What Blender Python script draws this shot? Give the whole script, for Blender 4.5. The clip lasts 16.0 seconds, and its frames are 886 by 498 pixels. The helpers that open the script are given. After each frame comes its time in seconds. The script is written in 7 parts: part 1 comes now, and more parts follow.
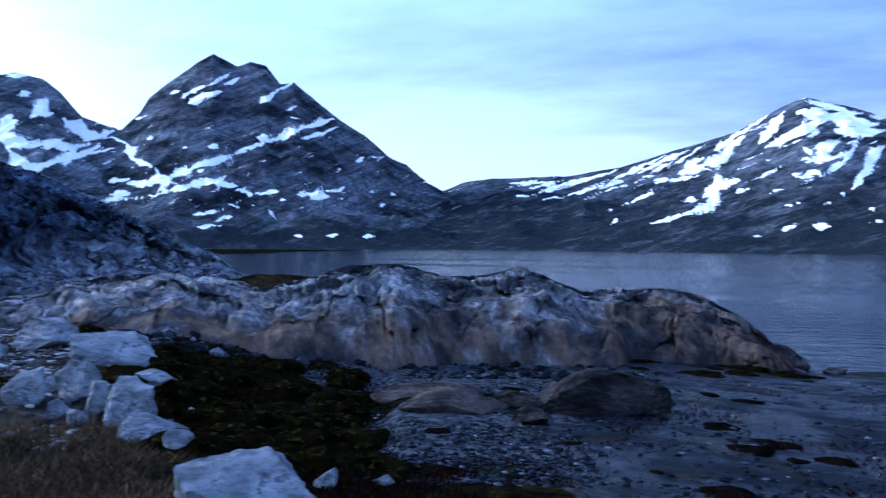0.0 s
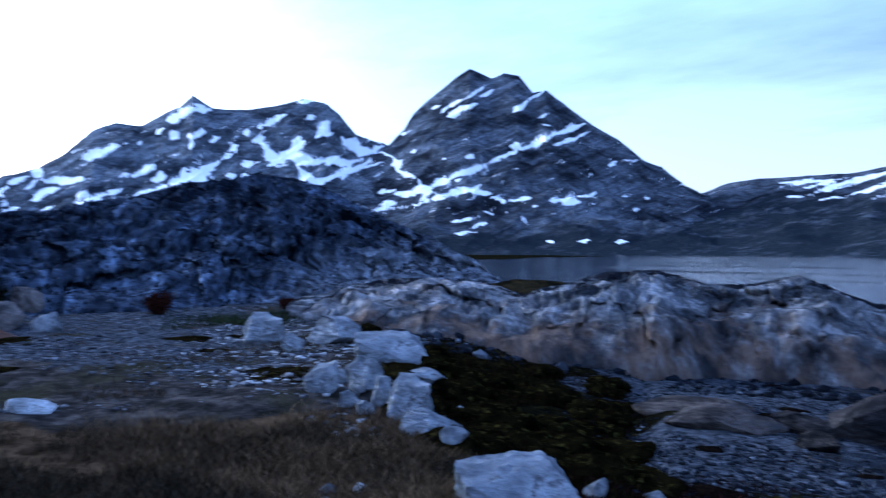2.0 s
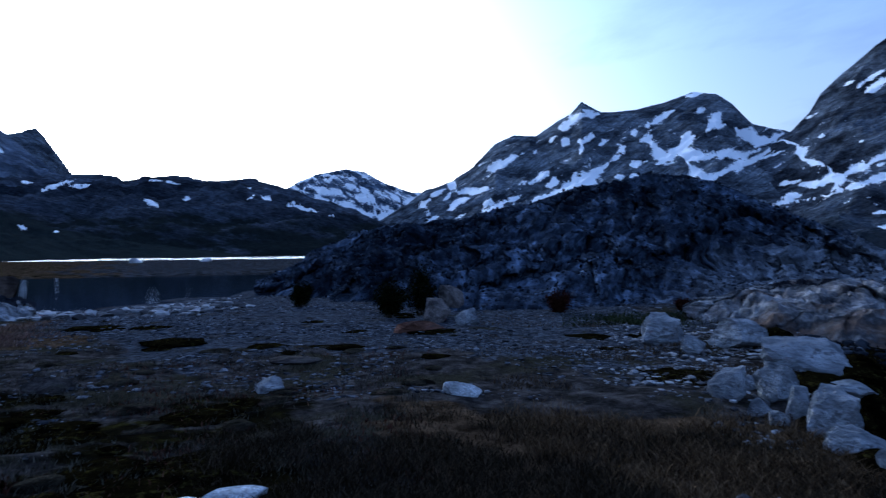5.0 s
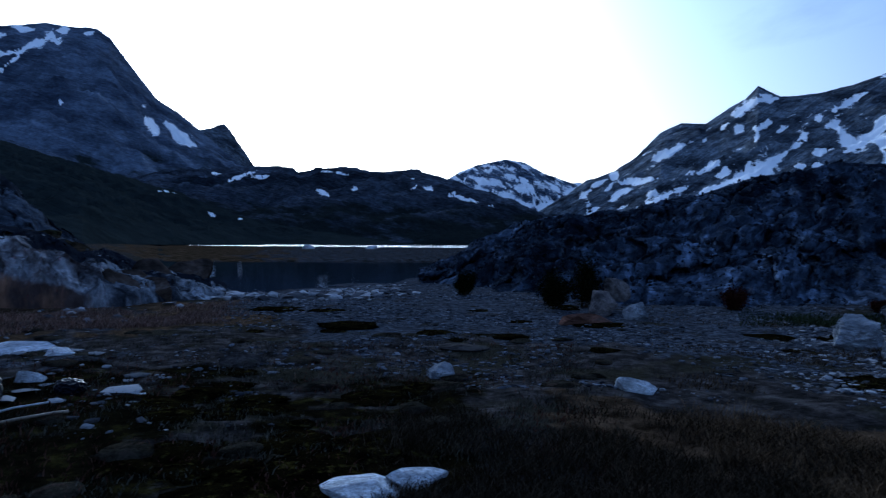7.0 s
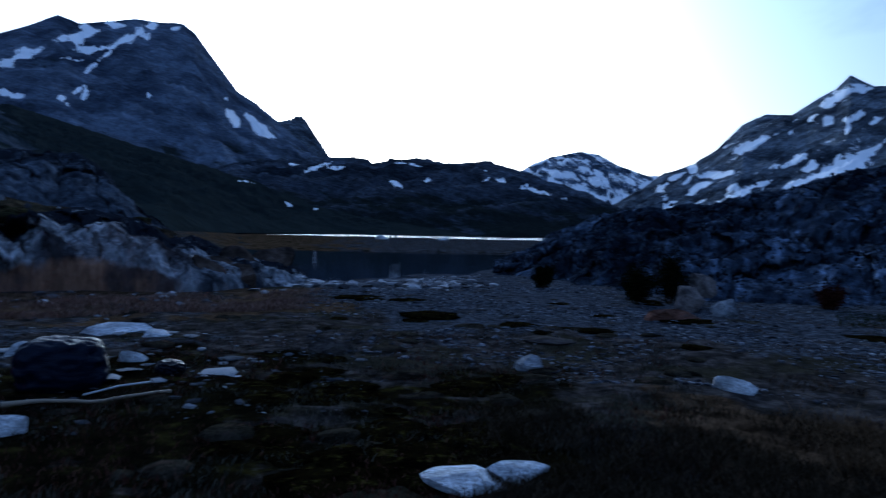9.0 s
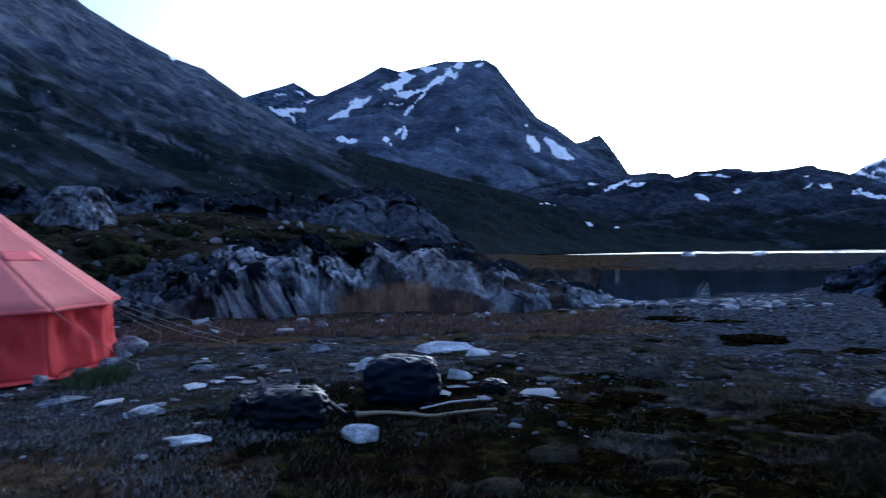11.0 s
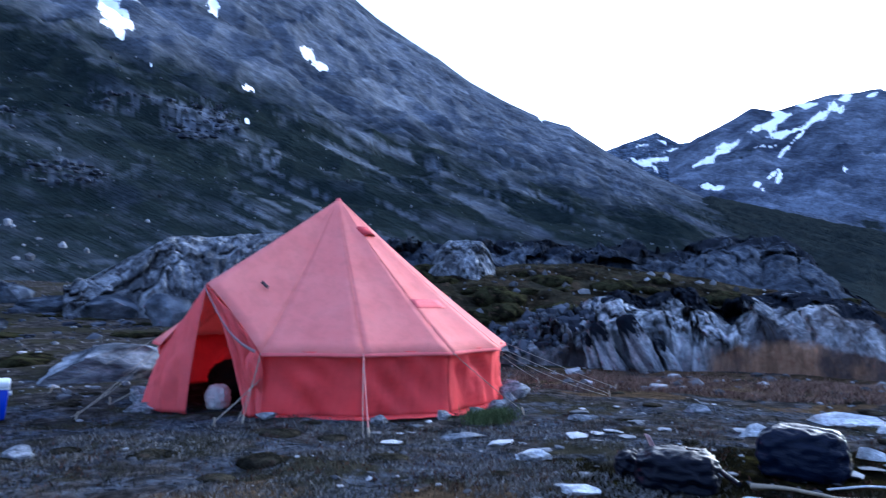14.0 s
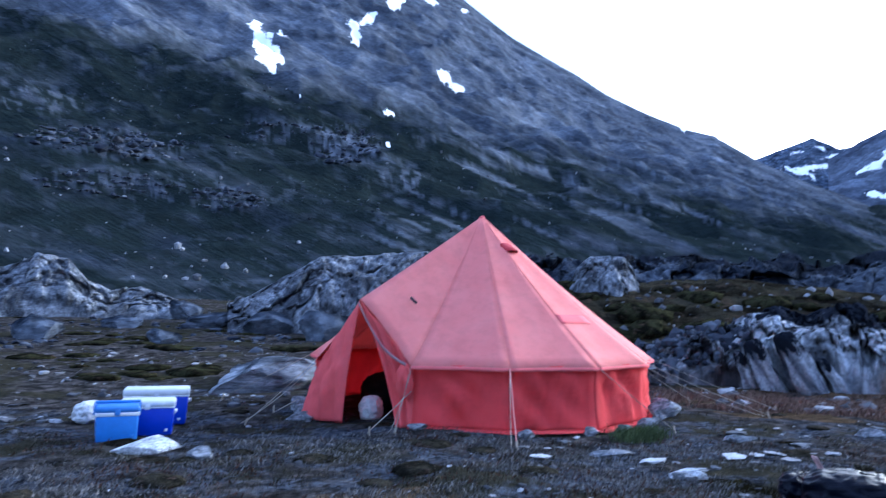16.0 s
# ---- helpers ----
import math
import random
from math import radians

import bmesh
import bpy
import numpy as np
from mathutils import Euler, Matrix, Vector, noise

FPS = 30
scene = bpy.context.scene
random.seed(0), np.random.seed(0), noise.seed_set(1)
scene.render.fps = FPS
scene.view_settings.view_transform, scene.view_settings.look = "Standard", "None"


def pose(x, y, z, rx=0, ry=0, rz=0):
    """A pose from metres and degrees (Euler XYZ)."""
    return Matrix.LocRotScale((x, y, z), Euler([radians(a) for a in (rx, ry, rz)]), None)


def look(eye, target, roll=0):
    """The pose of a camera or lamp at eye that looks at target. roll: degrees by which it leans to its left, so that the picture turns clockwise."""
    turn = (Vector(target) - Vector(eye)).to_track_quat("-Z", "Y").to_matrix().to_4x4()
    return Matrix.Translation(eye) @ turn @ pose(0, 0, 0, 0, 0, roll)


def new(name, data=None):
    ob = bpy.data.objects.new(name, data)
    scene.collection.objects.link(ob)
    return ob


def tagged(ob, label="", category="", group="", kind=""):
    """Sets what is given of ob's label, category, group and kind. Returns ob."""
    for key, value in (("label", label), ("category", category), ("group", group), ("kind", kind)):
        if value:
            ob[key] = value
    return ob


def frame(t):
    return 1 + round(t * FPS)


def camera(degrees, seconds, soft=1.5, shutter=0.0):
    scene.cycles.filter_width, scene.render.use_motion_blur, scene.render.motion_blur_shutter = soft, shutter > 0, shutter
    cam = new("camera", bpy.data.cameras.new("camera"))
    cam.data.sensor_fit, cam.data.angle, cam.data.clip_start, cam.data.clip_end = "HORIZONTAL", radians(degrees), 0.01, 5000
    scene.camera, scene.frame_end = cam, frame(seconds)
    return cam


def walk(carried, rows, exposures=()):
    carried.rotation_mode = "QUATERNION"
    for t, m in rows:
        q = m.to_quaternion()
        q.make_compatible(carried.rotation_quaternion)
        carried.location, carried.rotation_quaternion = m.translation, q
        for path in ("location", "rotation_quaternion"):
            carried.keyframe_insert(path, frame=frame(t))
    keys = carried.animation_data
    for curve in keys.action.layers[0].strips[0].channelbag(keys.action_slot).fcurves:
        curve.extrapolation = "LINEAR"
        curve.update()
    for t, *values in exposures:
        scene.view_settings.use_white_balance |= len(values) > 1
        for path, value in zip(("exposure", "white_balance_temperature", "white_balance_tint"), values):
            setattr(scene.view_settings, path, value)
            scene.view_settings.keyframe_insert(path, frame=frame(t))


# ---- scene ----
import collections

cam = camera(62.18, 16.0, soft=1.2, shutter=0.6)
PATH = [
    (0.0, pose(0.001, 0.002, 1.480, 89.92, -0.51, 11.33)),
    (0.5, pose(-0.055, -0.004, 1.480, 89.82, -0.11, 15.15)),
    (1.0, pose(-0.063, -0.054, 1.482, 89.84, 0.01, 18.48)),
    (1.5, pose(-0.064, -0.035, 1.489, 89.66, -0.40, 23.93)),
    (2.0, pose(-0.109, -0.054, 1.491, 90.18, -0.55, 30.76)),
    (2.5, pose(-0.112, -0.049, 1.487, 90.36, -0.41, 37.06)),
    (3.0, pose(-0.115, -0.077, 1.491, 90.44, -0.19, 41.34)),
    (3.5, pose(-0.103, -0.100, 1.488, 90.38, 0.09, 45.32)),
    (4.0, pose(-0.098, -0.102, 1.485, 90.13, 0.60, 49.40)),
    (4.5, pose(-0.106, -0.135, 1.482, 90.04, 1.35, 56.55)),
    (5.0, pose(-0.123, -0.178, 1.498, 90.15, 0.45, 60.47)),
    (7.5, pose(-0.246, -0.333, 1.492, 89.11, -0.04, 74.75)),
    (8.0, pose(-0.292, -0.369, 1.484, 88.91, 0.34, 75.61)),
    (8.5, pose(-0.334, -0.412, 1.473, 88.86, -1.01, 74.81)),
    (9.0, pose(-0.343, -0.471, 1.470, 88.68, -1.38, 78.34)),
    (9.5, pose(-0.351, -0.486, 1.490, 88.97, -1.14, 84.54)),
    (9.7, pose(-0.345, -0.488, 1.497, 89.19, -0.91, 87.48)),
    (11.8, pose(-0.407, -0.683, 1.492, 90.78, 0.54, 107.00)),
    (12.0, pose(-0.388, -0.700, 1.502, 91.08, 0.33, 108.35)),
    (12.5, pose(-0.342, -0.732, 1.501, 91.79, -0.10, 114.13)),
    (13.0, pose(-0.300, -0.739, 1.509, 92.37, -0.13, 120.21)),
    (13.5, pose(-0.261, -0.741, 1.520, 93.10, -0.87, 125.02)),
    (14.0, pose(-0.223, -0.759, 1.536, 93.89, -0.83, 129.08)),
    (14.5, pose(-0.137, -0.737, 1.556, 96.16, -0.65, 132.41)),
    (15.0, pose(-0.102, -0.709, 1.551, 96.85, -0.85, 136.01)),
    (15.5, pose(-0.096, -0.705, 1.538, 96.58, -1.45, 137.37)),
    (16.0, pose(-0.064, -0.726, 1.501, 95.10, -0.88, 139.82)),
]
EXPOSURES = [(0.0, 1.02, 4570, 9), (2.0, 1.08, 4620, 9), (3.5, 0.94, 4620, 7), (5.0, -0.02, 4560, 6), (6.5, -0.26, 4500, 4), (7.5, -0.6, 4440, 2),
    (9.0, -0.5, 4430, 2), (9.7, -0.18, 4520, 3), (11.8, 0.74, 4880, 6), (13.0, 1.38, 4930, 6), (14.5, 1.6, 5020, 6.5), (16.0, 1.7, 5080, 6)]
walk(cam, PATH, EXPOSURES)

# ---- sky and light ----
SUN_AZ, SUN_EL = 86.0, 17.0     # degrees to the left of +y; height over the horizon
world = bpy.data.worlds.new("world")
scene.world = world
world.use_nodes = True
wn, wl = world.node_tree.nodes, world.node_tree.links
sky = wn.new("ShaderNodeTexSky")
sky.sky_type = "NISHITA"
sky.sun_disc = False
sky.sun_elevation = radians(SUN_EL)
sky.sun_rotation = radians(-SUN_AZ)
sky.air_density, sky.dust_density, sky.ozone_density = 1.0, 3.2, 2.2
# a sheet of thin cloud, drawn in the plane in which it lies, and a brighter veil
wco = wn.new("ShaderNodeTexCoord")
sep = wn.new("ShaderNodeSeparateXYZ")
wl.new(wco.outputs["Generated"], sep.inputs[0])
lift = wn.new("ShaderNodeMath")
lift.operation = "ADD"
wl.new(sep.outputs[2], lift.inputs[0])
lift.inputs[1].default_value = 0.13
flat = wn.new("ShaderNodeVectorMath")
flat.operation = "DIVIDE"
wl.new(wco.outputs["Generated"], flat.inputs[0])
wl.new(lift.outputs[0], flat.inputs[1])
wmap = wn.new("ShaderNodeMapping")
wmap.inputs["Rotation"].default_value = (0, 0, radians(35))
wmap.inputs["Scale"].default_value = (0.8, 1.5, 0.0)
wl.new(flat.outputs[0], wmap.inputs["Vector"])
wno = wn.new("ShaderNodeTexNoise")
wno.inputs["Scale"].default_value, wno.inputs["Detail"].default_value = 0.6, 8.0
wno.inputs["Roughness"].default_value = 0.58
wl.new(wmap.outputs["Vector"], wno.inputs["Vector"])
wr = wn.new("ShaderNodeValToRGB")
wr.color_ramp.elements[0].position, wr.color_ramp.elements[1].position = 0.57, 0.86
wr.color_ramp.elements[0].color = (1.27, 1.26, 1.26, 1)
wr.color_ramp.elements[1].color = (0.56, 0.6, 0.72, 1)
# the sheet thickens towards the east
east = wn.new("ShaderNodeVectorMath")
east.operation = "DOT_PRODUCT"
east.inputs[1].default_value = (0.64, 0.77, 0.0)
wl.new(wco.outputs["Generated"], east.inputs[0])
bank = wn.new("ShaderNodeMath")
bank.operation = "MULTIPLY_ADD"
wl.new(east.outputs["Value"], bank.inputs[0])
bank.inputs[1].default_value = 0.34
wl.new(wno.outputs["Fac"], bank.inputs[2])
low_band = wn.new("ShaderNodeMapRange")
wl.new(sep.outputs[2], low_band.inputs["Value"])
low_band.inputs["From Min"].default_value, low_band.inputs["From Max"].default_value = 0.12, 0.25
low_band.inputs["To Min"].default_value, low_band.inputs["To Max"].default_value = -0.17, 0.0
thinner = wn.new("ShaderNodeMath")
wl.new(bank.outputs[0], thinner.inputs[0])
wl.new(low_band.outputs[0], thinner.inputs[1])
wl.new(thinner.outputs[0], wr.inputs["Fac"])
wm = wn.new("ShaderNodeMixRGB")
wm.blend_type = "MULTIPLY"
wm.inputs["Fac"].default_value = 1.0
wl.new(wr.outputs["Color"], wm.inputs["Color1"])
veil = wn.new("ShaderNodeMixRGB")
veil.inputs["Fac"].default_value = 0.36
tone = wn.new("ShaderNodeValToRGB")
tone.color_ramp.elements[0].position, tone.color_ramp.elements[1].position = 0.06, 0.34
tone.color_ramp.elements[0].color = (6.0, 5.3, 6.1, 1)
tone.color_ramp.elements[1].color = (4.2, 4.65, 6.8, 1)
wl.new(sep.outputs[2], tone.inputs["Fac"])
wl.new(tone.outputs["Color"], veil.inputs["Color2"])
wl.new(sky.outputs["Color"], veil.inputs["Color1"])
wl.new(veil.outputs["Color"], wm.inputs["Color2"])
toward = wn.new("ShaderNodeVectorMath")
toward.operation = "DOT_PRODUCT"
toward.inputs[1].default_value = (-math.sin(radians(SUN_AZ)), math.cos(radians(SUN_AZ)), 0.0)
wl.new(wco.outputs["Generated"], toward.inputs[0])
glow = wn.new("ShaderNodeMapRange")
glow.interpolation_type = "SMOOTHSTEP"
wl.new(toward.outputs["Value"], glow.inputs["Value"])
glow.inputs["From Min"].default_value, glow.inputs["From Max"].default_value = 0.6, 0.95
glow.inputs["To Min"].default_value, glow.inputs["To Max"].default_value = 1.0, 1.55
haze = wn.new("ShaderNodeVectorMath")
haze.operation = "SCALE"
wl.new(wm.outputs["Color"], haze.inputs[0])
wl.new(glow.outputs[0], haze.inputs["Scale"])
bg = wn["Background"]
wl.new(haze.outputs[0], bg.inputs["Color"])
bg.inputs["Strength"].default_value = 0.12

sun = new("sun", bpy.data.lights.new("sun", "SUN"))
sun.data.energy, sun.data.angle, sun.data.color = 1.5, radians(36), (0.94, 0.97, 1.0)
sd = Vector((-math.sin(radians(SUN_AZ)) * math.cos(radians(SUN_EL)), math.cos(radians(SUN_AZ)) * math.cos(radians(SUN_EL)), math.sin(radians(SUN_EL))))
sun.matrix_world = look(tuple(sd * 50), (0, 0, 0))


# ---- noise and small tools ----
_perm = np.random.RandomState(7).permutation(512)
_perm = np.concatenate([_perm, _perm, _perm])
_grad = np.random.RandomState(8).uniform(0, 2 * np.pi, 512)


def gnoise(x, y, seed=0):
    """Smooth gradient noise in the plane, about -0.7 to 0.7."""
    x, y = np.asarray(x, float) + seed * 17.31, np.asarray(y, float) - seed * 9.77
    xi, yi = np.floor(x).astype(int), np.floor(y).astype(int)
    u, v = x - xi, y - yi
    su, sv = u * u * u * (u * (u * 6 - 15) + 10), v * v * v * (v * (v * 6 - 15) + 10)

    def corner(i, j):
        a = _grad[_perm[(_perm[(xi + i) % 512] + yi + j) % 512]]
        return np.cos(a) * (u - i) + np.sin(a) * (v - j)

    n0 = corner(0, 0) * (1 - su) + corner(1, 0) * su
    n1 = corner(0, 1) * (1 - su) + corner(1, 1) * su
    return n0 * (1 - sv) + n1 * sv


def fbm(x, y, octaves=5, seed=0, gain=0.5):
    out, amp = 0.0, 1.0
    for k in range(octaves):
        out = out + amp * gnoise(x * 2.03 ** k, y * 2.03 ** k, seed + k)
        amp *= gain
    return out


def ridged(x, y, octaves=5, seed=0, gain=0.5):
    out, amp = 0.0, 1.0
    for k in range(octaves):
        out = out + amp * (0.35 - np.abs(gnoise(x * 2.03 ** k, y * 2.03 ** k, seed + k)))
        amp *= gain
    return out


def smooth(a, b, x):
    t = np.clip((np.asarray(x, float) - a) / (b - a), 0, 1)
    return t * t * (3 - 2 * t)


def around(az, r):
    """The place at an azimuth (degrees to the left of +y) and a distance."""
    a = np.radians(az)
    return -np.sin(a) * r, np.cos(a) * r


def mesh_from(name, verts, faces, material, flat=False):
    me = bpy.data.meshes.new(name)
    me.from_pydata(verts, [], faces)
    if not flat:
        me.polygons.foreach_set("use_smooth", np.ones(len(me.polygons), bool))
    if material:
        me.materials.append(material)
    me.update()
    return me


def grid_faces(rows, cols, wrap=False):
    i = np.arange(rows - 1)[:, None] * cols
    c = np.arange(cols if wrap else cols - 1)[None, :]
    d = (c + 1) % cols
    return np.stack([i + c, i + d, i + cols + d, i + cols + c], -1).reshape(-1, 4).tolist()


def part(name, bm, material, parent, label="", flat=False):
    me = bpy.data.meshes.new(name)
    bm.to_mesh(me)
    bm.free()
    if not flat:
        for p in me.polygons:
            p.use_smooth = True
    me.materials.append(material)
    ob = new(name, me)
    ob.parent = parent
    if label:
        tagged(ob, label)
    return ob


# ---- materials ----
def nodes_of(name):
    m = bpy.data.materials.new(name)
    m.use_nodes = True
    t = m.node_tree
    t.nodes["Principled BSDF"].inputs["Specular IOR Level"].default_value = 0.0
    return m, t.nodes, t.links, t.nodes["Principled BSDF"]


def noise_node(n, l, scale, detail=6.0, rough=0.55, vec=None, stretch=None):
    if vec is None:
        vec = n.new("ShaderNodeTexCoord").outputs["Object"]
    if stretch:
        mp = n.new("ShaderNodeMapping")
        mp.inputs["Scale"].default_value = stretch
        l.new(vec, mp.inputs["Vector"])
        vec = mp.outputs["Vector"]
    k = n.new("ShaderNodeTexNoise")
    k.inputs["Scale"].default_value, k.inputs["Detail"].default_value = scale, detail
    k.inputs["Roughness"].default_value = rough
    l.new(vec, k.inputs["Vector"])
    g = n.new("ShaderNodeMath")
    g.operation, g.use_clamp = "MULTIPLY_ADD", True
    l.new(k.outputs["Fac"], g.inputs[0])
    g.inputs[1].default_value, g.inputs[2].default_value = 1.8, -0.4
    return g.outputs[0]


def ramp(n, l, fac, stops):
    r = n.new("ShaderNodeValToRGB")
    e = r.color_ramp.elements
    while len(e) < len(stops):
        e.new(0.5)
    for k, (p, c) in enumerate(stops):
        e[k].position = p
        e[k].color = (*c, 1) if len(c) == 3 else c
    l.new(fac, r.inputs["Fac"])
    return r.outputs["Color"]


def mix(n, l, fac, a, b, blend="MIX"):
    k = n.new("ShaderNodeMixRGB")
    k.blend_type = blend
    for socket, v in (("Fac", fac), ("Color1", a), ("Color2", b)):
        if isinstance(v, (int, float)):
            k.inputs[socket].default_value = v
        elif isinstance(v, tuple):
            k.inputs[socket].default_value = (*v, 1)
        else:
            l.new(v, k.inputs[socket])
    return k.outputs["Color"]


def bump(n, l, bsdf, height, strength, distance):
    b = n.new("ShaderNodeBump")
    b.inputs["Strength"].default_value, b.inputs["Distance"].default_value = strength, distance
    l.new(height, b.inputs["Height"])
    l.new(b.outputs["Normal"], bsdf.inputs["Normal"])


def attribute(n, name):
    a = n.new("ShaderNodeAttribute")
    a.attribute_name = name
    return a.outputs["Fac"]


def rock_material(name, dark, pale, stain, scale, stain_at=(0.5, 0.62), bump_d=0.05, rough=0.85, stretch=None):
    """Rock with two scales of tone and blotches of a second colour."""
    m, n, l, b = nodes_of(name)
    big = noise_node(n, l, scale, 8, 0.6, stretch=stretch)
    fine = noise_node(n, l, scale * 7, 8, 0.65, stretch=stretch)
    col = ramp(n, l, big, [(0.33, dark), (0.66, pale)])
    col = mix(n, l, 0.65, col, ramp(n, l, fine, [(0.3, (0.42, 0.42, 0.42)), (0.7, (1.35, 1.35, 1.35))]), "MULTIPLY")
    spots = ramp(n, l, noise_node(n, l, scale * 1.7, 7, 0.7), [(stain_at[0], (0, 0, 0)), (stain_at[1], (1, 1, 1))])
    col = mix(n, l, spots, col, stain)
    l.new(col, b.inputs["Base Color"])
    b.inputs["Roughness"].default_value = rough
    bump(n, l, b, fine, 0.8, bump_d)
    return m


def mountain_material(name, dark, pale, veg, scale, snow_edge=0.5, snow_colour=(0.93, 0.95, 0.97), streak=0.35, soft=0.35, grain=1.0, ledges=0.6):
    """Far rock with strata and gullies, heath low down and snow in the fields stored on the mesh."""
    m, n, l, b = nodes_of(name)
    big = noise_node(n, l, scale, 9, 0.62, stretch=(1, 1, 2.2))
    fine = noise_node(n, l, scale * 6, 9, 0.7, stretch=(1, 1, 1.6))
    col = ramp(n, l, big, [(0.3, dark), (0.7, pale)])
    col = mix(n, l, 0.8 * grain, col, ramp(n, l, fine, [(0.32, (0.35, 0.35, 0.35)), (0.68, (1.5, 1.5, 1.5))]), "MULTIPLY")
    tiny = noise_node(n, l, scale * 24, 6, 0.7, stretch=(1, 1, 1.4))
    col = mix(n, l, 0.7 * grain, col, ramp(n, l, tiny, [(0.35, (0.4, 0.4, 0.4)), (0.65, (1.5, 1.5, 1.5))]), "MULTIPLY")
    line = n.new("ShaderNodeCombineXYZ")
    l.new(attribute(n, "along"), line.inputs[0])
    l.new(attribute(n, "across"), line.inputs[1])
    runs = noise_node(n, l, 1.0, 8, 0.62, line.outputs[0])
    col = mix(n, l, streak, col, ramp(n, l, runs, [(0.25, (0.35, 0.35, 0.36)), (0.5, (0.9, 0.9, 0.9)), (0.75, (1.7, 1.7, 1.7))]), "MULTIPLY")
    ledge = noise_node(n, l, 7.0, 5, 0.6, line.outputs[0], (0.45, 1.0, 1.0))
    col = mix(n, l, ledges, col, ramp(n, l, ledge, [(0.34, (0.3, 0.31, 0.33)), (0.46, (0.95, 0.95, 0.95)), (0.62, (1.0, 1.0, 1.0)), (0.74, (1.6, 1.6, 1.6))]), "MULTIPLY")
    vg = n.new("ShaderNodeMath")
    vg.operation = "MULTIPLY_ADD"
    l.new(mix(n, l, 0.5, runs, noise_node(n, l, scale * 2.5, 8, 0.65)), vg.inputs[0])
    vg.inputs[1].default_value = 1.6
    l.new(attribute(n, "heath"), vg.inputs[2])
    col = mix(n, l, ramp(n, l, sub(n, l, vg.outputs[0], 0.95), [(0.0, (0, 0, 0)), (soft, (1, 1, 1))]), col, mix(n, l, tiny, tuple(0.5 * c for c in veg), tuple(1.5 * c for c in veg)))
    sn = n.new("ShaderNodeMath")
    sn.operation = "MULTIPLY_ADD"
    l.new(mix(n, l, 0.35, noise_node(n, l, scale * 16, 8, 0.72, stretch=(1, 1, 3.0)), runs), sn.inputs[0])
    sn.inputs[1].default_value = 1.2
    l.new(attribute(n, "snow"), sn.inputs[2])
    s = ramp(n, l, sub(n, l, sn.outputs[0], 0.615 + snow_edge), [(0.0, (0, 0, 0)), (0.05, (1, 1, 1))])
    col = mix(n, l, s, col, snow_colour)
    l.new(col, b.inputs["Base Color"])
    b.inputs["Roughness"].default_value = 0.9
    bump(n, l, b, mix(n, l, s, mix(n, l, 0.35, fine, ledge), (0.5, 0.5, 0.5)), 0.8 * grain, 0.35 / scale)
    return m


def sub(n, l, a, v):
    k = n.new("ShaderNodeMath")
    k.operation = "SUBTRACT"
    l.new(a, k.inputs[0])
    k.inputs[1].default_value = v
    return k.outputs[0]


M_A = mountain_material("grey_mountain_rock", (0.027, 0.031, 0.041), (0.158, 0.178, 0.213), (0.022, 0.028, 0.036), 0.006, streak=0.6, grain=0.75)
# lighter than M_A because the haze before these peaks is mixed into the colour
M_B = mountain_material("hazed_mountain_rock", (0.052, 0.061, 0.078), (0.23, 0.26, 0.303), (0.08, 0.085, 0.09), 0.005, streak=0.6, grain=0.75)
# distance haze is put into this rock colour: bluer and paler
M_FAR = mountain_material("hazed_far_rock", (0.085, 0.115, 0.175), (0.21, 0.26, 0.36), (0.08, 0.09, 0.11), 0.004)
# dark rock, its colour raised towards blue to carry the haze in front
M_C = mountain_material("dark_mountain_rock", (0.046, 0.056, 0.082), (0.15, 0.176, 0.232), (0.019, 0.024, 0.024), 0.005, grain=0.45, ledges=0.3)
M_D = mountain_material("dark_hill_rock", (0.026, 0.031, 0.042), (0.09, 0.104, 0.135), (0.015, 0.019, 0.019), 0.008, grain=0.6)
M_F = mountain_material("scree_mountain_rock", (0.048, 0.057, 0.075), (0.122, 0.139, 0.172), (0.0115, 0.0162, 0.0168), 0.012, streak=0.35, soft=0.8, grain=0.4, ledges=0.25)


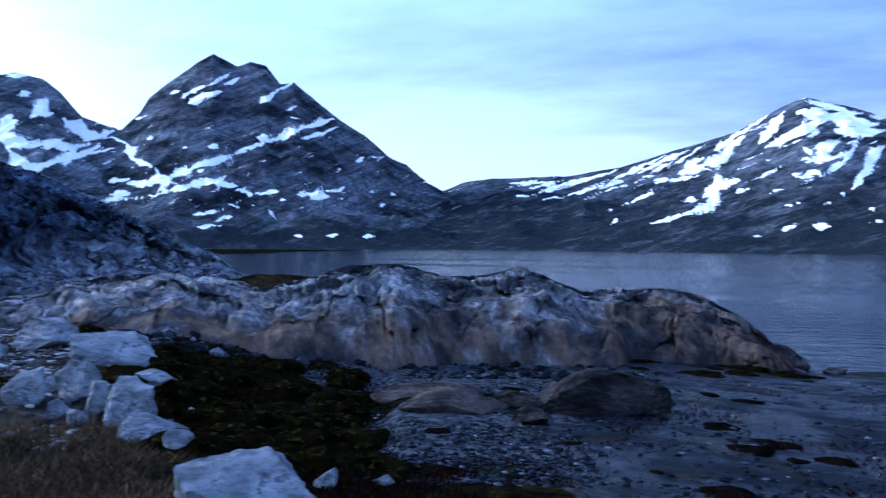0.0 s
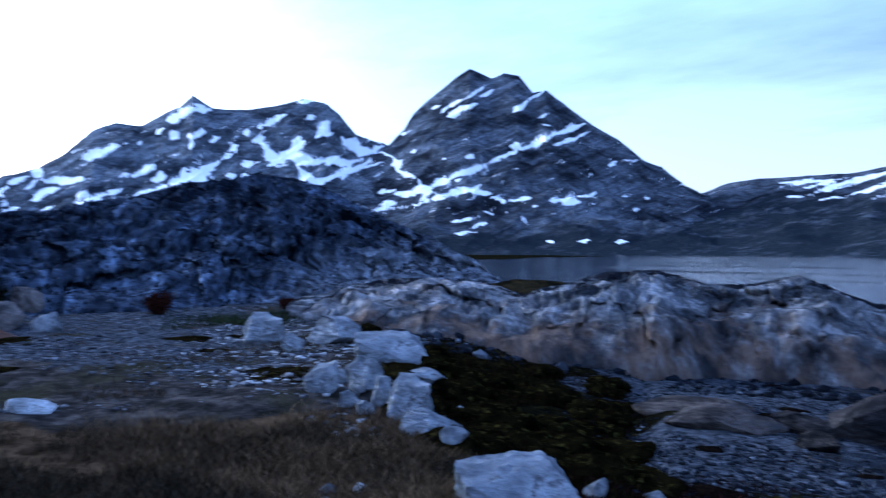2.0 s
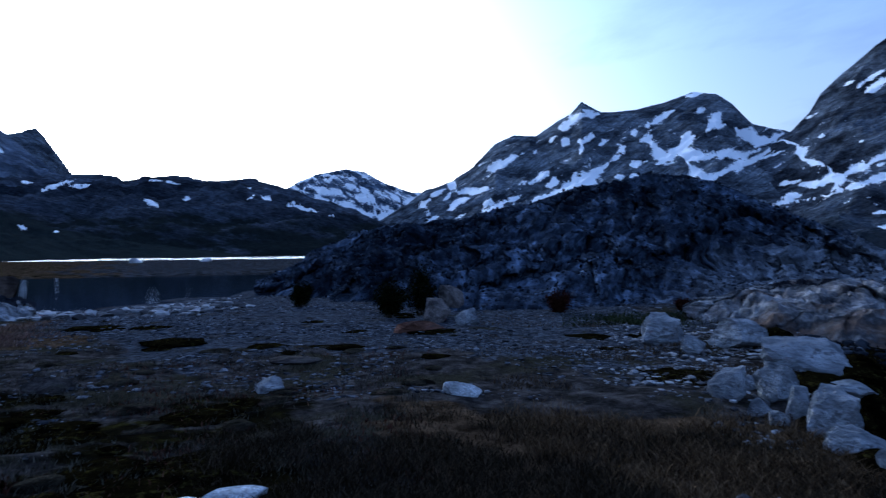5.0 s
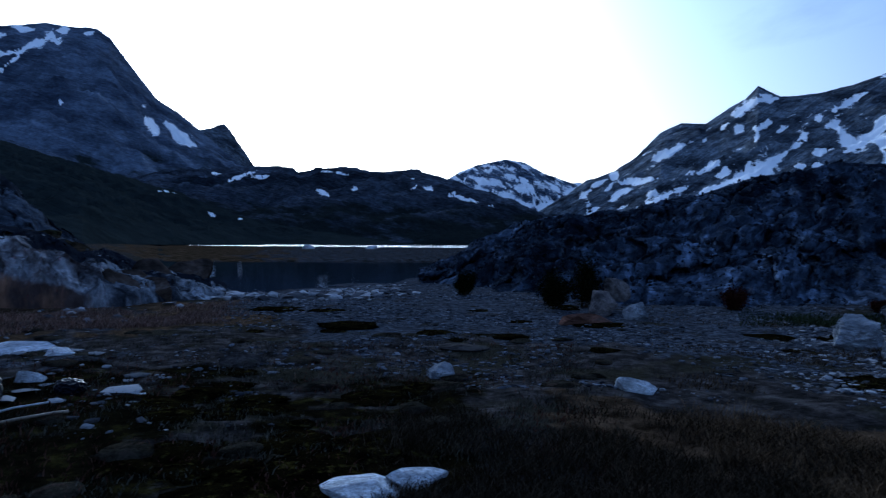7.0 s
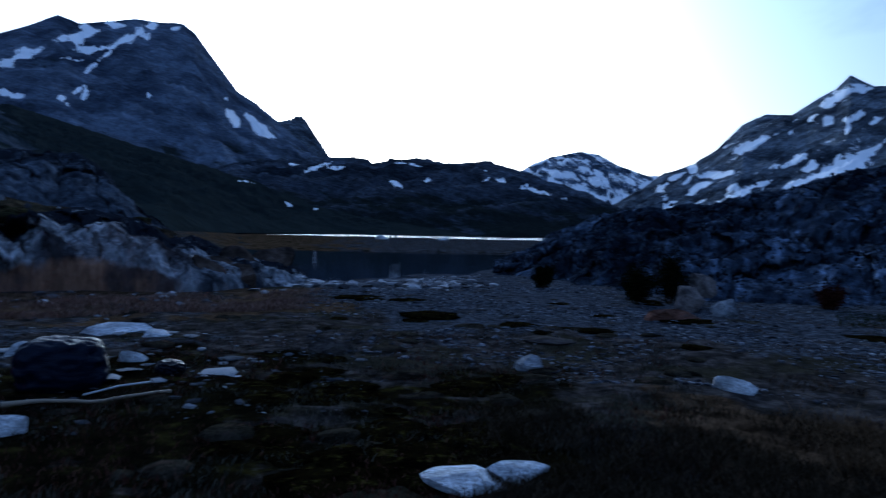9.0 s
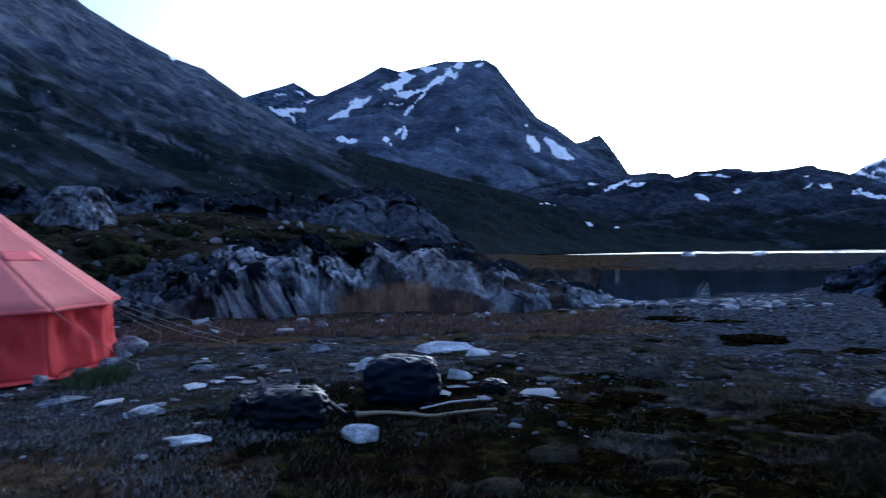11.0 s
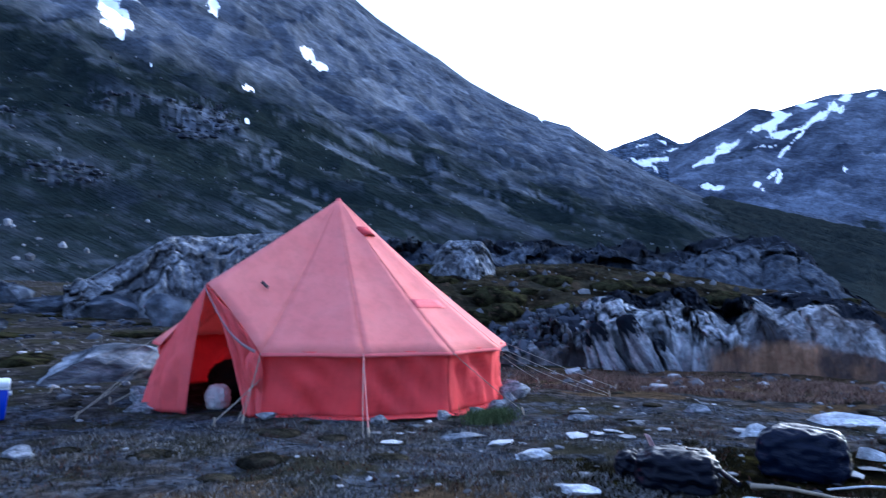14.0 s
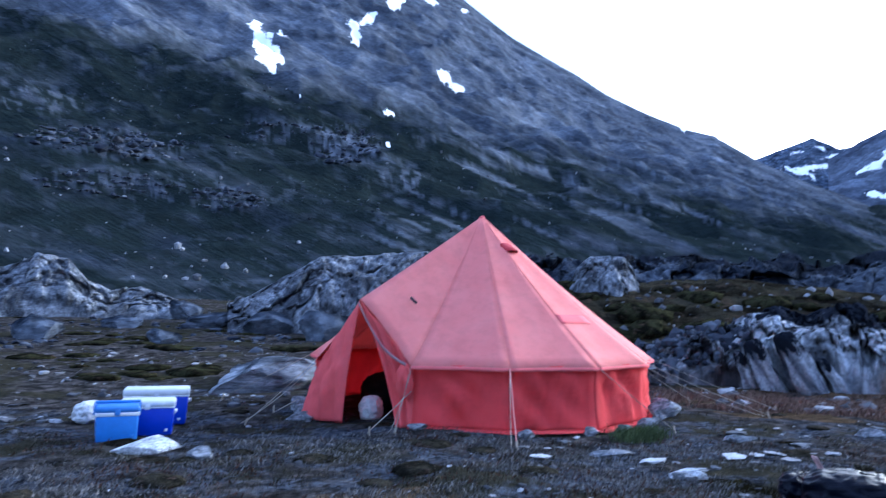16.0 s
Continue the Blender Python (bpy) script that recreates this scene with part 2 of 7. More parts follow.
def mound_material():
    """Dark blue-black scree, paler in runnels and towards the shore rocks."""
    m, n, l, b = nodes_of("dark_mound_scree")
    big = noise_node(n, l, 0.25, 8, 0.65)
    fine = noise_node(n, l, 2.2, 8, 0.7)
    line = n.new("ShaderNodeCombineXYZ")
    l.new(attribute(n, "along"), line.inputs[0])
    l.new(attribute(n, "across"), line.inputs[1])
    runs = noise_node(n, l, 1.0, 8, 0.65, line.outputs[0])
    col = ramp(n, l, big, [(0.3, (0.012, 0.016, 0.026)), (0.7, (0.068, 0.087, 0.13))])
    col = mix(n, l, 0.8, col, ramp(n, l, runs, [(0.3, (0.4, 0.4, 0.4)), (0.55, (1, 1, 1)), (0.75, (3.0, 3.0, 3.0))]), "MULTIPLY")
    k = n.new("ShaderNodeMath")
    k.operation = "MULTIPLY_ADD"
    l.new(mix(n, l, 0.55, runs, noise_node(n, l, 0.9, 8, 0.7)), k.inputs[0])
    k.inputs[1].default_value = 1.3
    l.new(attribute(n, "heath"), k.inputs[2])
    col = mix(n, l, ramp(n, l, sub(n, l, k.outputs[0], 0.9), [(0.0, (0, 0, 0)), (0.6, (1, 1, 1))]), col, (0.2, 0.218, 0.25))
    col = mix(n, l, 0.75, col, ramp(n, l, fine, [(0.3, (0.35, 0.35, 0.35)), (0.7, (1.5, 1.5, 1.5))]), "MULTIPLY")
    v = n.new("ShaderNodeTexVoronoi")
    v.inputs["Scale"].default_value = 3.2
    l.new(n.new("ShaderNodeTexCoord").outputs["Object"], v.inputs["Vector"])
    col = mix(n, l, 0.8, col, ramp(n, l, v.outputs["Color"], [(0.1, (0.4, 0.4, 0.42)), (0.7, (1.1, 1.1, 1.1)), (0.95, (2.0, 2.0, 2.0))]), "MULTIPLY")
    l.new(col, b.inputs["Base Color"])
    b.inputs["Roughness"].default_value = 0.9
    bump(n, l, b, mix(n, l, 0.5, fine, v.outputs["Distance"]), 0.9, 0.22)
    return m


M_MOUND = mound_material()
M_WHITEST = rock_material("white_flat_stone", (0.42, 0.44, 0.47), (0.76, 0.79, 0.83), (0.25, 0.25, 0.26), 2.2, (0.7, 0.85), 0.02)

# ---- ground, shore and water ----
WATER = -1.3
SHORE_AZ = [-180, -100, -70, -20, -15, 0, 16, 20, 34, 40, 60, 74, 77, 82, 87, 91, 94, 98, 180]
SHORE_R = [2500, 2500, 26, 20, 19, 22, 24, 36, 40, 70, 70, 62, 52, 46, 40, 43, 80, 2500, 2500]


def land(x, y):
    """Height of the ground: camp terrace, beach, lagoon bed and the rise behind the camp."""
    x, y = np.asarray(x, float), np.asarray(y, float)
    az, r = np.degrees(np.arctan2(-x, y)), np.hypot(x, y)
    shore = np.interp(az, SHORE_AZ, SHORE_R) * (1 + 0.05 * gnoise(x / 6, y / 6, 3))
    beach = smooth(36, 18, az) * smooth(-110, -70, az)
    h = -beach * (1.25 * np.clip((r - 2.2) / (shore - 2.2), 0, 1) ** 0.75)
    lagoon = smooth(50, 62, az) * smooth(98, 92, az)
    h = h - lagoon * 1.3 * smooth(17, 1.0 * np.minimum(shore, 90), r)
    h = h - 2.2 * smooth(shore * 0.98, shore * 1.25, r) * (shore < 1000)
    rise = np.clip(smooth(96, 112, az) + smooth(-95, -130, az), 0, 1)
    h = h + rise * 0.055 * np.clip(r - 15 - 5 * smooth(136, 126, az), 0, 45) - 0.12 * smooth(88, 96, az) * smooth(134, 124, az) * smooth(14.5, 18, r) * smooth(24, 21, r)
    gully = smooth(14, 18, az) * smooth(37, 30, az) * smooth(5.5, 7, r) * smooth(14, 11, r)
    h = h - 0.22 * gully
    spit = smooth(60, 66, az) * smooth(97, 92, az) * smooth(88, 104, r) * smooth(345, 300, r)
    near2 = 250 + 330 * smooth(27, 17, az) + 60 * gnoise(az * 0.9, 0 * az + 3.5, 8)
    spit2 = smooth(16, 19, az) * smooth(38, 33, az) * smooth(near2, near2 + 40, r) * smooth(680, 600, r)
    h = np.where(spit + spit2 > 0.02, np.maximum(h, WATER - 0.5 + 0.75 * spit + 0.85 * spit2 + 0.25 * gnoise(x / 14, y / 14, 5) + 0.9 * spit2 * gnoise(x / 35, y / 35, 6)), h)
    grain = np.clip(r / 3, 0, 1) * np.clip(60 / (r + 1), 0, 1)
    h = h + grain * (0.10 * fbm(x / 2.6, y / 2.6, 4, 11) * (1 - 0.6 * beach) + 0.03 * fbm(x / 0.5, y / 0.5, 3, 12))
    return h


def gz(x, y):
    return float(land(x, y))


rings = np.concatenate([[0.0], np.geomspace(0.5, 60, 250), np.geomspace(62, 4900, 60)])
azs = np.arange(0, 360, 0.5)
RR, AA = np.meshgrid(rings, azs, indexing="ij")
GX, GY = around(AA, RR)
GZ = land(GX, GY)
gaz = (AA + 180) % 360 - 180


def zone(values):
    return np.clip(values, 0, 1).ravel().astype(np.float32)


def store(me, name, values):
    a = me.attributes.new(name, "FLOAT", "POINT")
    a.data.foreach_set("value", np.ascontiguousarray(values, np.float32))


def ground_material():
    """Heath, dry grass, bare gravel, wet mud and moss, mixed by what grows or lies where."""
    m, n, l, b = nodes_of("ground_cover")
    co = n.new("ShaderNodeTexCoord").outputs["Object"]
    big = noise_node(n, l, 0.55, 8, 0.6, co)
    mid = noise_node(n, l, 3.5, 8, 0.65, co)
    fine = noise_node(n, l, 22, 6, 0.7, co)
    heath = ramp(n, l, mid, [(0.25, (0.01, 0.01, 0.01)), (0.5, (0.034, 0.031, 0.03)), (0.8, (0.095, 0.088, 0.084))])
    heath = mix(n, l, ramp(n, l, big, [(0.5, (0, 0, 0)), (0.62, (1, 1, 1))]), heath, mix(n, l, mid, (0.012, 0.012, 0.008), (0.048, 0.044, 0.032)))
    v = n.new("ShaderNodeTexVoronoi")
    v.inputs["Scale"].default_value = 14
    l.new(co, v.inputs["Vector"])
    gravel = ramp(n, l, v.outputs["Color"], [(0.15, (0.016, 0.018, 0.023)), (0.85, (0.085, 0.094, 0.115))])
    gravel = mix(n, l, 0.5, gravel, ramp(n, l, mid, [(0.3, (0.4, 0.4, 0.4)), (0.7, (1.3, 1.3, 1.3))]), "MULTIPLY")
    mud = mix(n, l, ramp(n, l, big, [(0.3, (0.5, 0.5, 0.5)), (0.7, (1, 1, 1))]), (0, 0, 0), ramp(n, l, mid, [(0.25, (0.004, 0.006, 0.011)), (0.75, (0.016, 0.023, 0.04))]))
    moss = ramp(n, l, mid, [(0.35, (0.003, 0.003, 0.002)), (0.6, (0.009, 0.008, 0.004)), (0.8, (0.03, 0.027, 0.008))])
    dry = ramp(n, l, mid, [(0.25, (0.02, 0.014, 0.009)), (0.75, (0.1, 0.07, 0.042))])

    def masked(name, base, over):
        k = n.new("ShaderNodeMath")
        k.operation = "MULTIPLY_ADD"
        l.new(noise_node(n, l, 1.3, 7, 0.65, co), k.inputs[0])
        k.inputs[1].default_value = 0.9
        l.new(attribute(n, name), k.inputs[2])
        f = ramp(n, l, sub(n, l, k.outputs[0], 0.82), [(0.0, (0, 0, 0)), (0.16, (1, 1, 1))])
        return mix(n, l, f, base, over), f

    col, _ = masked("dry", heath, dry)
    col, _ = masked("gravel", col, gravel)
    col, wet = masked("mud", col, mud)
    col, _ = masked("moss", col, moss)
    col = mix(n, l, 0.5, col, ramp(n, l, fine, [(0.3, (0.45, 0.45, 0.45)), (0.7, (1.4, 1.4, 1.4))]), "MULTIPLY")
    l.new(col, b.inputs["Base Color"])
    damp = mix(n, l, wet, (0.95, 0.95, 0.95), ramp(n, l, big, [(0.35, (0.6, 0.6, 0.6)), (0.6, (0.24, 0.24, 0.24)), (0.75, (0.12, 0.12, 0.12))]))
    l.new(damp, b.inputs["Roughness"])
    rs = n.new("ShaderNodeMapRange")
    l.new(mix(n, l, ramp(n, l, big, [(0.45, (0.15, 0.15, 0.15)), (0.65, (1, 1, 1))]), (0, 0, 0), wet), rs.inputs["Value"])
    rs.inputs["To Min"].default_value, rs.inputs["To Max"].default_value = 0.0, 0.3
    l.new(rs.outputs[0], b.inputs["Specular IOR Level"])
    bump(n, l, b, mix(n, l, 0.5, fine, mid), 0.9, 0.05)
    return m


M_GROUND = ground_material()
me = mesh_from("ground", np.stack([GX, GY, GZ], -1).reshape(-1, 3).tolist(), grid_faces(len(rings), len(azs), True), M_GROUND)
ground = tagged(new("ground", me), "dark heath, gravel and wet shore sloping to water", "ground", kind="structure")
# where what lies: gravel towards the lagoon and on the beach, mud at the water, moss in the gully, dry grass near the terrace edge
TRUE_R, true_az = RR, gaz
gaz = true_az + 9 * fbm(GX / 3.0, GY / 3.0, 4, 61)
RR = TRUE_R * (1 + 0.3 * fbm(GX / 2.5, GY / 2.5, 4, 62))
gr = 0.62 * smooth(34, 46, gaz) * smooth(92, 84, gaz) * smooth(7.5, 12, RR)
gr = np.maximum(gr, smooth(24, 14, gaz) * smooth(-3, 4, gaz) * smooth(5.0, 6.5, RR) * 0.9)
gr = np.maximum(gr, 0.42 * smooth(92, 100, gaz) * smooth(4.5, 7, RR) * smooth(16, 12, RR))
mu = smooth(6, -4, gaz) * smooth(-110, -80, gaz) * smooth(2.5, 5, RR)
mo = smooth(15, 18, gaz) * smooth(36, 31, gaz) * smooth(5.2, 6.2, RR) * smooth(16, 12, RR)
mo = np.maximum(mo, smooth(15, 20, gaz) * smooth(38, 32, gaz) * smooth(20, 24, RR))
flats = smooth(60, 66, gaz) * smooth(99, 95, gaz) * smooth(80, 90, RR)
mo = np.maximum(mo, 0.42 * flats)
mo = np.maximum(mo, (0.5 + 0.14 * smooth(92, 100, gaz)) * smooth(66, 78, gaz) * smooth(136, 118, gaz) * smooth(2.4, 3.4, RR) * smooth(10.5, 7.5, RR))
mo = np.maximum(mo, 0.6 * smooth(10, 14, true_az) * smooth(42, 38, true_az) * smooth(150, 200, TRUE_R))
dr = smooth(30, 36, gaz) * smooth(76, 60, gaz) * smooth(2.5, 3.5, RR) * smooth(7.5, 5.5, RR)
dr = np.maximum(dr, 0.8 * flats)
dr = np.maximum(dr, 0.75 * smooth(108, 122, gaz) * smooth(1.5, 2.5, RR) * smooth(8, 6, RR))
dr = np.maximum(dr, smooth(86, 93, gaz) * smooth(128, 118, gaz) * smooth(12.5, 14, RR) * smooth(21, 17, RR))
mo = np.maximum(mo, smooth(25, 19, gaz) * smooth(1, 6, gaz) * smooth(6.9, 6.0, RR) * smooth(3.2, 4.4, RR))
weed = np.exp(-((RR - 0.96 * np.interp(gaz, SHORE_AZ, SHORE_R)) / 0.9) ** 2) * smooth(-60, -40, gaz) * smooth(2, -3, gaz)
mo = np.maximum(mo, weed)
mo = np.maximum(mo, 0.7 * smooth(0.12, 0.42, fbm(GX / 1.1, GY / 1.1, 4, 71)) * smooth(6, -2, gaz) * smooth(-80, -60, gaz))
for nm, val in (("gravel", gr), ("mud", mu), ("moss", mo), ("dry", dr)):
    store(me, nm, zone(val))


def water_material():
    m, n, l, b = nodes_of("fjord_water")
    b.inputs["Base Color"].default_value = (0.004, 0.008, 0.016, 1)
    rg = n.new("ShaderNodeMath")
    rg.operation = "MULTIPLY_ADD"
    l.new(attribute(n, "ripple"), rg.inputs[0])
    rg.inputs[1].default_value, rg.inputs[2].default_value = 0.06, 0.0
    l.new(rg.outputs[0], b.inputs["Roughness"])
    b.inputs["Specular IOR Level"].default_value = 0.5
    b.inputs["IOR"].default_value = 1.33
    co = n.new("ShaderNodeTexCoord").outputs["Object"]
    a = noise_node(n, l, 1.2, 2, 0.5, co, (0.3, 1, 1))
    c = noise_node(n, l, 4.0, 3, 0.5, co)
    w = n.new("ShaderNodeBump")
    w.inputs["Distance"].default_value = 0.26
    gust = n.new("ShaderNodeMath")
    gust.operation = "MULTIPLY"
    l.new(attribute(n, "ripple"), gust.inputs[0])
    l.new(ramp(n, l, noise_node(n, l, 0.03, 5, 0.6, co, (0.5, 1.6, 1)), [(0.3, (0.35, 0.35, 0.35)), (0.7, (1.5, 1.5, 1.5))]), gust.inputs[1])
    l.new(gust.outputs[0], w.inputs["Strength"])
    l.new(mix(n, l, 0.35, a, c), w.inputs["Height"])
    l.new(w.outputs["Normal"], b.inputs["Normal"])
    return m


wr_ = np.concatenate([[0.0], np.geomspace(12, 4800, 60)])
wa_ = np.arange(0, 360, 2.0)
WR, WA = np.meshgrid(wr_, wa_, indexing="ij")
WX, WY = around(WA, WR)
me = mesh_from("water", np.stack([WX, WY, 0 * WX], -1).reshape(-1, 3).tolist(), grid_faces(len(wr_), len(wa_), True), water_material(), flat=True)
# the lagoon lies sheltered, the open fjord is ruffled
calm = smooth(52, 60, WA) * smooth(100, 94, WA) * smooth(300, 250, WR)
far_lagoon = smooth(52, 60, WA) * smooth(100, 94, WA) * smooth(250, 300, WR)
ruffled = smooth(-34, -24, (WA + 180) % 360 - 180) * smooth(19, 15, (WA + 180) % 360 - 180) * smooth(30, 70, WR)
store(me, "ripple", (0.13 + 0.16 * ruffled + 0.35 * smooth(90, 25, WR) - 0.62 * calm + 0.5 * far_lagoon).clip(0.02, 1).ravel())
water = tagged(new("water", me), "rippled dark fjord water reflecting sky", "water", kind="structure")
water.location.z = WATER


# ---- mountains, hills and outcrops ----
def slab_noise(x, y, seed):
    """Cells with random heights, and the distance from the cracks between them."""
    xi, yi = np.floor(x).astype(int), np.floor(y).astype(int)
    d1, d2, val = np.full(x.shape, 9.0), np.full(x.shape, 9.0), np.zeros(x.shape)
    for i in (-1, 0, 1):
        for j in (-1, 0, 1):
            h = _perm[(_perm[(xi + i + seed) % 512] + yi + j) % 512]
            px, py = xi + i + (h % 37) / 37.0, yi + j + (h % 53) / 53.0
            d = np.hypot(x - px, y - py)
            near = d < d1
            d2 = np.where(near, d1, np.minimum(d2, d))
            val = np.where(near, (h % 101) / 101.0, val)
            d1 = np.where(near, d, d1)
    return val, d2 - d1


def ridge(name, crest, foot, back, step, rows, power, amp, freq, material, seed, snow=(), scatter=None, heath=None, skyline=0.12, octaves=6, bias=1.0, warp=0.0, terrace=0.0, flute=0.0, flutes=0.9, streak=(0.5, 0.2, 1.6, 0.35), slabs=None, slab_at=None, snow_width=0.9):
    """A ridge seen across the water: crest rows (azimuth, height angle, distance), foot rows (azimuth, distance, height); the front
    rises with the given power, is broken up by noise of amp metres at freq per metre, and falls off behind over back metres."""
    ca, ce, cr = np.array(crest, float).T
    fa, fr, fz = np.array(foot, float).T
    az = np.arange(ca.min(), ca.max() + step / 2, step)
    o = np.argsort(ca)
    el, rc = np.interp(az, ca[o], ce[o]), np.interp(az, ca[o], cr[o])
    o = np.argsort(fa)
    rf, zf = np.interp(az, fa[o], fr[o]), np.interp(az, fa[o], fz[o])
    zc = 1.5 + rc * np.tan(np.radians(el))
    v = np.concatenate([np.linspace(0, 1, rows) ** bias, 1 + np.linspace(0, 1, rows // 4 + 1)[1:]])
    V, Z = np.meshgrid(v, az, indexing="ij")
    front = np.clip(V, 0, 1)
    behind = np.clip(V - 1, 0, 1)
    R = rf + (rc - rf) * front + back * behind
    X, Y = around(Z, R)
    shape = front ** power
    if terrace:
        k = front * 9 + 1.2 * fbm(X * freq * 0.7, Y * freq * 0.7, 3, seed + 40)
        shape = shape + terrace * (np.sin(2 * np.pi * k) / (2 * np.pi * 9)) * front * (1 - front) * 4
    H = zf + (zc - zf) * shape
    win = np.where(V <= 1, np.clip(4 * front * (1 - front), 0, 1) ** 0.6 * (1 - skyline) + skyline * smooth(0, 0.3, front), skyline)
    N = ridged(X * freq, Y * freq, octaves, seed, 0.55) - 0.15
    relief = (zc - zf) / (0.3 * (zc - zf).max())
    H = H + amp * np.clip(relief, 0.03, 1) * win * N
    if warp:
        X = X + warp * fbm(X * freq * 3 + 5, H * freq * 3, 4, seed + 20) * win
        Y = Y + warp * fbm(Y * freq * 3 - 5, H * freq * 3, 4, seed + 30) * win
    if flute:
        k = flute * win * (ridged(Z * flutes + 0.4 * fbm(Z * 0.5, front * 3, 2, seed + 51), front * 1.2 + 0.15 * Z, 4, seed + 50, 0.6) - 0.2)
        ux, uy = X / R, Y / R
        X, Y = X - ux * k, Y - uy * k
    if slabs:
        for depth, fx, fy, tilt in slabs:
            wx, wy = 0.35 * fbm(Z * fx * 1.7, front * fy * 1.7, 3, seed + 60), 0.35 * fbm(Z * fx * 1.7 + 9, front * fy * 1.7, 3, seed + 61)
            cell, crack = slab_noise(Z * fx + front * tilt + wx, front * fy + wy, seed)
            k = depth * (slab_at(Z) if slab_at else 1.0) * smooth(0, 0.12, front) * (1 - 0.75 * smooth(0.9, 1.0, V)) * (cell - 0.5 - 0.3 * smooth(0.1, 0.0, crack))
            X, Y = X - X / R * k, Y - Y / R * k
            H = H + 0.25 * k * smooth(0.15, 0.5, front)
    H = H - (zc - zf + 3) * behind ** 1.3
    me = mesh_from(name, np.stack([X, Y, H], -1).reshape(-1, 3).tolist(), grid_faces(len(v), len(az)), material)
    E = np.degrees(np.arctan2(H - 1.5, np.hypot(X, Y)))
    A = Z
    S = np.full(X.shape, 0.0)
    wob = 0.17 * fbm(A * 1.5, E * 1.5, 5, seed + 3, 0.55)
    wob2 = 0.13 * fbm(A * 1.5 + 9, E * 1.5 + 4, 5, seed + 5, 0.55)
    thick = fbm(A * 0.9, E * 1.3, 3, seed + 7)
    bare = smooth(0.12, 0.45, ridged(A * 1.6 + E * 0.5, E * 3.4 - A * 0.5, 4, seed + 9))
    tips = collections.Counter(p for row in snow for p in (row[0:2], row[2:4]))
    for a0, e0, a1, e1, w in snow:
        dx, dy = a1 - a0, e1 - e0
        px, py = A + wob - a0, E + wob2 - e0
        t = np.clip((px * dx + py * dy) / (dx * dx + dy * dy + 1e-9), 0, 1)
        d = np.hypot(px - t * dx, py - t * dy)
        ends = (1.0 if tips[(a0, e0)] > 1 else 0.3 + 0.7 * smooth(0, 0.4, t)) * (1.0 if tips[(a1, e1)] > 1 else 0.3 + 0.7 * smooth(1, 0.6, t))
        S = np.maximum(S, np.clip(1.1 - 0.42 * d / (w * np.clip(0.95 + 1.1 * thick, 0.45, 1.8) * ends * snow_width), 0, 1))
    S = S - 0.12 * bare
    if scatter:
        S = np.maximum(S, scatter(A, E, N))
    store(me, "snow", S.ravel())
    store(me, "along", (A * streak[0] + E * streak[1]).ravel())
    store(me, "across", (E * streak[2] - A * streak[3]).ravel())
    store(me, "heath", zone(heath(A, E, N) if heath else 0 * E))
    return tagged(new(name, me), kind="structure")


SNOW_A_ONE = [(31.1, 10.61, 29.9, 11.46, 0.12), (29.9, 11.46, 28.7, 11.99, 0.12), (28.7, 11.99, 27.5, 12.80, 0.12), (31.8, 10.95, 31.2, 11.24, 0.08), (27.9, 11.89, 26.9, 12.44, 0.16),
    (30.5, 10.37, 29.5, 10.89, 0.24), (29.5, 10.89, 28.2, 11.38, 0.16), (25.4, 10.69, 24.7, 11.18, 0.20), (24.7, 11.18, 23.8, 11.93, 0.12), (23.8, 11.93, 22.9, 12.31, 0.12),
    (23.5, 10.25, 22.5, 10.71, 0.10), (23.1, 9.76, 22.6, 9.70, 0.08), (32.4, 4.70, 30.6, 5.52, 0.31), (30.6, 5.52, 29.4, 6.07, 0.24), (29.4, 6.07, 27.4, 6.77, 0.24),
    (27.4, 6.77, 25.8, 7.55, 0.16), (25.8, 7.55, 23.7, 8.27, 0.16)]
SNOW_A_TWO = [(23.7, 8.27, 22.3, 8.96, 0.24), (22.3, 8.96, 19.9, 9.80, 0.20), (21.2, 8.49, 19.5, 9.18, 0.16), (22.3, 8.20, 21.2, 8.49, 0.12), (25.7, 8.14, 24.6, 8.44, 0.10),
    (35.6, 7.62, 34.7, 7.21, 0.16), (34.7, 7.09, 34.3, 6.23, 0.39), (34.3, 6.15, 33.0, 5.70, 0.20), (32.8, 5.70, 32.4, 4.70, 0.12), (35.9, 4.47, 34.6, 4.69, 0.24),
    (34.6, 4.41, 33.1, 4.47, 0.20), (33.1, 4.47, 31.8, 5.06, 0.20), (32.6, 3.88, 31.8, 4.73, 0.24), (31.8, 4.11, 30.0, 4.59, 0.20), (30.0, 4.59, 28.6, 4.85, 0.24),
    (28.8, 4.63, 27.8, 5.21, 0.20), (28.6, 4.64, 27.0, 4.48, 0.16)]
SNOW_A_THREE = [(27.0, 4.27, 25.8, 3.80, 0.20), (25.6, 3.89, 24.1, 4.22, 0.20), (35.6, 3.57, 34.3, 3.82, 0.28), (36.3, 3.06, 35.0, 3.31, 0.12), (30.0, 5.42, 29.3, 5.74, 0.12),
    (29.1, 7.32, 28.3, 7.44, 0.20), (31.0, 7.18, 30.5, 7.25, 0.10), (33.4, 7.64, 32.9, 7.80, 0.10), (22.6, 3.96, 21.6, 3.98, 0.20), (21.6, 3.98, 20.3, 3.88, 0.28),
    (20.3, 4.31, 19.0, 4.51, 0.12), (19.9, 3.71, 19.0, 3.73, 0.08), (19.5, 5.97, 19.2, 5.98, 0.12), (18.2, 6.52, 17.5, 6.97, 0.12), (17.3, 6.93, 16.0, 7.00, 0.06),
    (16.8, 5.81, 16.4, 5.86, 0.08), (17.1, 4.29, 16.7, 4.29, 0.12)]
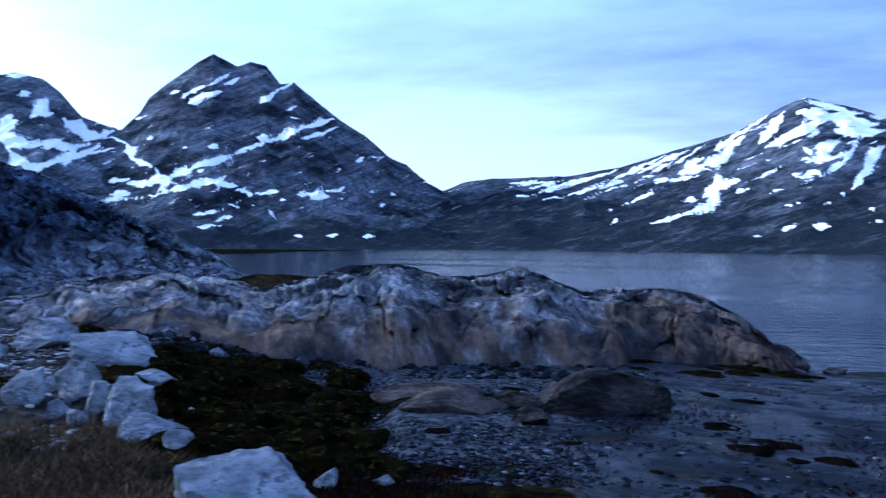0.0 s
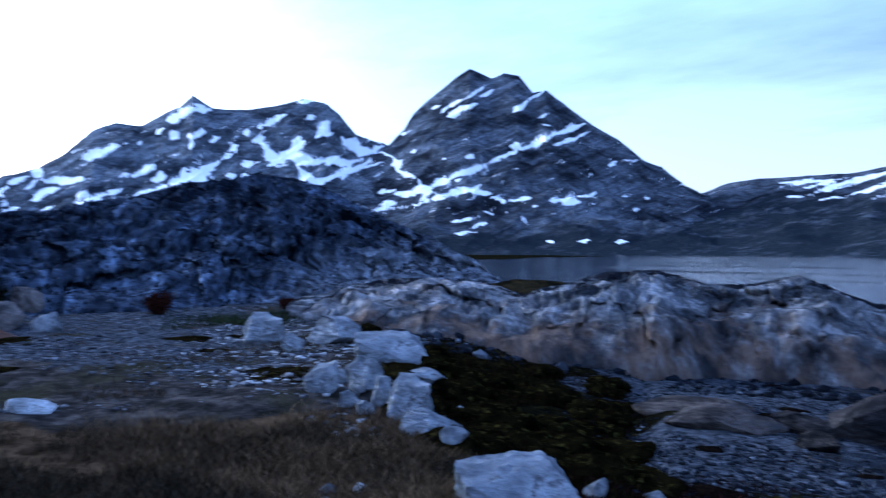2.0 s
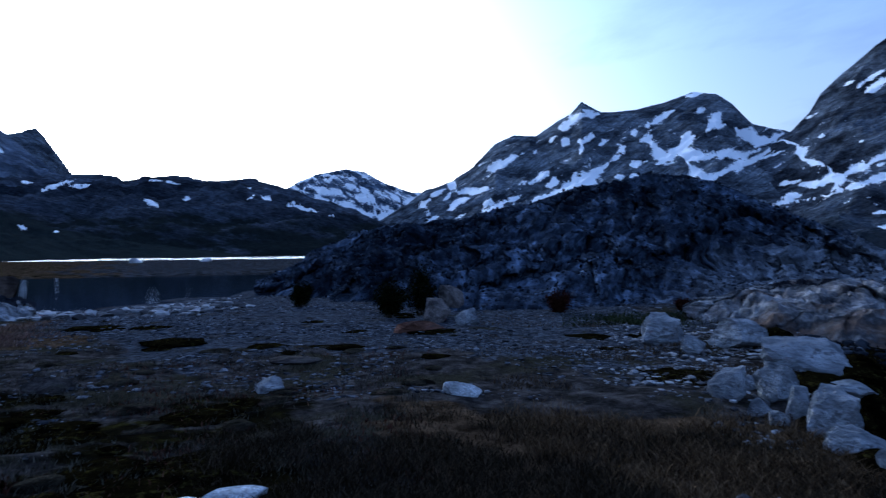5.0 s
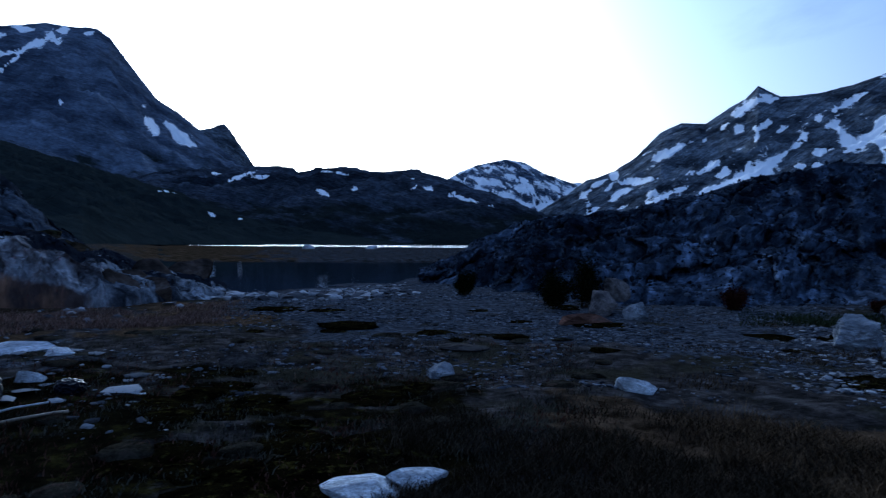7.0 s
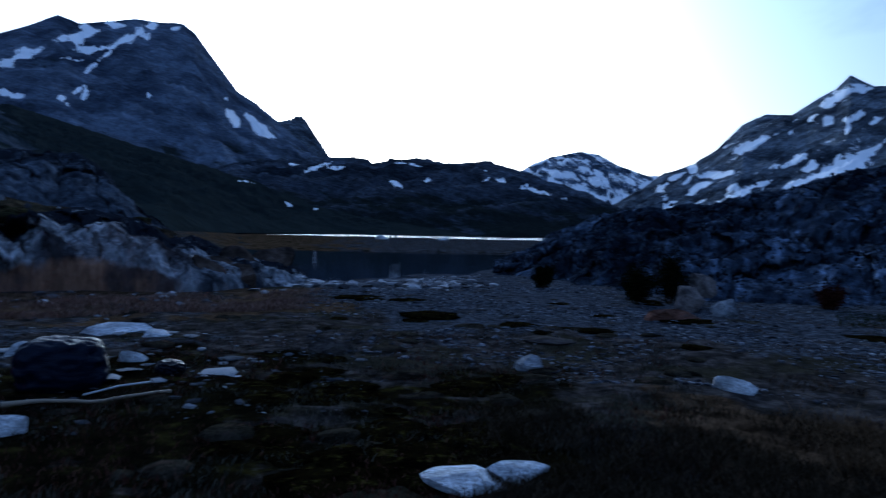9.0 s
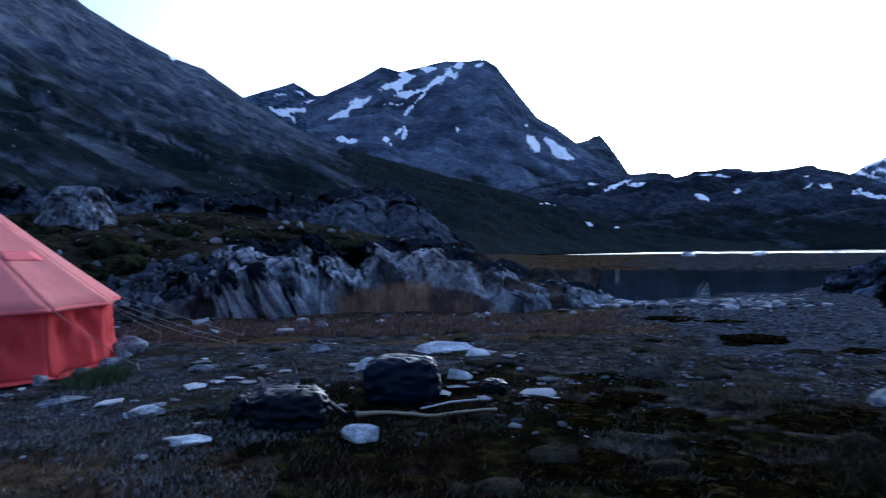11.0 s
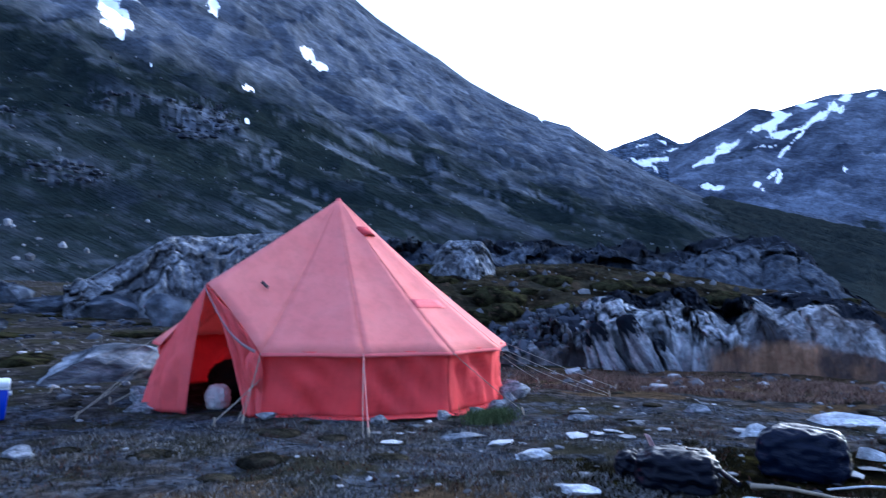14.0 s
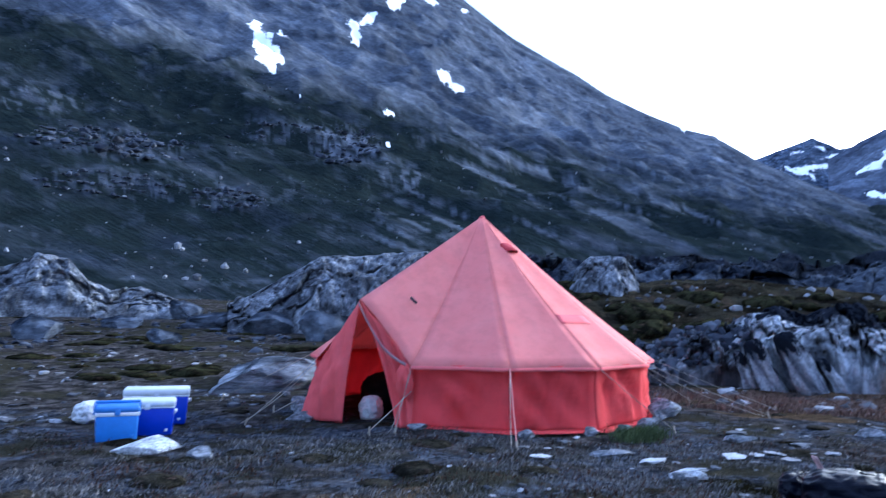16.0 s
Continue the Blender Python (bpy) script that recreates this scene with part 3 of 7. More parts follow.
SNOW_A_FOUR = [(15.5, 4.22, 15.1, 4.10, 0.16), (16.3, 3.25, 15.7, 3.26, 0.08), (24.7, 2.76, 24.1, 2.08, 0.12), (27.6, 3.07, 26.6, 2.97, 0.16), (30.2, 2.22, 27.8, 2.77, 0.12),
    (28.8, 1.79, 27.4, 2.19, 0.16), (29.8, 1.39, 28.2, 1.54, 0.12), (22.8, 0.85, 22.2, 0.78, 0.12), (20.4, 0.88, 19.5, 0.94, 0.12), (17.5, 0.87, 16.7, 0.88, 0.12),
    (26.6, 5.97, 26.0, 6.12, 0.06), (23.9, 3.50, 23.4, 3.56, 0.08), (36.7, 4.79, 36.3, 4.89, 0.08), (34.1, 8.91, 33.7, 9.14, 0.08), (35.0, 3.19, 32.6, 3.68, 0.06),
    (32.6, 3.68, 29.8, 4.39, 0.08), (37.4, 6.25, 35.2, 6.97, 0.06)]
SNOW_A = SNOW_A_ONE + SNOW_A_TWO + SNOW_A_THREE + SNOW_A_FOUR
SNOW_B_ONE = [(38.8, 8.65, 37.7, 7.78, 0.34), (38.1, 7.75, 36.0, 7.71, 0.24), (37.4, 7.22, 35.6, 8.05, 0.24), (42.5, 7.02, 40.5, 6.61, 0.38), (41.8, 6.14, 41.0, 5.25, 0.28),
    (41.0, 5.06, 39.8, 5.32, 0.24), (39.8, 5.51, 37.0, 6.54, 0.24), (40.5, 6.99, 38.1, 6.78, 0.28), (38.8, 6.54, 37.0, 7.05, 0.24), (37.0, 6.54, 35.0, 7.98, 0.15),
    (40.5, 8.88, 39.7, 9.71, 0.38), (41.4, 9.98, 40.7, 10.17, 0.19), (42.2, 11.10, 41.2, 11.40, 0.15), (42.5, 7.58, 41.8, 8.56, 0.19), (51.4, 9.23, 50.5, 9.92, 0.24)]
SNOW_B_TWO = [(50.5, 9.92, 49.6, 10.30, 0.19), (49.6, 10.61, 48.7, 10.22, 0.19), (52.1, 8.30, 51.7, 8.67, 0.24), (51.2, 8.04, 50.7, 8.59, 0.28), (49.2, 8.48, 48.9, 8.83, 0.19),
    (49.9, 7.37, 49.6, 8.12, 0.24), (50.1, 8.16, 49.8, 8.52, 0.12), (48.5, 7.85, 47.7, 8.35, 0.15), (47.0, 7.35, 46.5, 7.76, 0.24), (57.0, 6.16, 55.9, 6.72, 0.28),
    (55.9, 6.72, 54.4, 7.37, 0.15), (53.4, 7.48, 53.2, 7.70, 0.15), (57.7, 6.60, 57.4, 6.71, 0.12), (53.8, 3.59, 51.0, 4.69, 0.19), (51.4, 4.50, 49.2, 5.58, 0.43)]
SNOW_B_THREE = [(50.6, 4.87, 50.3, 5.83, 0.28), (49.2, 5.58, 47.8, 6.46, 0.19), (47.8, 6.46, 46.8, 7.15, 0.15), (52.5, 4.95, 51.7, 5.51, 0.24), (53.6, 5.20, 52.3, 6.06, 0.19),
    (54.5, 5.04, 54.0, 5.34, 0.15), (58.7, 2.18, 57.1, 2.86, 0.19), (57.1, 2.86, 55.9, 3.65, 0.28), (55.9, 3.65, 54.4, 4.22, 0.15), (57.3, 3.48, 56.5, 3.96, 0.19),
    (59.9, 4.81, 59.5, 5.22, 0.28), (59.9, 3.55, 58.3, 4.14, 0.19), (59.5, 4.59, 57.5, 4.73, 0.19), (58.3, 4.34, 56.5, 4.91, 0.15), (61.9, 2.10, 60.7, 2.72, 0.15)]
SNOW_B_FOUR = [(61.7, 2.74, 61.5, 3.16, 0.19), (62.2, 3.39, 61.5, 4.01, 0.24), (61.5, 4.22, 60.3, 4.82, 0.15), (60.1, 3.13, 58.9, 3.73, 0.15), (60.3, 3.98, 59.7, 4.59, 0.15),
    (55.1, 4.04, 54.4, 4.13, 0.12), (59.5, 2.49, 58.7, 2.89, 0.09), (46.1, 6.35, 45.0, 6.64, 0.28), (47.3, 5.47, 46.5, 5.50, 0.19), (46.3, 5.41, 45.5, 5.51, 0.15),
    (45.2, 8.14, 44.6, 8.45, 0.34), (46.1, 8.59, 45.5, 8.90, 0.19), (45.0, 9.22, 44.6, 9.36, 0.19)]
SNOW_B_FIVE = [(44.8, 8.29, 43.7, 6.69, 0.30), (43.7, 6.69, 41.5, 8.24, 0.28), (44.2, 6.30, 43.3, 6.70, 0.14), (40.7, 8.50, 39.7, 9.82, 0.26), (40.2, 8.71, 39.3, 8.98, 0.18),
    (44.8, 9.24, 42.9, 10.21, 0.20), (42.1, 6.72, 40.1, 6.75, 0.30), (42.1, 6.47, 40.8, 5.09, 0.26), (40.8, 5.09, 39.3, 5.62, 0.16), (38.6, 8.66, 37.1, 7.41, 0.34),
    (45.9, 6.44, 45.2, 6.61, 0.22), (51.2, 9.17, 49.7, 10.21, 0.22), (49.7, 10.21, 48.3, 10.22, 0.12), (51.4, 4.37, 50.1, 5.65, 0.20), (50.8, 4.64, 48.7, 5.19, 0.34),
    (42.2, 11.26, 41.0, 11.34, 0.12), (49.8, 8.13, 48.7, 8.66, 0.20), (53.7, 5.16, 52.3, 5.82, 0.18), (52.4, 4.96, 51.5, 5.36, 0.22)]
SNOW_B = SNOW_B_ONE + SNOW_B_TWO + SNOW_B_THREE + SNOW_B_FOUR + SNOW_B_FIVE
SNOW_FAR = [(71.8, 5.28, 70.5, 5.82, 0.17), (70.7, 5.05, 68.7, 4.37, 0.25), (70.3, 4.17, 69.6, 4.08, 0.17), (67.9, 5.22, 67.0, 4.77, 0.30), (67.2, 4.34, 66.2, 3.89, 0.30),
    (66.2, 4.54, 65.7, 3.67, 0.22), (69.0, 3.94, 66.2, 2.81, 0.25), (66.2, 2.81, 64.5, 3.00, 0.17), (65.7, 2.37, 64.0, 2.99, 0.13), (63.6, 3.63, 62.4, 4.24, 0.22),
    (64.5, 4.50, 63.8, 3.85, 0.17), (71.4, 4.62, 70.9, 5.05, 0.13), (69.4, 5.46, 69.0, 5.71, 0.08), (65.3, 3.45, 64.5, 3.22, 0.13), (68.5, 3.50, 67.9, 3.05, 0.13)]
SNOW_D = [(75.5, 3.87, 74.9, 4.30, 0.11), (74.3, 4.30, 73.6, 3.99, 0.14), (72.5, 3.54, 71.8, 3.75, 0.14), (72.0, 3.54, 70.1, 3.08, 0.18), (75.3, 4.87, 74.9, 4.83, 0.07),
    (69.4, 2.85, 68.8, 2.76, 0.07), (81.2, 5.19, 80.1, 5.11, 0.11), (82.8, 4.02, 81.5, 3.37, 0.18), (79.9, 4.02, 79.5, 3.89, 0.14), (82.3, 5.23, 81.4, 5.28, 0.07),
    (89.1, 4.40, 87.0, 5.15, 0.18), (87.4, 4.63, 86.0, 4.86, 0.18), (90.4, 4.89, 89.7, 4.86, 0.09)]
SNOW_C_ONE = [(104.8, 13.35, 104.0, 13.27, 0.28), (105.0, 12.24, 104.5, 13.03, 0.18), (104.9, 11.64, 103.0, 12.28, 0.11), (103.1, 13.80, 101.9, 13.79, 0.18), (106.0, 11.16, 104.5, 11.27, 0.09),
    (102.8, 12.48, 101.4, 13.18, 0.21), (101.4, 12.99, 100.7, 14.00, 0.18), (101.4, 13.18, 100.3, 13.47, 0.11), (100.5, 14.01, 99.8, 14.09, 0.14), (98.8, 13.99, 98.3, 14.12, 0.07),
    (100.7, 12.99, 100.2, 13.22, 0.11), (104.5, 10.28, 103.7, 11.10, 0.09), (103.7, 11.10, 102.8, 12.11, 0.08), (105.4, 8.72, 104.4, 9.47, 0.11), (106.1, 8.56, 105.6, 8.63, 0.09)]
SNOW_C_TWO = [(105.6, 8.34, 105.4, 8.05, 0.07), (95.1, 9.59, 94.8, 9.40, 0.09), (94.9, 8.67, 94.3, 8.01, 0.21), (94.5, 8.00, 94.0, 7.41, 0.18), (93.5, 8.45, 92.8, 7.66, 0.18),
    (93.0, 7.65, 92.4, 7.05, 0.32), (92.2, 7.06, 91.4, 6.96, 0.21), (100.4, 9.28, 100.2, 9.25, 0.07), (105.8, 12.33, 105.2, 12.77, 0.11), (110.3, 9.97, 106.8, 11.82, 0.21),
    (106.4, 12.24, 103.6, 13.31, 0.18), (105.3, 11.78, 102.5, 12.30, 0.14), (109.9, 8.67, 108.1, 8.34, 0.14), (104.7, 8.57, 104.2, 9.28, 0.14)]
SNOW_C_THREE = [(94.8, 8.63, 94.0, 7.64, 0.20), (93.6, 8.31, 91.3, 6.81, 0.24), (93.1, 7.69, 91.7, 6.91, 0.26)]
SNOW_C = SNOW_C_ONE + SNOW_C_TWO + SNOW_C_THREE
SNOW_FOOT = [(94.0, 3.50, 92.8, 3.30, 0.09), (90.6, 1.93, 90.0, 1.72, 0.14), (88.4, 1.59, 88.0, 1.50, 0.09), (90.8, 3.07, 90.5, 3.07, 0.07), (104.6, 7.73, 103.6, 7.65, 0.07)]
SNOW_R_ONE = [(6.3, 5.04, 2.8, 5.16, 0.11), (5.0, 4.60, 2.0, 5.24, 0.09), (4.1, 4.39, 0.3, 5.45, 0.11), (2.0, 4.81, -2.2, 6.05, 0.11), (6.3, 4.04, 4.1, 4.08, 0.07),
    (4.6, 4.17, 1.5, 4.81, 0.09), (2.0, 4.04, -1.4, 5.00, 0.11), (3.7, 3.86, 2.0, 3.95, 0.07), (0.7, 3.73, -0.6, 4.15, 0.07), (-1.4, 5.21, -3.9, 6.15, 0.11),
    (-2.2, 5.63, -5.5, 7.03, 0.11), (-0.6, 4.58, -2.7, 5.28, 0.09), (-3.1, 5.53, -6.3, 7.21, 0.09), (-3.9, 6.02, -7.1, 7.39, 0.11), (-4.5, 5.80, -6.3, 6.80, 0.11),
    (-5.5, 5.99, -8.3, 7.76, 0.09)]
SNOW_R_TWO = [(-3.5, 5.40, -4.7, 5.50, 0.07), (-0.2, 4.16, -4.3, 5.38, 0.07), (-4.7, 5.17, -5.7, 5.36, 0.14), (-4.7, 4.96, -7.9, 5.52, 0.11), (-6.3, 5.76, -7.3, 5.95, 0.18),
    (-6.9, 6.16, -8.1, 6.75, 0.32), (-7.9, 5.93, -8.7, 5.91, 0.11), (-8.7, 6.32, -9.6, 6.90, 0.21), (-8.9, 7.33, -9.8, 7.90, 0.25), (-9.6, 7.91, -11.3, 8.82, 0.18),
    (-11.0, 8.65, -12.8, 9.92, 0.11), (-2.3, 3.37, -3.5, 3.83, 0.14), (-3.5, 3.83, -4.5, 4.20, 0.09), (-4.1, 4.33, -4.7, 4.62, 0.07), (-4.3, 1.92, -6.0, 2.43, 0.11),
    (-6.0, 2.43, -7.9, 3.04, 0.11)]
SNOW_R_THREE = [(-7.9, 3.04, -8.9, 3.65, 0.28), (-8.1, 3.86, -9.7, 4.86, 0.32), (-9.7, 4.86, -10.6, 5.12, 0.14), (-6.5, 3.47, -7.3, 3.87, 0.11), (-10.2, 4.03, -11.2, 4.50, 0.11),
    (-1.2, 2.95, -1.6, 2.99, 0.09), (-1.4, 1.88, -2.3, 2.44, 0.09), (-11.9, 7.80, -12.6, 8.75, 0.14), (-12.5, 8.76, -13.4, 9.49, 0.21), (-13.0, 9.32, -13.5, 9.75, 0.14),
    (-12.3, 7.31, -13.4, 7.93, 0.14), (-13.4, 7.93, -14.6, 8.63, 0.21), (-14.3, 8.46, -15.9, 9.05, 0.18), (-15.0, 8.03, -15.7, 8.18, 0.14), (-14.4, 9.61, -15.7, 9.71, 0.25),
    (-14.8, 10.35, -16.4, 9.85, 0.11)]
SNOW_R_FOUR = [(-16.4, 9.85, -18.4, 9.20, 0.14), (-16.7, 8.88, -18.7, 8.73, 0.32), (-16.7, 8.31, -18.4, 8.00, 0.32), (-15.9, 9.32, -17.4, 9.39, 0.21), (-18.1, 7.65, -19.7, 8.17, 0.18),
    (-18.7, 9.10, -19.6, 8.91, 0.11), (-14.8, 7.26, -15.3, 6.65, 0.21), (-15.4, 6.46, -16.4, 6.60, 0.21), (-15.3, 7.04, -16.4, 7.37, 0.18), (-16.4, 6.22, -17.4, 6.93, 0.18),
    (-14.6, 6.38, -15.4, 6.46, 0.11), (-15.9, 5.20, -17.1, 5.99, 0.14), (-17.1, 6.19, -17.9, 7.02, 0.14), (-17.4, 7.31, -18.1, 7.46, 0.11), (-17.8, 4.25, -18.6, 5.54, 0.21),
    (-18.4, 5.55, -19.1, 6.65, 0.32)]
SNOW_R_FIVE = [(-19.1, 6.46, -19.7, 7.06, 0.21), (-12.3, 5.40, -13.6, 6.07, 0.11), (-14.3, 5.13, -15.7, 5.59, 0.14), (-12.5, 4.19, -13.6, 4.36, 0.09), (-14.1, 5.34, -14.7, 5.51, 0.11),
    (-13.6, 3.17, -14.7, 3.43, 0.07), (-13.4, 1.30, -14.3, 1.97, 0.14), (-15.4, 1.77, -16.4, 1.76, 0.18), (-11.4, 0.97, -12.3, 1.10, 0.07),
    (-16.1, 3.25, -16.6, 3.51, 0.09), (-16.9, 3.81, -17.4, 4.06, 0.09), (-18.5, 2.82, -19.3, 2.95, 0.09), (-18.8, 1.93, -19.7, 2.04, 0.07)]
SNOW_R_SIX = [(-4.7, 1.94, -7.1, 2.67, 0.10), (-7.1, 2.67, -8.6, 3.26, 0.18), (-8.6, 3.26, -9.1, 4.93, 0.40), (-8.4, 3.02, -9.0, 4.21, 0.34), (-9.1, 4.93, -10.7, 5.01, 0.16),
    (-6.9, 3.64, -7.7, 3.75, 0.10), (-7.0, 5.70, -8.3, 6.26, 0.34), (-8.3, 6.26, -9.5, 6.70, 0.30), (-9.5, 6.70, -10.1, 7.74, 0.32), (-10.1, 7.74, -11.1, 8.32, 0.16),
    (-5.0, 5.01, -7.9, 5.48, 0.13), (-11.9, 7.70, -12.7, 8.53, 0.20), (-12.7, 8.53, -13.4, 9.52, 0.26), (-12.5, 7.39, -14.0, 8.12, 0.22), (-14.0, 8.12, -15.9, 8.84, 0.20),
    (-15.0, 10.41, -17.2, 9.68, 0.12)]
SNOW_R_SEVEN = [(-14.8, 9.53, -16.1, 9.22, 0.30), (-16.1, 9.22, -18.8, 8.80, 0.22), (-16.9, 8.17, -18.8, 8.15, 0.40), (-16.9, 8.72, -19.2, 8.51, 0.30), (-15.5, 6.75, -16.9, 7.50, 0.35),
    (-15.2, 6.47, -16.6, 6.29, 0.30), (-16.0, 5.24, -17.2, 6.15, 0.20), (-17.2, 6.15, -18.1, 7.32, 0.18), (-17.8, 4.50, -18.6, 5.53, 0.24), (-18.6, 5.53, -19.0, 6.56, 0.36),
    (-19.0, 6.56, -19.6, 7.01, 0.30), (-2.5, 3.43, -4.6, 4.16, 0.15), (-14.7, 5.35, -15.7, 5.61, 0.18), (-15.5, 1.79, -16.4, 1.74, 0.16), (-13.5, 1.40, -14.4, 1.91, 0.14)]
SNOW_R = SNOW_R_ONE + SNOW_R_TWO + SNOW_R_THREE + SNOW_R_FOUR + SNOW_R_FIVE + SNOW_R_SIX + SNOW_R_SEVEN
SNOW_F_ONE = [(155.7, 21.07, 154.4, 21.22, 0.26), (154.8, 20.78, 153.9, 19.29, 0.67), (153.9, 19.29, 153.4, 17.93, 0.61), (154.3, 18.85, 152.8, 19.01, 0.51), (153.4, 20.68, 152.3, 20.84, 0.16),
    (147.4, 21.75, 146.9, 20.15, 0.36), (147.1, 21.77, 145.6, 22.69, 0.30), (147.6, 22.13, 147.4, 21.75, 0.20), (145.2, 24.12, 143.4, 23.64, 0.36), (144.7, 23.55, 143.6, 23.02, 0.41)]
SNOW_F_TWO = [(145.7, 24.95, 144.3, 24.97, 0.26), (142.3, 24.18, 140.6, 23.45, 0.20), (148.8, 24.41, 147.9, 24.77, 0.13), (140.5, 18.62, 139.6, 18.02, 0.41), (139.8, 18.01, 138.5, 17.20, 0.30),
    (138.8, 23.15, 138.1, 23.01, 0.16), (151.6, 16.42, 151.2, 16.38, 0.13), (144.9, 15.54, 143.9, 15.29, 0.16), (144.8, 13.11, 144.2, 13.05, 0.13), (121.8, 13.96, 121.4, 13.86, 0.20)]
SNOW_F = SNOW_F_ONE + SNOW_F_TWO
SNOW_E = [(115.0, 10.85, 112.8, 9.99, 0.21), (114.3, 11.71, 113.4, 11.79, 0.14), (112.8, 12.13, 112.1, 11.70, 0.11), (112.1, 11.27, 110.3, 11.26, 0.14), (113.9, 10.64, 110.8, 10.62, 0.18)]


def low_heath(top):
    return lambda A, E, N: smooth(top, top * 0.25, E) * 0.55


def thin_streaks(level, lo, hi, seed):
    """Narrow leftover snow lying along the ledges."""
    return lambda A, E, N: level * smooth(lo, lo + 1.5, E) * smooth(hi + 1, hi - 1, E) * smooth(0.26, 0.42, gnoise(A * 1.1 + E * 0.5, E * 4.2 + A * 1.9, seed) + 0.3 * gnoise(A * 4, E * 9, seed + 1))


CRAG_SPOTS = [(148.0, 13.0, 3.0, 1.5), (152.6, 13.5, 3.2, 0.8), (164.7, 11.7, 5.4, 1.2), (156.6, 8.3, 3.0, 0.9), (164.5, 8.8, 5.4, 1.0), (171, 14, 4, 1.2), (143, 10.5, 2.0, 0.6)]


def crag_patches(A, E):
    """Where bare broken rock shows through the heath."""
    out = 0.0
    for a, e, ha, he in CRAG_SPOTS:
        out = np.maximum(out, smooth(1.5, 0.5, np.hypot((A - a) / ha, (E - e) / he)))
    return out * smooth(-0.05, 0.2, fbm(A * 1.3, E * 2.6, 4, 47))


ridge("mountain_north", [(45, 3, 2800), (40.5, 5.1, 2800), (37.4, 6.6, 2800), (35.4, 7.75, 2800), (33.9, 9.3, 2800), (33.2, 10.5, 2800), (31.9, 11.7, 2800),
    (29.9, 13.3, 2800), (28.8, 13.95, 2800), (27.1, 13.2, 2800), (26.1, 13.55, 2780), (25, 13.4, 2750), (23.9, 12.1, 2700), (22.9, 12.3, 2650),
    (21.2, 11, 2600), (19.3, 9.6, 2600), (17.3, 8.4, 2600), (15.5, 6.9, 2600), (14.2, 6.35, 2600), (12.5, 4.85, 2600), (11, 4.2, 2600), (9, 3, 2500), (6.5, 1.2, 2300), (4.5, -0.1, 2100)],
    [(4.5, 1300, -4), (45, 1400, -2)], 900, 0.065, 190, 1.35, 75, 0.0036, M_A, 2, SNOW_A, heath=low_heath(3.0), skyline=0.12, terrace=0.5, scatter=thin_streaks(0.56, 1.5, 10, 81), streak=(0.25, -0.1, 2.6, -1.1))
tagged(bpy.data.objects["mountain_north"], "steep grey rock mountain with snow streaks", "mountain")
ridge("mountain_east", [(13, 3.8, 3000), (11, 4.55, 3000), (9.8, 5, 3000), (7.6, 5.4, 3000), (2, 5.5, 2900), (-2.2, 6.2, 2800), (-6.3, 7.4, 2700), (-10.2, 8.4, 2600),
    (-11.7, 9.2, 2500), (-13.4, 10.1, 2450), (-14.8, 10.6, 2400), (-17.4, 9.8, 2400), (-19.6, 8.9, 2400), (-27, 7, 2300), (-40, 4.5, 2200), (-70, 2, 2000)],
    [(13, 1300, -2), (0, 1150, -2), (-15, 900, -2), (-30, 700, -2), (-70, 500, -2)], 900, 0.1, 150, 1.25, 60, 0.0034, M_A, 5, SNOW_R,
    scatter=lambda A, E, N: 0.58 * smooth(3.2, 5.0, E) * smooth(0.2, 0.4, gnoise(A * 0.35, E * 3.6 + A * 1.2, 9) + 0.4 * gnoise(A * 1.5, E * 9 + A * 3.0, 10)), heath=lambda A, E, N: 0.5 * smooth(7.0, 1.5, E), skyline=0.08, streak=(0.2, -0.08, 3.0, -1.1))
tagged(bpy.data.objects["mountain_east"], "broad rounded mountain with long snow streaks", "mountain")
ridge("mountain_northwest", [(68, 1.4, 3400), (65.7, 2.1, 3400), (63.4, 3.4, 3400), (61.8, 4.65, 3400), (59.7, 5.3, 3400), (58.1, 6.4, 3400), (56.4, 8.1, 3400), (54.9, 8.8, 3400),
    (53.2, 8.7, 3400), (51.6, 9.75, 3400), (50.5, 10.3, 3400), (49.7, 11.2, 3400), (48.2, 10.35, 3400), (45.9, 10.35, 3400), (43.7, 10.75, 3400), (41.6, 11.35, 3400),
    (40, 11.15, 3350), (38.9, 10.4, 3300), (37.6, 8.85, 3300), (35.9, 8.25, 3300), (34, 7.8, 3300), (30, 6, 3300)],
    [(30, 1500, -2), (68, 1600, -2)], 900, 0.07, 180, 1.2, 90, 0.0034, M_B, 8, SNOW_B, snow_width=1.12, skyline=0.11, terrace=0.3, scatter=thin_streaks(0.56, 2, 10, 84), streak=(0.3, -0.15, 2.2, -1.4))
tagged(bpy.data.objects["mountain_northwest"], "pointed grey mountain with broad snowfields", "mountain")
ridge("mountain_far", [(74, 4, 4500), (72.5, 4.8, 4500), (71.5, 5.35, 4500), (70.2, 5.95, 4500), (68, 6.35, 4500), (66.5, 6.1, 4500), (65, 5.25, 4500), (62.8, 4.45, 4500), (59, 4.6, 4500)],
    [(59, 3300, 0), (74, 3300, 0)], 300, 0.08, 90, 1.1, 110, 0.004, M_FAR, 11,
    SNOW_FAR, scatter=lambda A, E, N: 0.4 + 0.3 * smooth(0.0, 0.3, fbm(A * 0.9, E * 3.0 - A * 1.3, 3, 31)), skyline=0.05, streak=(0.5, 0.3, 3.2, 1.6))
tagged(bpy.data.objects["mountain_far"], "distant haze-tinted mountain largely under snow", "mountain")
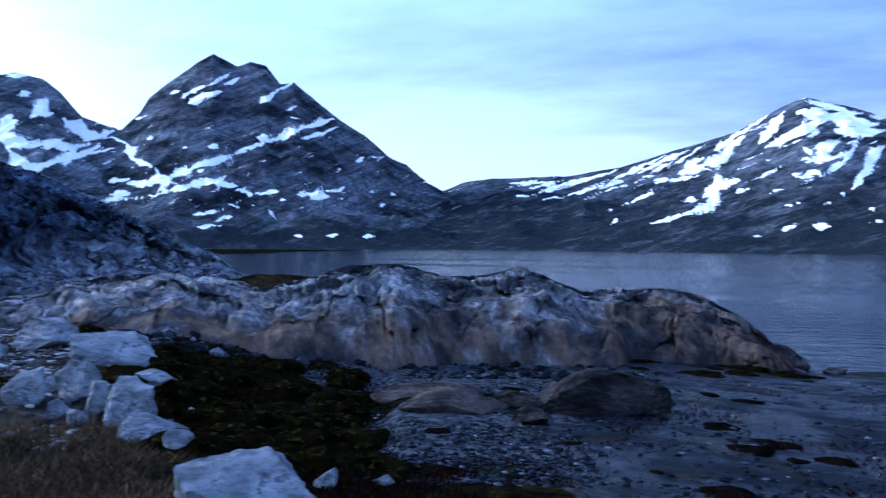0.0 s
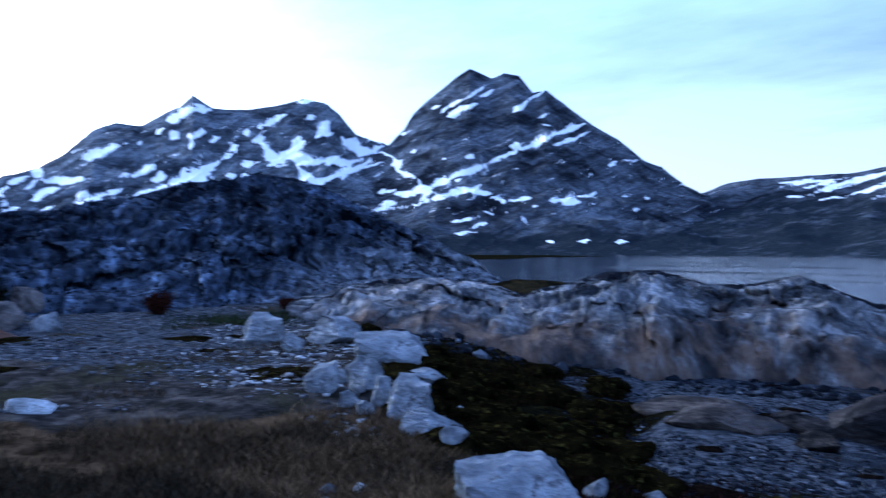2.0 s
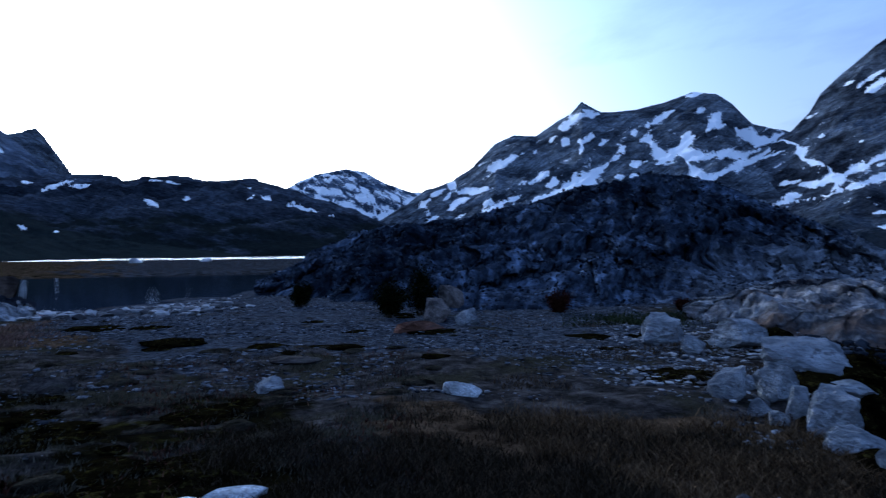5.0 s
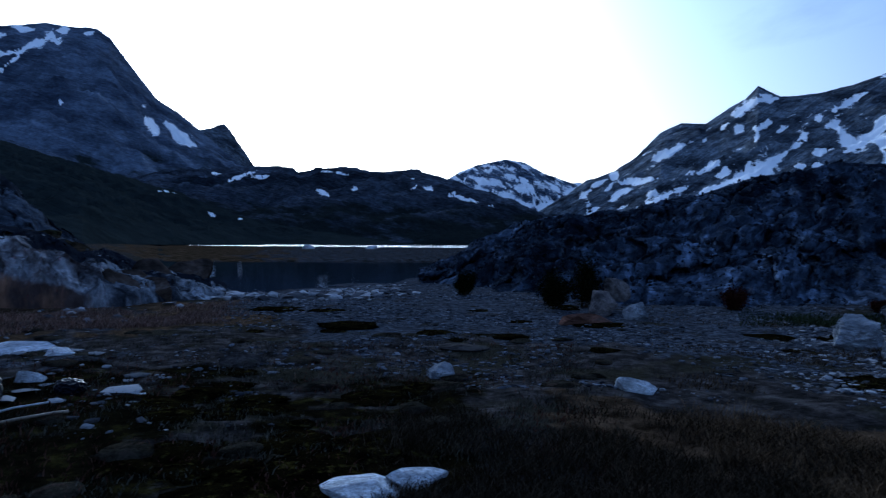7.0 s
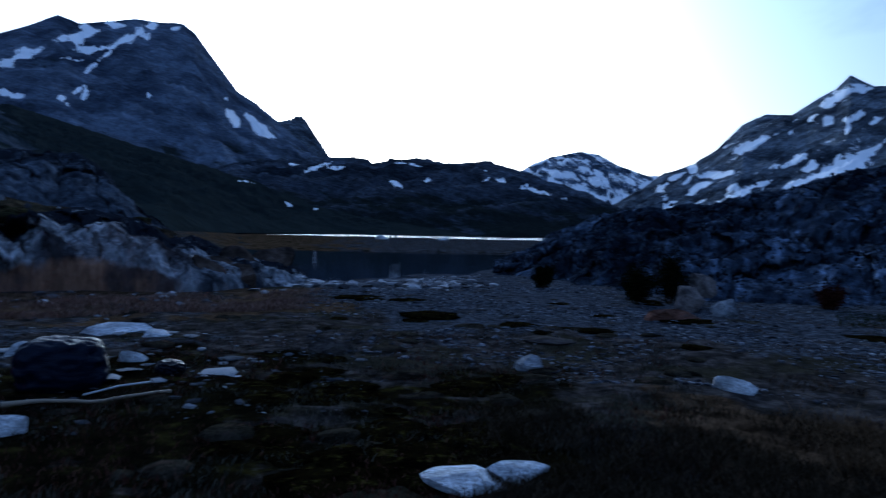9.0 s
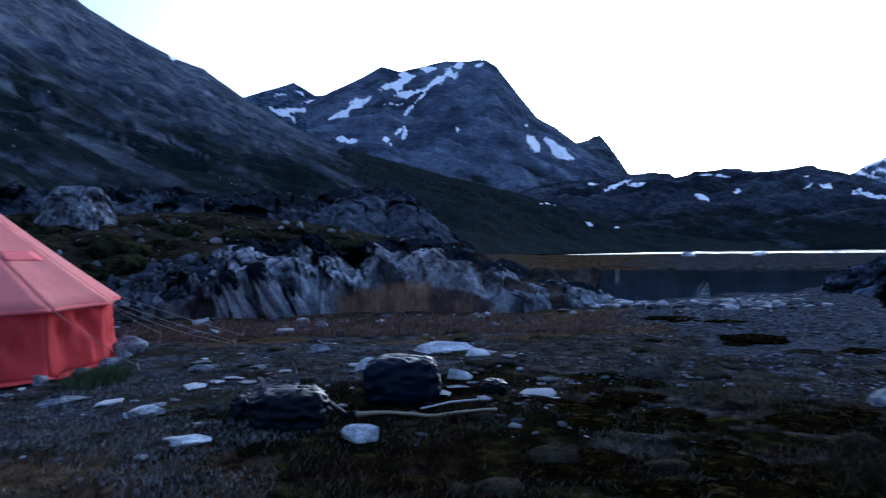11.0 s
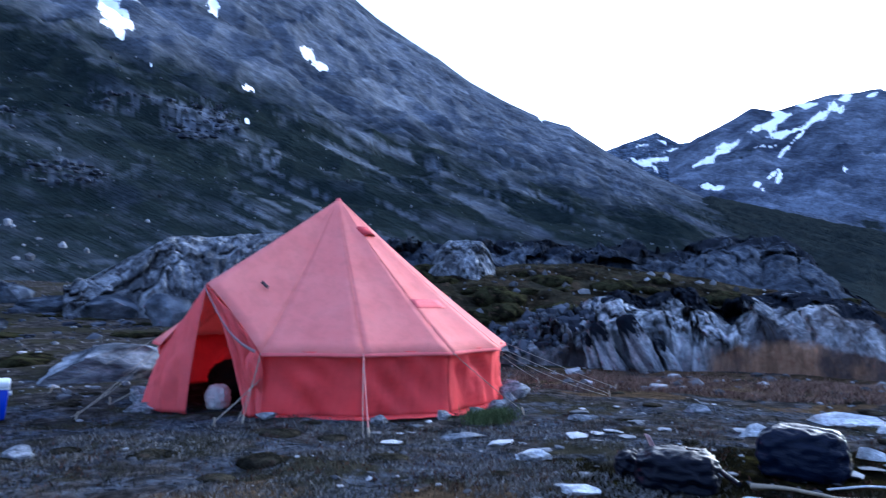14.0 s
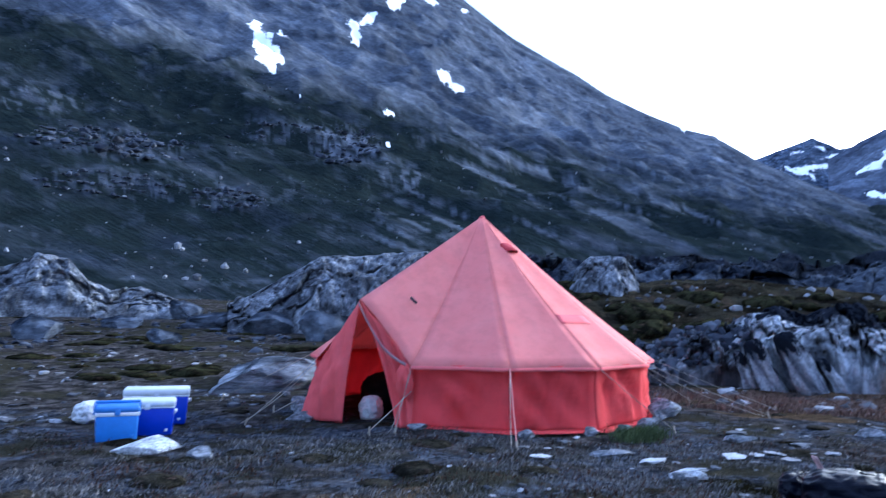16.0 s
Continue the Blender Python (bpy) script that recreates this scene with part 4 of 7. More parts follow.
ridge("hills_west", [(99, 2.6, 1150), (97, 3.6, 1150), (94.5, 4.5, 1120), (92, 4.9, 1100), (87, 5.35, 1050), (84.3, 5.35, 1000), (84, 5.05, 1000), (82.6, 5.4, 1000), (80.4, 5.4, 1000), (77.8, 5.3, 1000), (75.1, 5.35, 1000), (72.9, 5, 1000),
    (71.2, 4.2, 1000), (69, 3.5, 1000), (66.8, 2.7, 1000), (65, 1.85, 1000), (60, 0.8, 1000), (54, 0.2, 1000)],
    [(99, 520, -2), (54, 560, -2)], 500, 0.09, 110, 0.85, 28, 0.011, M_D, 14, SNOW_D, heath=low_heath(4.0), skyline=0.1)
tagged(bpy.data.objects["hills_west"], "low dark hills behind the lagoon", "hills")
ridge("mountain_west", [(112, 11, 2600), (107.9, 13, 2600), (106.2, 13.9, 2600), (104.8, 13.55, 2600), (103.4, 13.85, 2600), (101.4, 14.3, 2600), (98.9, 14.3, 2600), (98, 14.35, 2600),
    (97.2, 13.9, 2600), (95.8, 12.1, 2600), (94.1, 10.0, 2600), (93.1, 9.4, 2600), (92.2, 8.75, 2600), (91.1, 7.8, 2600), (90.2, 7.1, 2600), (89.1, 6.2, 2600), (87.8, 5.4, 2600), (87.0, 5.2, 2600), (84, 3.5, 2600)],
    [(84, 1100, 0), (112, 900, 20)], 900, 0.08, 140, 1.2, 75, 0.0042, M_C, 17, SNOW_C, snow_width=1.25, heath=low_heath(8.0), skyline=0.1)
tagged(bpy.data.objects["mountain_west"], "dark steep mountain with snow below its summit", "mountain")
ridge("peak_west", [(94.5, 9.0, 3500), (92.74, 9.22, 3500), (91.95, 8.5, 3500), (91.1, 8.0, 3500), (90.3, 8.15, 3500), (89.9, 8.4, 3500), (89.4, 8.5, 3500), (88.9, 8.0, 3500), (87.85, 6.5, 3500), (87.2, 5.4, 3500), (85, 3.5, 3500)],
    [(85, 2700, 50), (94.5, 2700, 50)], 500, 0.06, 80, 1.1, 110, 0.006, M_B, 66, skyline=0.08, streak=(0.5, -0.3, 2.5, 1.5))
tagged(bpy.data.objects["peak_west"], "small bare peak behind the dark mountain", "mountain")
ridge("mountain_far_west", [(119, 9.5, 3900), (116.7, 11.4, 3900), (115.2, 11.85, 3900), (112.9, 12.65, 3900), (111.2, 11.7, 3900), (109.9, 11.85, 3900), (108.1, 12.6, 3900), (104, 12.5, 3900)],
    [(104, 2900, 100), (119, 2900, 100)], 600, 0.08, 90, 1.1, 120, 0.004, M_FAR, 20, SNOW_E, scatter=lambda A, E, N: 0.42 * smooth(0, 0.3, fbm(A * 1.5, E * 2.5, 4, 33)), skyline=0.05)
tagged(bpy.data.objects["mountain_far_west"], "distant haze-paled peak with snow", "mountain")
ridge("foothill_west", [(74, -0.4, 560), (80, 0.5, 600), (83, 1.1, 620), (88.8, 2.2, 700), (98.4, 4.8, 850), (104.7, 6.6, 1000), (109, 7.8, 1100), (114, 7, 1100), (120, 4, 1000)],
    [(74, 430, -3), (85, 420, -2), (92, 330, -1), (99, 170, 0), (120, 160, 0)], 500, 0.1, 120, 1.25, 22, 0.012, M_C, 63, SNOW_FOOT, heath=lambda A, E, N: 0.75 + 0 * E, skyline=0.05, streak=(0.05, 0.12, 0.85, 0.36))
tagged(bpy.data.objects["foothill_west"], "dark heath slope running down to the lagoon", "hills")
ridge("mountain_southwest", [(99.5, -0.6, 240), (102, 1.5, 450), (104.7, 4.3, 800), (108, 6.9, 1050), (111.2, 8.6, 1150), (113.4, 9.6, 1200), (116.5, 11.3, 1300),
    (117.8, 12.2, 1300), (119.5, 13.3, 1300), (121.6, 13.95, 1300), (124.7, 15.4, 1300), (127.3, 16.75, 1300), (129.6, 18.3, 1300), (131.9, 19.6, 1300), (134.6, 21.1, 1300),
    (137.9, 23.4, 1300), (141, 25.5, 1300), (150, 29, 1300), (165, 32, 1300), (185, 30, 1300), (200, 20, 1200)],
    [(99.5, 170, -1), (104, 90, 0.8), (112, 60, 1.2), (125, 52, 1.2), (200, 50, 1.2)], 700, 0.15, 260, 1.3, 27, 0.012, M_F, 23, SNOW_F, octaves=4, bias=1.9, streak=(0.17, 0.1, 0.8, 0.34),
    heath=lambda A, E, N: 0.05 + 0.95 * smooth(2.5, -2.5, E - np.interp(A, [105, 110, 117, 129, 145, 162, 180], [6.5, 7.5, 8.4, 12.2, 16.5, 19.5, 21])) - 0.6 * smooth(150, 141, A) * smooth(0.2, 0.34, gnoise(A * 0.05 + E * 0.1, E * 1.5 - A * 0.66, 44)) - 0.25 * smooth(0.15, 0.4, fbm(A * 0.5 + E * 0.2, E * 1.6 - A * 0.4, 4, 41)) - 0.65 * crag_patches(A, E), skyline=0.03)
tagged(bpy.data.objects["mountain_southwest"], "long grey scree slope with dark heath and snow patches", "mountain")

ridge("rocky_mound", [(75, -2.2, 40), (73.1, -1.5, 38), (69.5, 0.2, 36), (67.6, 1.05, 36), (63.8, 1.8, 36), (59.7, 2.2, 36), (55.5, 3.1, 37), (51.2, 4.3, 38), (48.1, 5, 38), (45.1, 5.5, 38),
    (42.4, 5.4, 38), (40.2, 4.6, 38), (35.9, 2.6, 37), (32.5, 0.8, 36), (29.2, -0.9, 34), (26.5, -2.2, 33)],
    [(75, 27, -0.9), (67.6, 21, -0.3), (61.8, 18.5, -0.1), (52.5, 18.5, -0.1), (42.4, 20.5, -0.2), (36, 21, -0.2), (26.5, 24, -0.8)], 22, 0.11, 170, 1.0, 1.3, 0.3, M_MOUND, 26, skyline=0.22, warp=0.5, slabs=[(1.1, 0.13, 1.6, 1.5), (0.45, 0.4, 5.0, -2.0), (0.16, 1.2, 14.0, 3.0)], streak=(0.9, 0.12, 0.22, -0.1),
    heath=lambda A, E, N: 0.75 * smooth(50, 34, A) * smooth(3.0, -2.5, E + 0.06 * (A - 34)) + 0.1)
tagged(bpy.data.objects["rocky_mound"], "dark scree-covered rocky mound beside the shore", "mound")


def outcrop_material(name, dark, pale, low, crust, scale, stretch=(1, 1, 1), rusty=0.75, cracks=0.35, drips=0.4, relief=0.12, crack_width=0.09):
    """Ice-worn rock: pale folds, black lichen on the crest, ochre stain on the foot."""
    m, n, l, b = nodes_of(name)
    co = n.new("ShaderNodeTexCoord").outputs["Object"]
    big = noise_node(n, l, scale, 9, 0.62, co, stretch)
    fold = noise_node(n, l, scale * 3.2, 9, 0.68, co, stretch)
    fine = noise_node(n, l, scale * 14, 7, 0.7, co)
    col = ramp(n, l, big, [(0.34, dark), (0.5, tuple(0.5 * (x + y) for x, y in zip(dark, pale))), (0.64, pale)])
    col = mix(n, l, 0.75, col, ramp(n, l, fold, [(0.3, (0.5, 0.51, 0.53)), (0.7, (1.25, 1.25, 1.25))]), "MULTIPLY")
    col = mix(n, l, 0.6, col, ramp(n, l, fine, [(0.3, (0.45, 0.45, 0.45)), (0.7, (1.4, 1.4, 1.4))]), "MULTIPLY")

    edge = n.new("ShaderNodeTexVoronoi")
    edge.feature = "DISTANCE_TO_EDGE"
    edge.inputs["Scale"].default_value = scale * 1.5
    em = n.new("ShaderNodeMapping")
    em.inputs["Scale"].default_value = stretch
    em.inputs["Rotation"].default_value = (0.2, 0.35, 0)
    wv = n.new("ShaderNodeMixRGB")
    wv.inputs["Fac"].default_value = 0.25
    l.new(co, wv.inputs["Color1"])
    nz = n.new("ShaderNodeTexNoise")
    nz.inputs["Scale"].default_value = scale * 2
    l.new(co, nz.inputs["Vector"])
    wv.blend_type = "ADD"
    l.new(nz.outputs["Color"], wv.inputs["Color2"])
    l.new(wv.outputs["Color"], em.inputs["Vector"])
    l.new(em.outputs["Vector"], edge.inputs["Vector"])
    col = mix(n, l, cracks, col, ramp(n, l, edge.outputs["Distance"], [(0.0, (0.12, 0.12, 0.13)), (crack_width, (1, 1, 1))]), "MULTIPLY")
    rust = ramp(n, l, noise_node(n, l, scale * 0.5, 7, 0.6, co), [(0.5, (0, 0, 0)), (0.75, (rusty, rusty, rusty))])
    col = mix(n, l, rust, col, mix(n, l, 0.75, low, ramp(n, l, fold, [(0.3, (0.4, 0.4, 0.4)), (0.7, (1.5, 1.5, 1.5))]), "MULTIPLY"))

    drip = noise_node(n, l, scale * 2.2, 7, 0.6, co, (2.2, 2.2, 0.3))
    col = mix(n, l, drips, col, ramp(n, l, drip, [(0.28, (0.22, 0.25, 0.31)), (0.5, (1, 1, 1)), (0.75, (1.3, 1.28, 1.25))]), "MULTIPLY")

    def band(name_, noise_scale, gain, lo, hi):
        k = n.new("ShaderNodeMath")
        k.operation = "MULTIPLY_ADD"
        l.new(noise_node(n, l, noise_scale, 7, 0.65, co, (1.2, 1.2, 0.5)), k.inputs[0])
        k.inputs[1].default_value = gain
        l.new(attribute(n, name_), k.inputs[2])
        return ramp(n, l, sub(n, l, k.outputs[0], lo), [(0.0, (0, 0, 0)), (hi, (1, 1, 1))])

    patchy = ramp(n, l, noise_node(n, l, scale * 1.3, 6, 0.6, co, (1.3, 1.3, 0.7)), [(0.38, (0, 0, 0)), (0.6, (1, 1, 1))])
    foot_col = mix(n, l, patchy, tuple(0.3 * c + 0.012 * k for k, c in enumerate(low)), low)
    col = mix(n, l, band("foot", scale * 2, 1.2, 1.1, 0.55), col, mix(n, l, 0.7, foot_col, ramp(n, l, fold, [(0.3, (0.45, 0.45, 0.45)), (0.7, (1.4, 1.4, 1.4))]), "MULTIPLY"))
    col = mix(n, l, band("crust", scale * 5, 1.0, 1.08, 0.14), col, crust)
    l.new(col, b.inputs["Base Color"])
    b.inputs["Roughness"].default_value = 0.8
    bump(n, l, b, mix(n, l, 0.4, fold, fine), 1.0, relief)
    return m


M_OUT = outcrop_material("pale_ice_worn_rock", (0.065, 0.07, 0.08), (0.42, 0.425, 0.44), (0.15, 0.11, 0.085), (0.014, 0.015, 0.02), 0.6, (1.4, 1.4, 0.6), drips=0.7)
M_STR = outcrop_material("striped_ice_worn_rock", (0.058, 0.064, 0.077), (0.48, 0.505, 0.54), (0.25, 0.155, 0.1), (0.016, 0.019, 0.027), 0.5, (1.6, 1.6, 0.35), 0.12, 0.7, 0.62)
M_BACK = outcrop_material("grey_crag_rock", (0.02, 0.025, 0.036), (0.108, 0.125, 0.157), (0.06, 0.065, 0.07), (0.018, 0.021, 0.028), 0.35, (1, 1, 1), 0.2)


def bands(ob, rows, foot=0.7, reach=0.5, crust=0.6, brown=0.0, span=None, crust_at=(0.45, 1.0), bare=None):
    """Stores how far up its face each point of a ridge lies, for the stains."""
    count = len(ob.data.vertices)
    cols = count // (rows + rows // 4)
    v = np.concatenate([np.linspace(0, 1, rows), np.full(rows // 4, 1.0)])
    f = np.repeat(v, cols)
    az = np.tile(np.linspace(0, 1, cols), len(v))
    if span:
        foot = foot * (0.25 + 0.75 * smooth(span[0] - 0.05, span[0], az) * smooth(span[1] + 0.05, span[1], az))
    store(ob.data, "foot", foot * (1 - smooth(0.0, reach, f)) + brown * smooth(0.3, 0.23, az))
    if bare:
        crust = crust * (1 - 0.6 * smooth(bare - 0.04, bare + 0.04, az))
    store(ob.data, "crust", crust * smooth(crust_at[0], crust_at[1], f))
    return ob


ob = ridge("outcrop_shore", [(-15.8, -8.6, 18.6), (-14.5, -7.9, 18.8), (-12.8, -6.7, 19.2), (-11.3, -5.2, 19.6), (-9.9, -4.3, 20), (-8, -3.4, 20.5), (-4.4, -3, 20.8), (-0.8, -3.3, 20.8), (0.5, -3.3, 20), (3.6, -2.1, 20), (5.5, -1.75, 20),
    (8, -2.2, 20), (11.5, -2.25, 19.5), (15, -1.4, 19), (18.5, -1.75, 18.6), (22, -2.7, 18.2), (24.9, -3.5, 17.8), (27.8, -2.8, 18.5), (31.7, -2.3, 18.8), (35.5, -2.4, 18.8), (38.4, -3.0, 18.4), (43, -4.4, 17.6)],
    [(-15.8, 17.6, -1.6), (-9, 17.6, -1.5), (-3.2, 17, -1.3), (-2, 15.6, -1.2), (4, 15, -1.15), (10.6, 14.8, -1.05), (15, 13.4, -0.9), (19.3, 13.4, -0.8), (23.6, 13, -0.6), (27.7, 13.4, -0.5), (31.7, 13.3, -0.4), (43, 14.5, -0.4)],
    5.0, 0.1, 110, 0.42, 0.55, 0.45, M_OUT, 29, skyline=0.2, warp=0.15, flute=0.5, flutes=0.45, slabs=[(0.34, 0.22, 1.6, 1.2), (0.1, 0.8, 3.0, -1.5), (0.035, 3.0, 10.0, 2.0)])
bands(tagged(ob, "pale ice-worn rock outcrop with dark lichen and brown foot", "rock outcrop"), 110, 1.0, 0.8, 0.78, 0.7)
ob = ridge("outcrop_camp", [(88.5, -3.4, 24), (90.5, -2.5, 24), (93, -2.2, 24), (94.9, -1.7, 24), (96.7, -0.9, 23.5), (98.3, -1.2, 23.5), (99.4, -0.3, 23), (102, 0.6, 23), (104.5, 0.9, 23), (107.5, 0.5, 23), (108.6, -0.6, 23), (110, 0.4, 23),
    (112.5, 0.9, 23), (114, 0.2, 23), (116, 0.9, 23), (119, -0.6, 23), (122, -1.6, 23), (127, -2.6, 22), (131, -3.4, 21)],
    [(88.5, 20.5, -0.4), (96, 18.6, -0.3), (106.6, 19, -0.25), (111, 18.6, -0.25), (119.5, 19, -0.2), (131, 19.5, -0.2)],
    6.0, 0.1, 100, 0.3, 0.45, 0.4, M_STR, 32, skyline=0.12, warp=0.12, flute=1.3, flutes=0.25, slabs=[(1.7, 0.5, 0.4, -1.7), (0.5, 1.5, 0.7, -4.6), (0.06, 3.2, 6.0, -6.0)],
    slab_at=lambda A: 0.22 + 0.78 * smooth(106, 108.5, A))
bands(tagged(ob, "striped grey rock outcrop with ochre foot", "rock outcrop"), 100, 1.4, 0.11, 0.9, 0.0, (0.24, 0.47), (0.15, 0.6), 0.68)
ob = ridge("outcrop_dome", [(98.5, -0.6, 52), (100.9, 0.9, 56), (102.5, 3.2, 60), (104.5, 4.4, 62), (106.5, 4.5, 62), (109.1, 4.3, 60), (112.5, 3.5, 54), (115, 4.0, 50), (121.3, 4.1, 48), (126.5, 4.1, 46), (130, 4.2, 44), (134, 4.2, 42), (137.5, 3.4, 42), (141, 2.2, 42)],
    [(98.5, 44, 0.5), (106, 46, 1.5), (112.5, 42, 1.6), (121, 38, 2.2), (130, 36, 2.2), (141, 34, 1.6)],
    14.0, 0.12, 90, 0.5, 1.5, 0.2, M_BACK, 35, skyline=0.2, warp=0.4, flute=1.2, flutes=0.4, slabs=[(1.6, 0.3, 1.6, 1.0), (0.4, 1.0, 5.0, -1.0)])
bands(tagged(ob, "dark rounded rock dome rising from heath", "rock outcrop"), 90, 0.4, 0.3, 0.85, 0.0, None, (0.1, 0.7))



def boulder_material():
    """Pale broken boulder rock: broad light faces, thin dark joints, a few lichen stains."""
    m, n, l, b = nodes_of("pale_boulder_rock")
    co = n.new("ShaderNodeTexCoord").outputs["Object"]
    big = noise_node(n, l, 1.4, 5, 0.55, co)
    fold = noise_node(n, l, 4.0, 7, 0.62, co, (1, 1, 1.8))
    fine = noise_node(n, l, 18, 6, 0.65, co)
    col = ramp(n, l, big, [(0.25, (0.11, 0.121, 0.14)), (0.5, (0.25, 0.268, 0.298)), (0.72, (0.4, 0.423, 0.46))])
    col = mix(n, l, 0.5, col, ramp(n, l, fold, [(0.25, (0.5, 0.5, 0.52)), (0.55, (1.05, 1.05, 1.05)), (0.8, (1.2, 1.2, 1.2))]), "MULTIPLY")
    col = mix(n, l, 0.3, col, ramp(n, l, fine, [(0.3, (0.6, 0.6, 0.6)), (0.7, (1.25, 1.25, 1.25))]), "MULTIPLY")
    stain = ramp(n, l, noise_node(n, l, 2.6, 7, 0.7, co), [(0.6, (0, 0, 0)), (0.72, (0.85, 0.85, 0.85))])
    col = mix(n, l, stain, col, (0.1, 0.1, 0.11))
    l.new(col, b.inputs["Base Color"])
    b.inputs["Roughness"].default_value = 0.8
    bump(n, l, b, mix(n, l, 0.3, fold, fine), 0.9, 0.06)
    return m


M_BOULDER = boulder_material()
M_WALLROCK = outcrop_material("pale_lichen_crag", (0.085, 0.092, 0.105), (0.33, 0.352, 0.39), (0.08, 0.085, 0.09), (0.02, 0.022, 0.026), 0.9, (1, 1, 1), 0.1, 0.3)
ob = ridge("crag_wall_near_tent", [(156.5, 0.6, 33), (154.5, 1.5, 33), (151.7, 3.0, 33), (149.7, 4.3, 33), (146.7, 4.4, 33.5), (143.3, 4.65, 34), (140.2, 4.8, 34), (137, 4.3, 34), (135, 3, 34)],
    [(156.5, 28, 0.5), (149, 27.5, 0.6), (135, 28, 0.6)], 7.0, 0.1, 90, 0.45, 0.5, 0.4, M_WALLROCK, 45, skyline=0.3, warp=0.1, flute=0.9, flutes=0.4, slabs=[(1.1, 0.3, 1.6, 1.0), (0.45, 0.9, 4.0, -1.5), (0.12, 3.0, 9.0, 1.0)])
bands(tagged(ob, "pale grey broken crag wall behind the tent", "rock outcrop"), 90, 0.3, 0.3, 0.2)
ob = ridge("crag_pale", [(130.6, 2.2, 35), (129.8, 3.8, 35), (128.9, 4.6, 35), (127.6, 4.6, 35), (126.4, 4.5, 35), (125.7, 3.6, 35), (124.9, 1.6, 35)],
    [(130.6, 31, 0.4), (124.9, 31, 0.4)], 5.0, 0.08, 80, 0.4, 0.4, 0.4, M_WALLROCK, 48, skyline=0.3, warp=0.1, flute=0.6, flutes=0.5, slabs=[(0.9, 0.6, 1.4, 1.0), (0.4, 1.5, 3.5, -1.5), (0.12, 4.0, 9.0, 1.0)])
bands(tagged(ob, "pale grey crag rising behind the tent", "rock outcrop"), 80, 0.3, 0.3, 0.25)
ob = ridge("crag_far_side", [(175, 1.8, 40), (171, 2.7, 40), (169.1, 3.6, 40), (167.2, 3.3, 40), (165.9, 1.7, 40), (164.5, 1.0, 40), (162.5, 1.7, 40), (160.8, 1.1, 40), (159.5, 0.5, 40)],
    [(175, 35, 1.0), (159.5, 35, 1.0)], 8.0, 0.1, 70, 0.5, 0.5, 0.3, M_WALLROCK, 49, skyline=0.35, warp=0.1, flute=0.8, flutes=0.4, slabs=[(1.0, 0.3, 1.6, 1.0), (0.4, 0.9, 4.0, -1.5), (0.12, 2.6, 9.0, 1.0)])
bands(tagged(ob, "low pale grey crags standing in heath", "rock outcrop"), 70, 0.3, 0.3, 0.2)
M_KNOLL = rock_material("dark_moss_turf", (0.006, 0.006, 0.004), (0.026, 0.021, 0.011), (0.045, 0.03, 0.012), 1.2, (0.6, 0.8), 0.08, 1.0)
M_TURF = rock_material("brown_green_turf", (0.009, 0.008, 0.006), (0.042, 0.038, 0.026), (0.05, 0.037, 0.026), 0.45, (0.55, 0.7), 0.25, 0.95)
ob = ridge("turf_slope", [(96, -1.6, 30), (101, 0.4, 38), (106, 1.0, 44), (112, 2.1, 42), (119, 2.9, 40), (126, 2.6, 38), (132, 2.2, 36), (138, 1.2, 34), (142, 0.6, 34)],
    [(96, 23, -0.4), (106, 23.5, 0.3), (119, 23, 0.2), (130, 21, 0.1), (142, 24, 0.3)], 20.0, 0.15, 70, 0.75, 0.7, 0.3, M_TURF, 38, skyline=0.2, warp=0.4)
tagged(ob, "brown and green turf slope above the rocks", "slope")


ob = ridge("moss_knoll", [(18.5, -3.6, 27), (21, -2.5, 27), (23, -2.2, 27), (25.5, -2.2, 27), (27.5, -2.6, 27), (30, -3.4, 27)], [(18.5, 20, -1.2), (30, 20, -1.1)], 6.0, 0.15, 40, 0.7, 0.35, 0.6, M_KNOLL, 77, skyline=0.3)
tagged(ob, "dark mossy knoll behind the outcrop", "knoll")


CAMP = Vector((-0.244, -0.61, 0))    # the camp's offset from the first standpoint
for nm in ("outcrop_camp", "outcrop_dome", "turf_slope", "crag_wall_near_tent", "crag_pale", "crag_far_side"):
    bpy.data.objects[nm].location = CAMP


M_SLAB = outcrop_material("grey_slab_rock", (0.04, 0.046, 0.06), (0.43, 0.45, 0.49), (0.1, 0.08, 0.06), (0.012, 0.015, 0.022), 0.9, (1.1, 1.1, 0.35), 0.05, 0.5, 0.6)


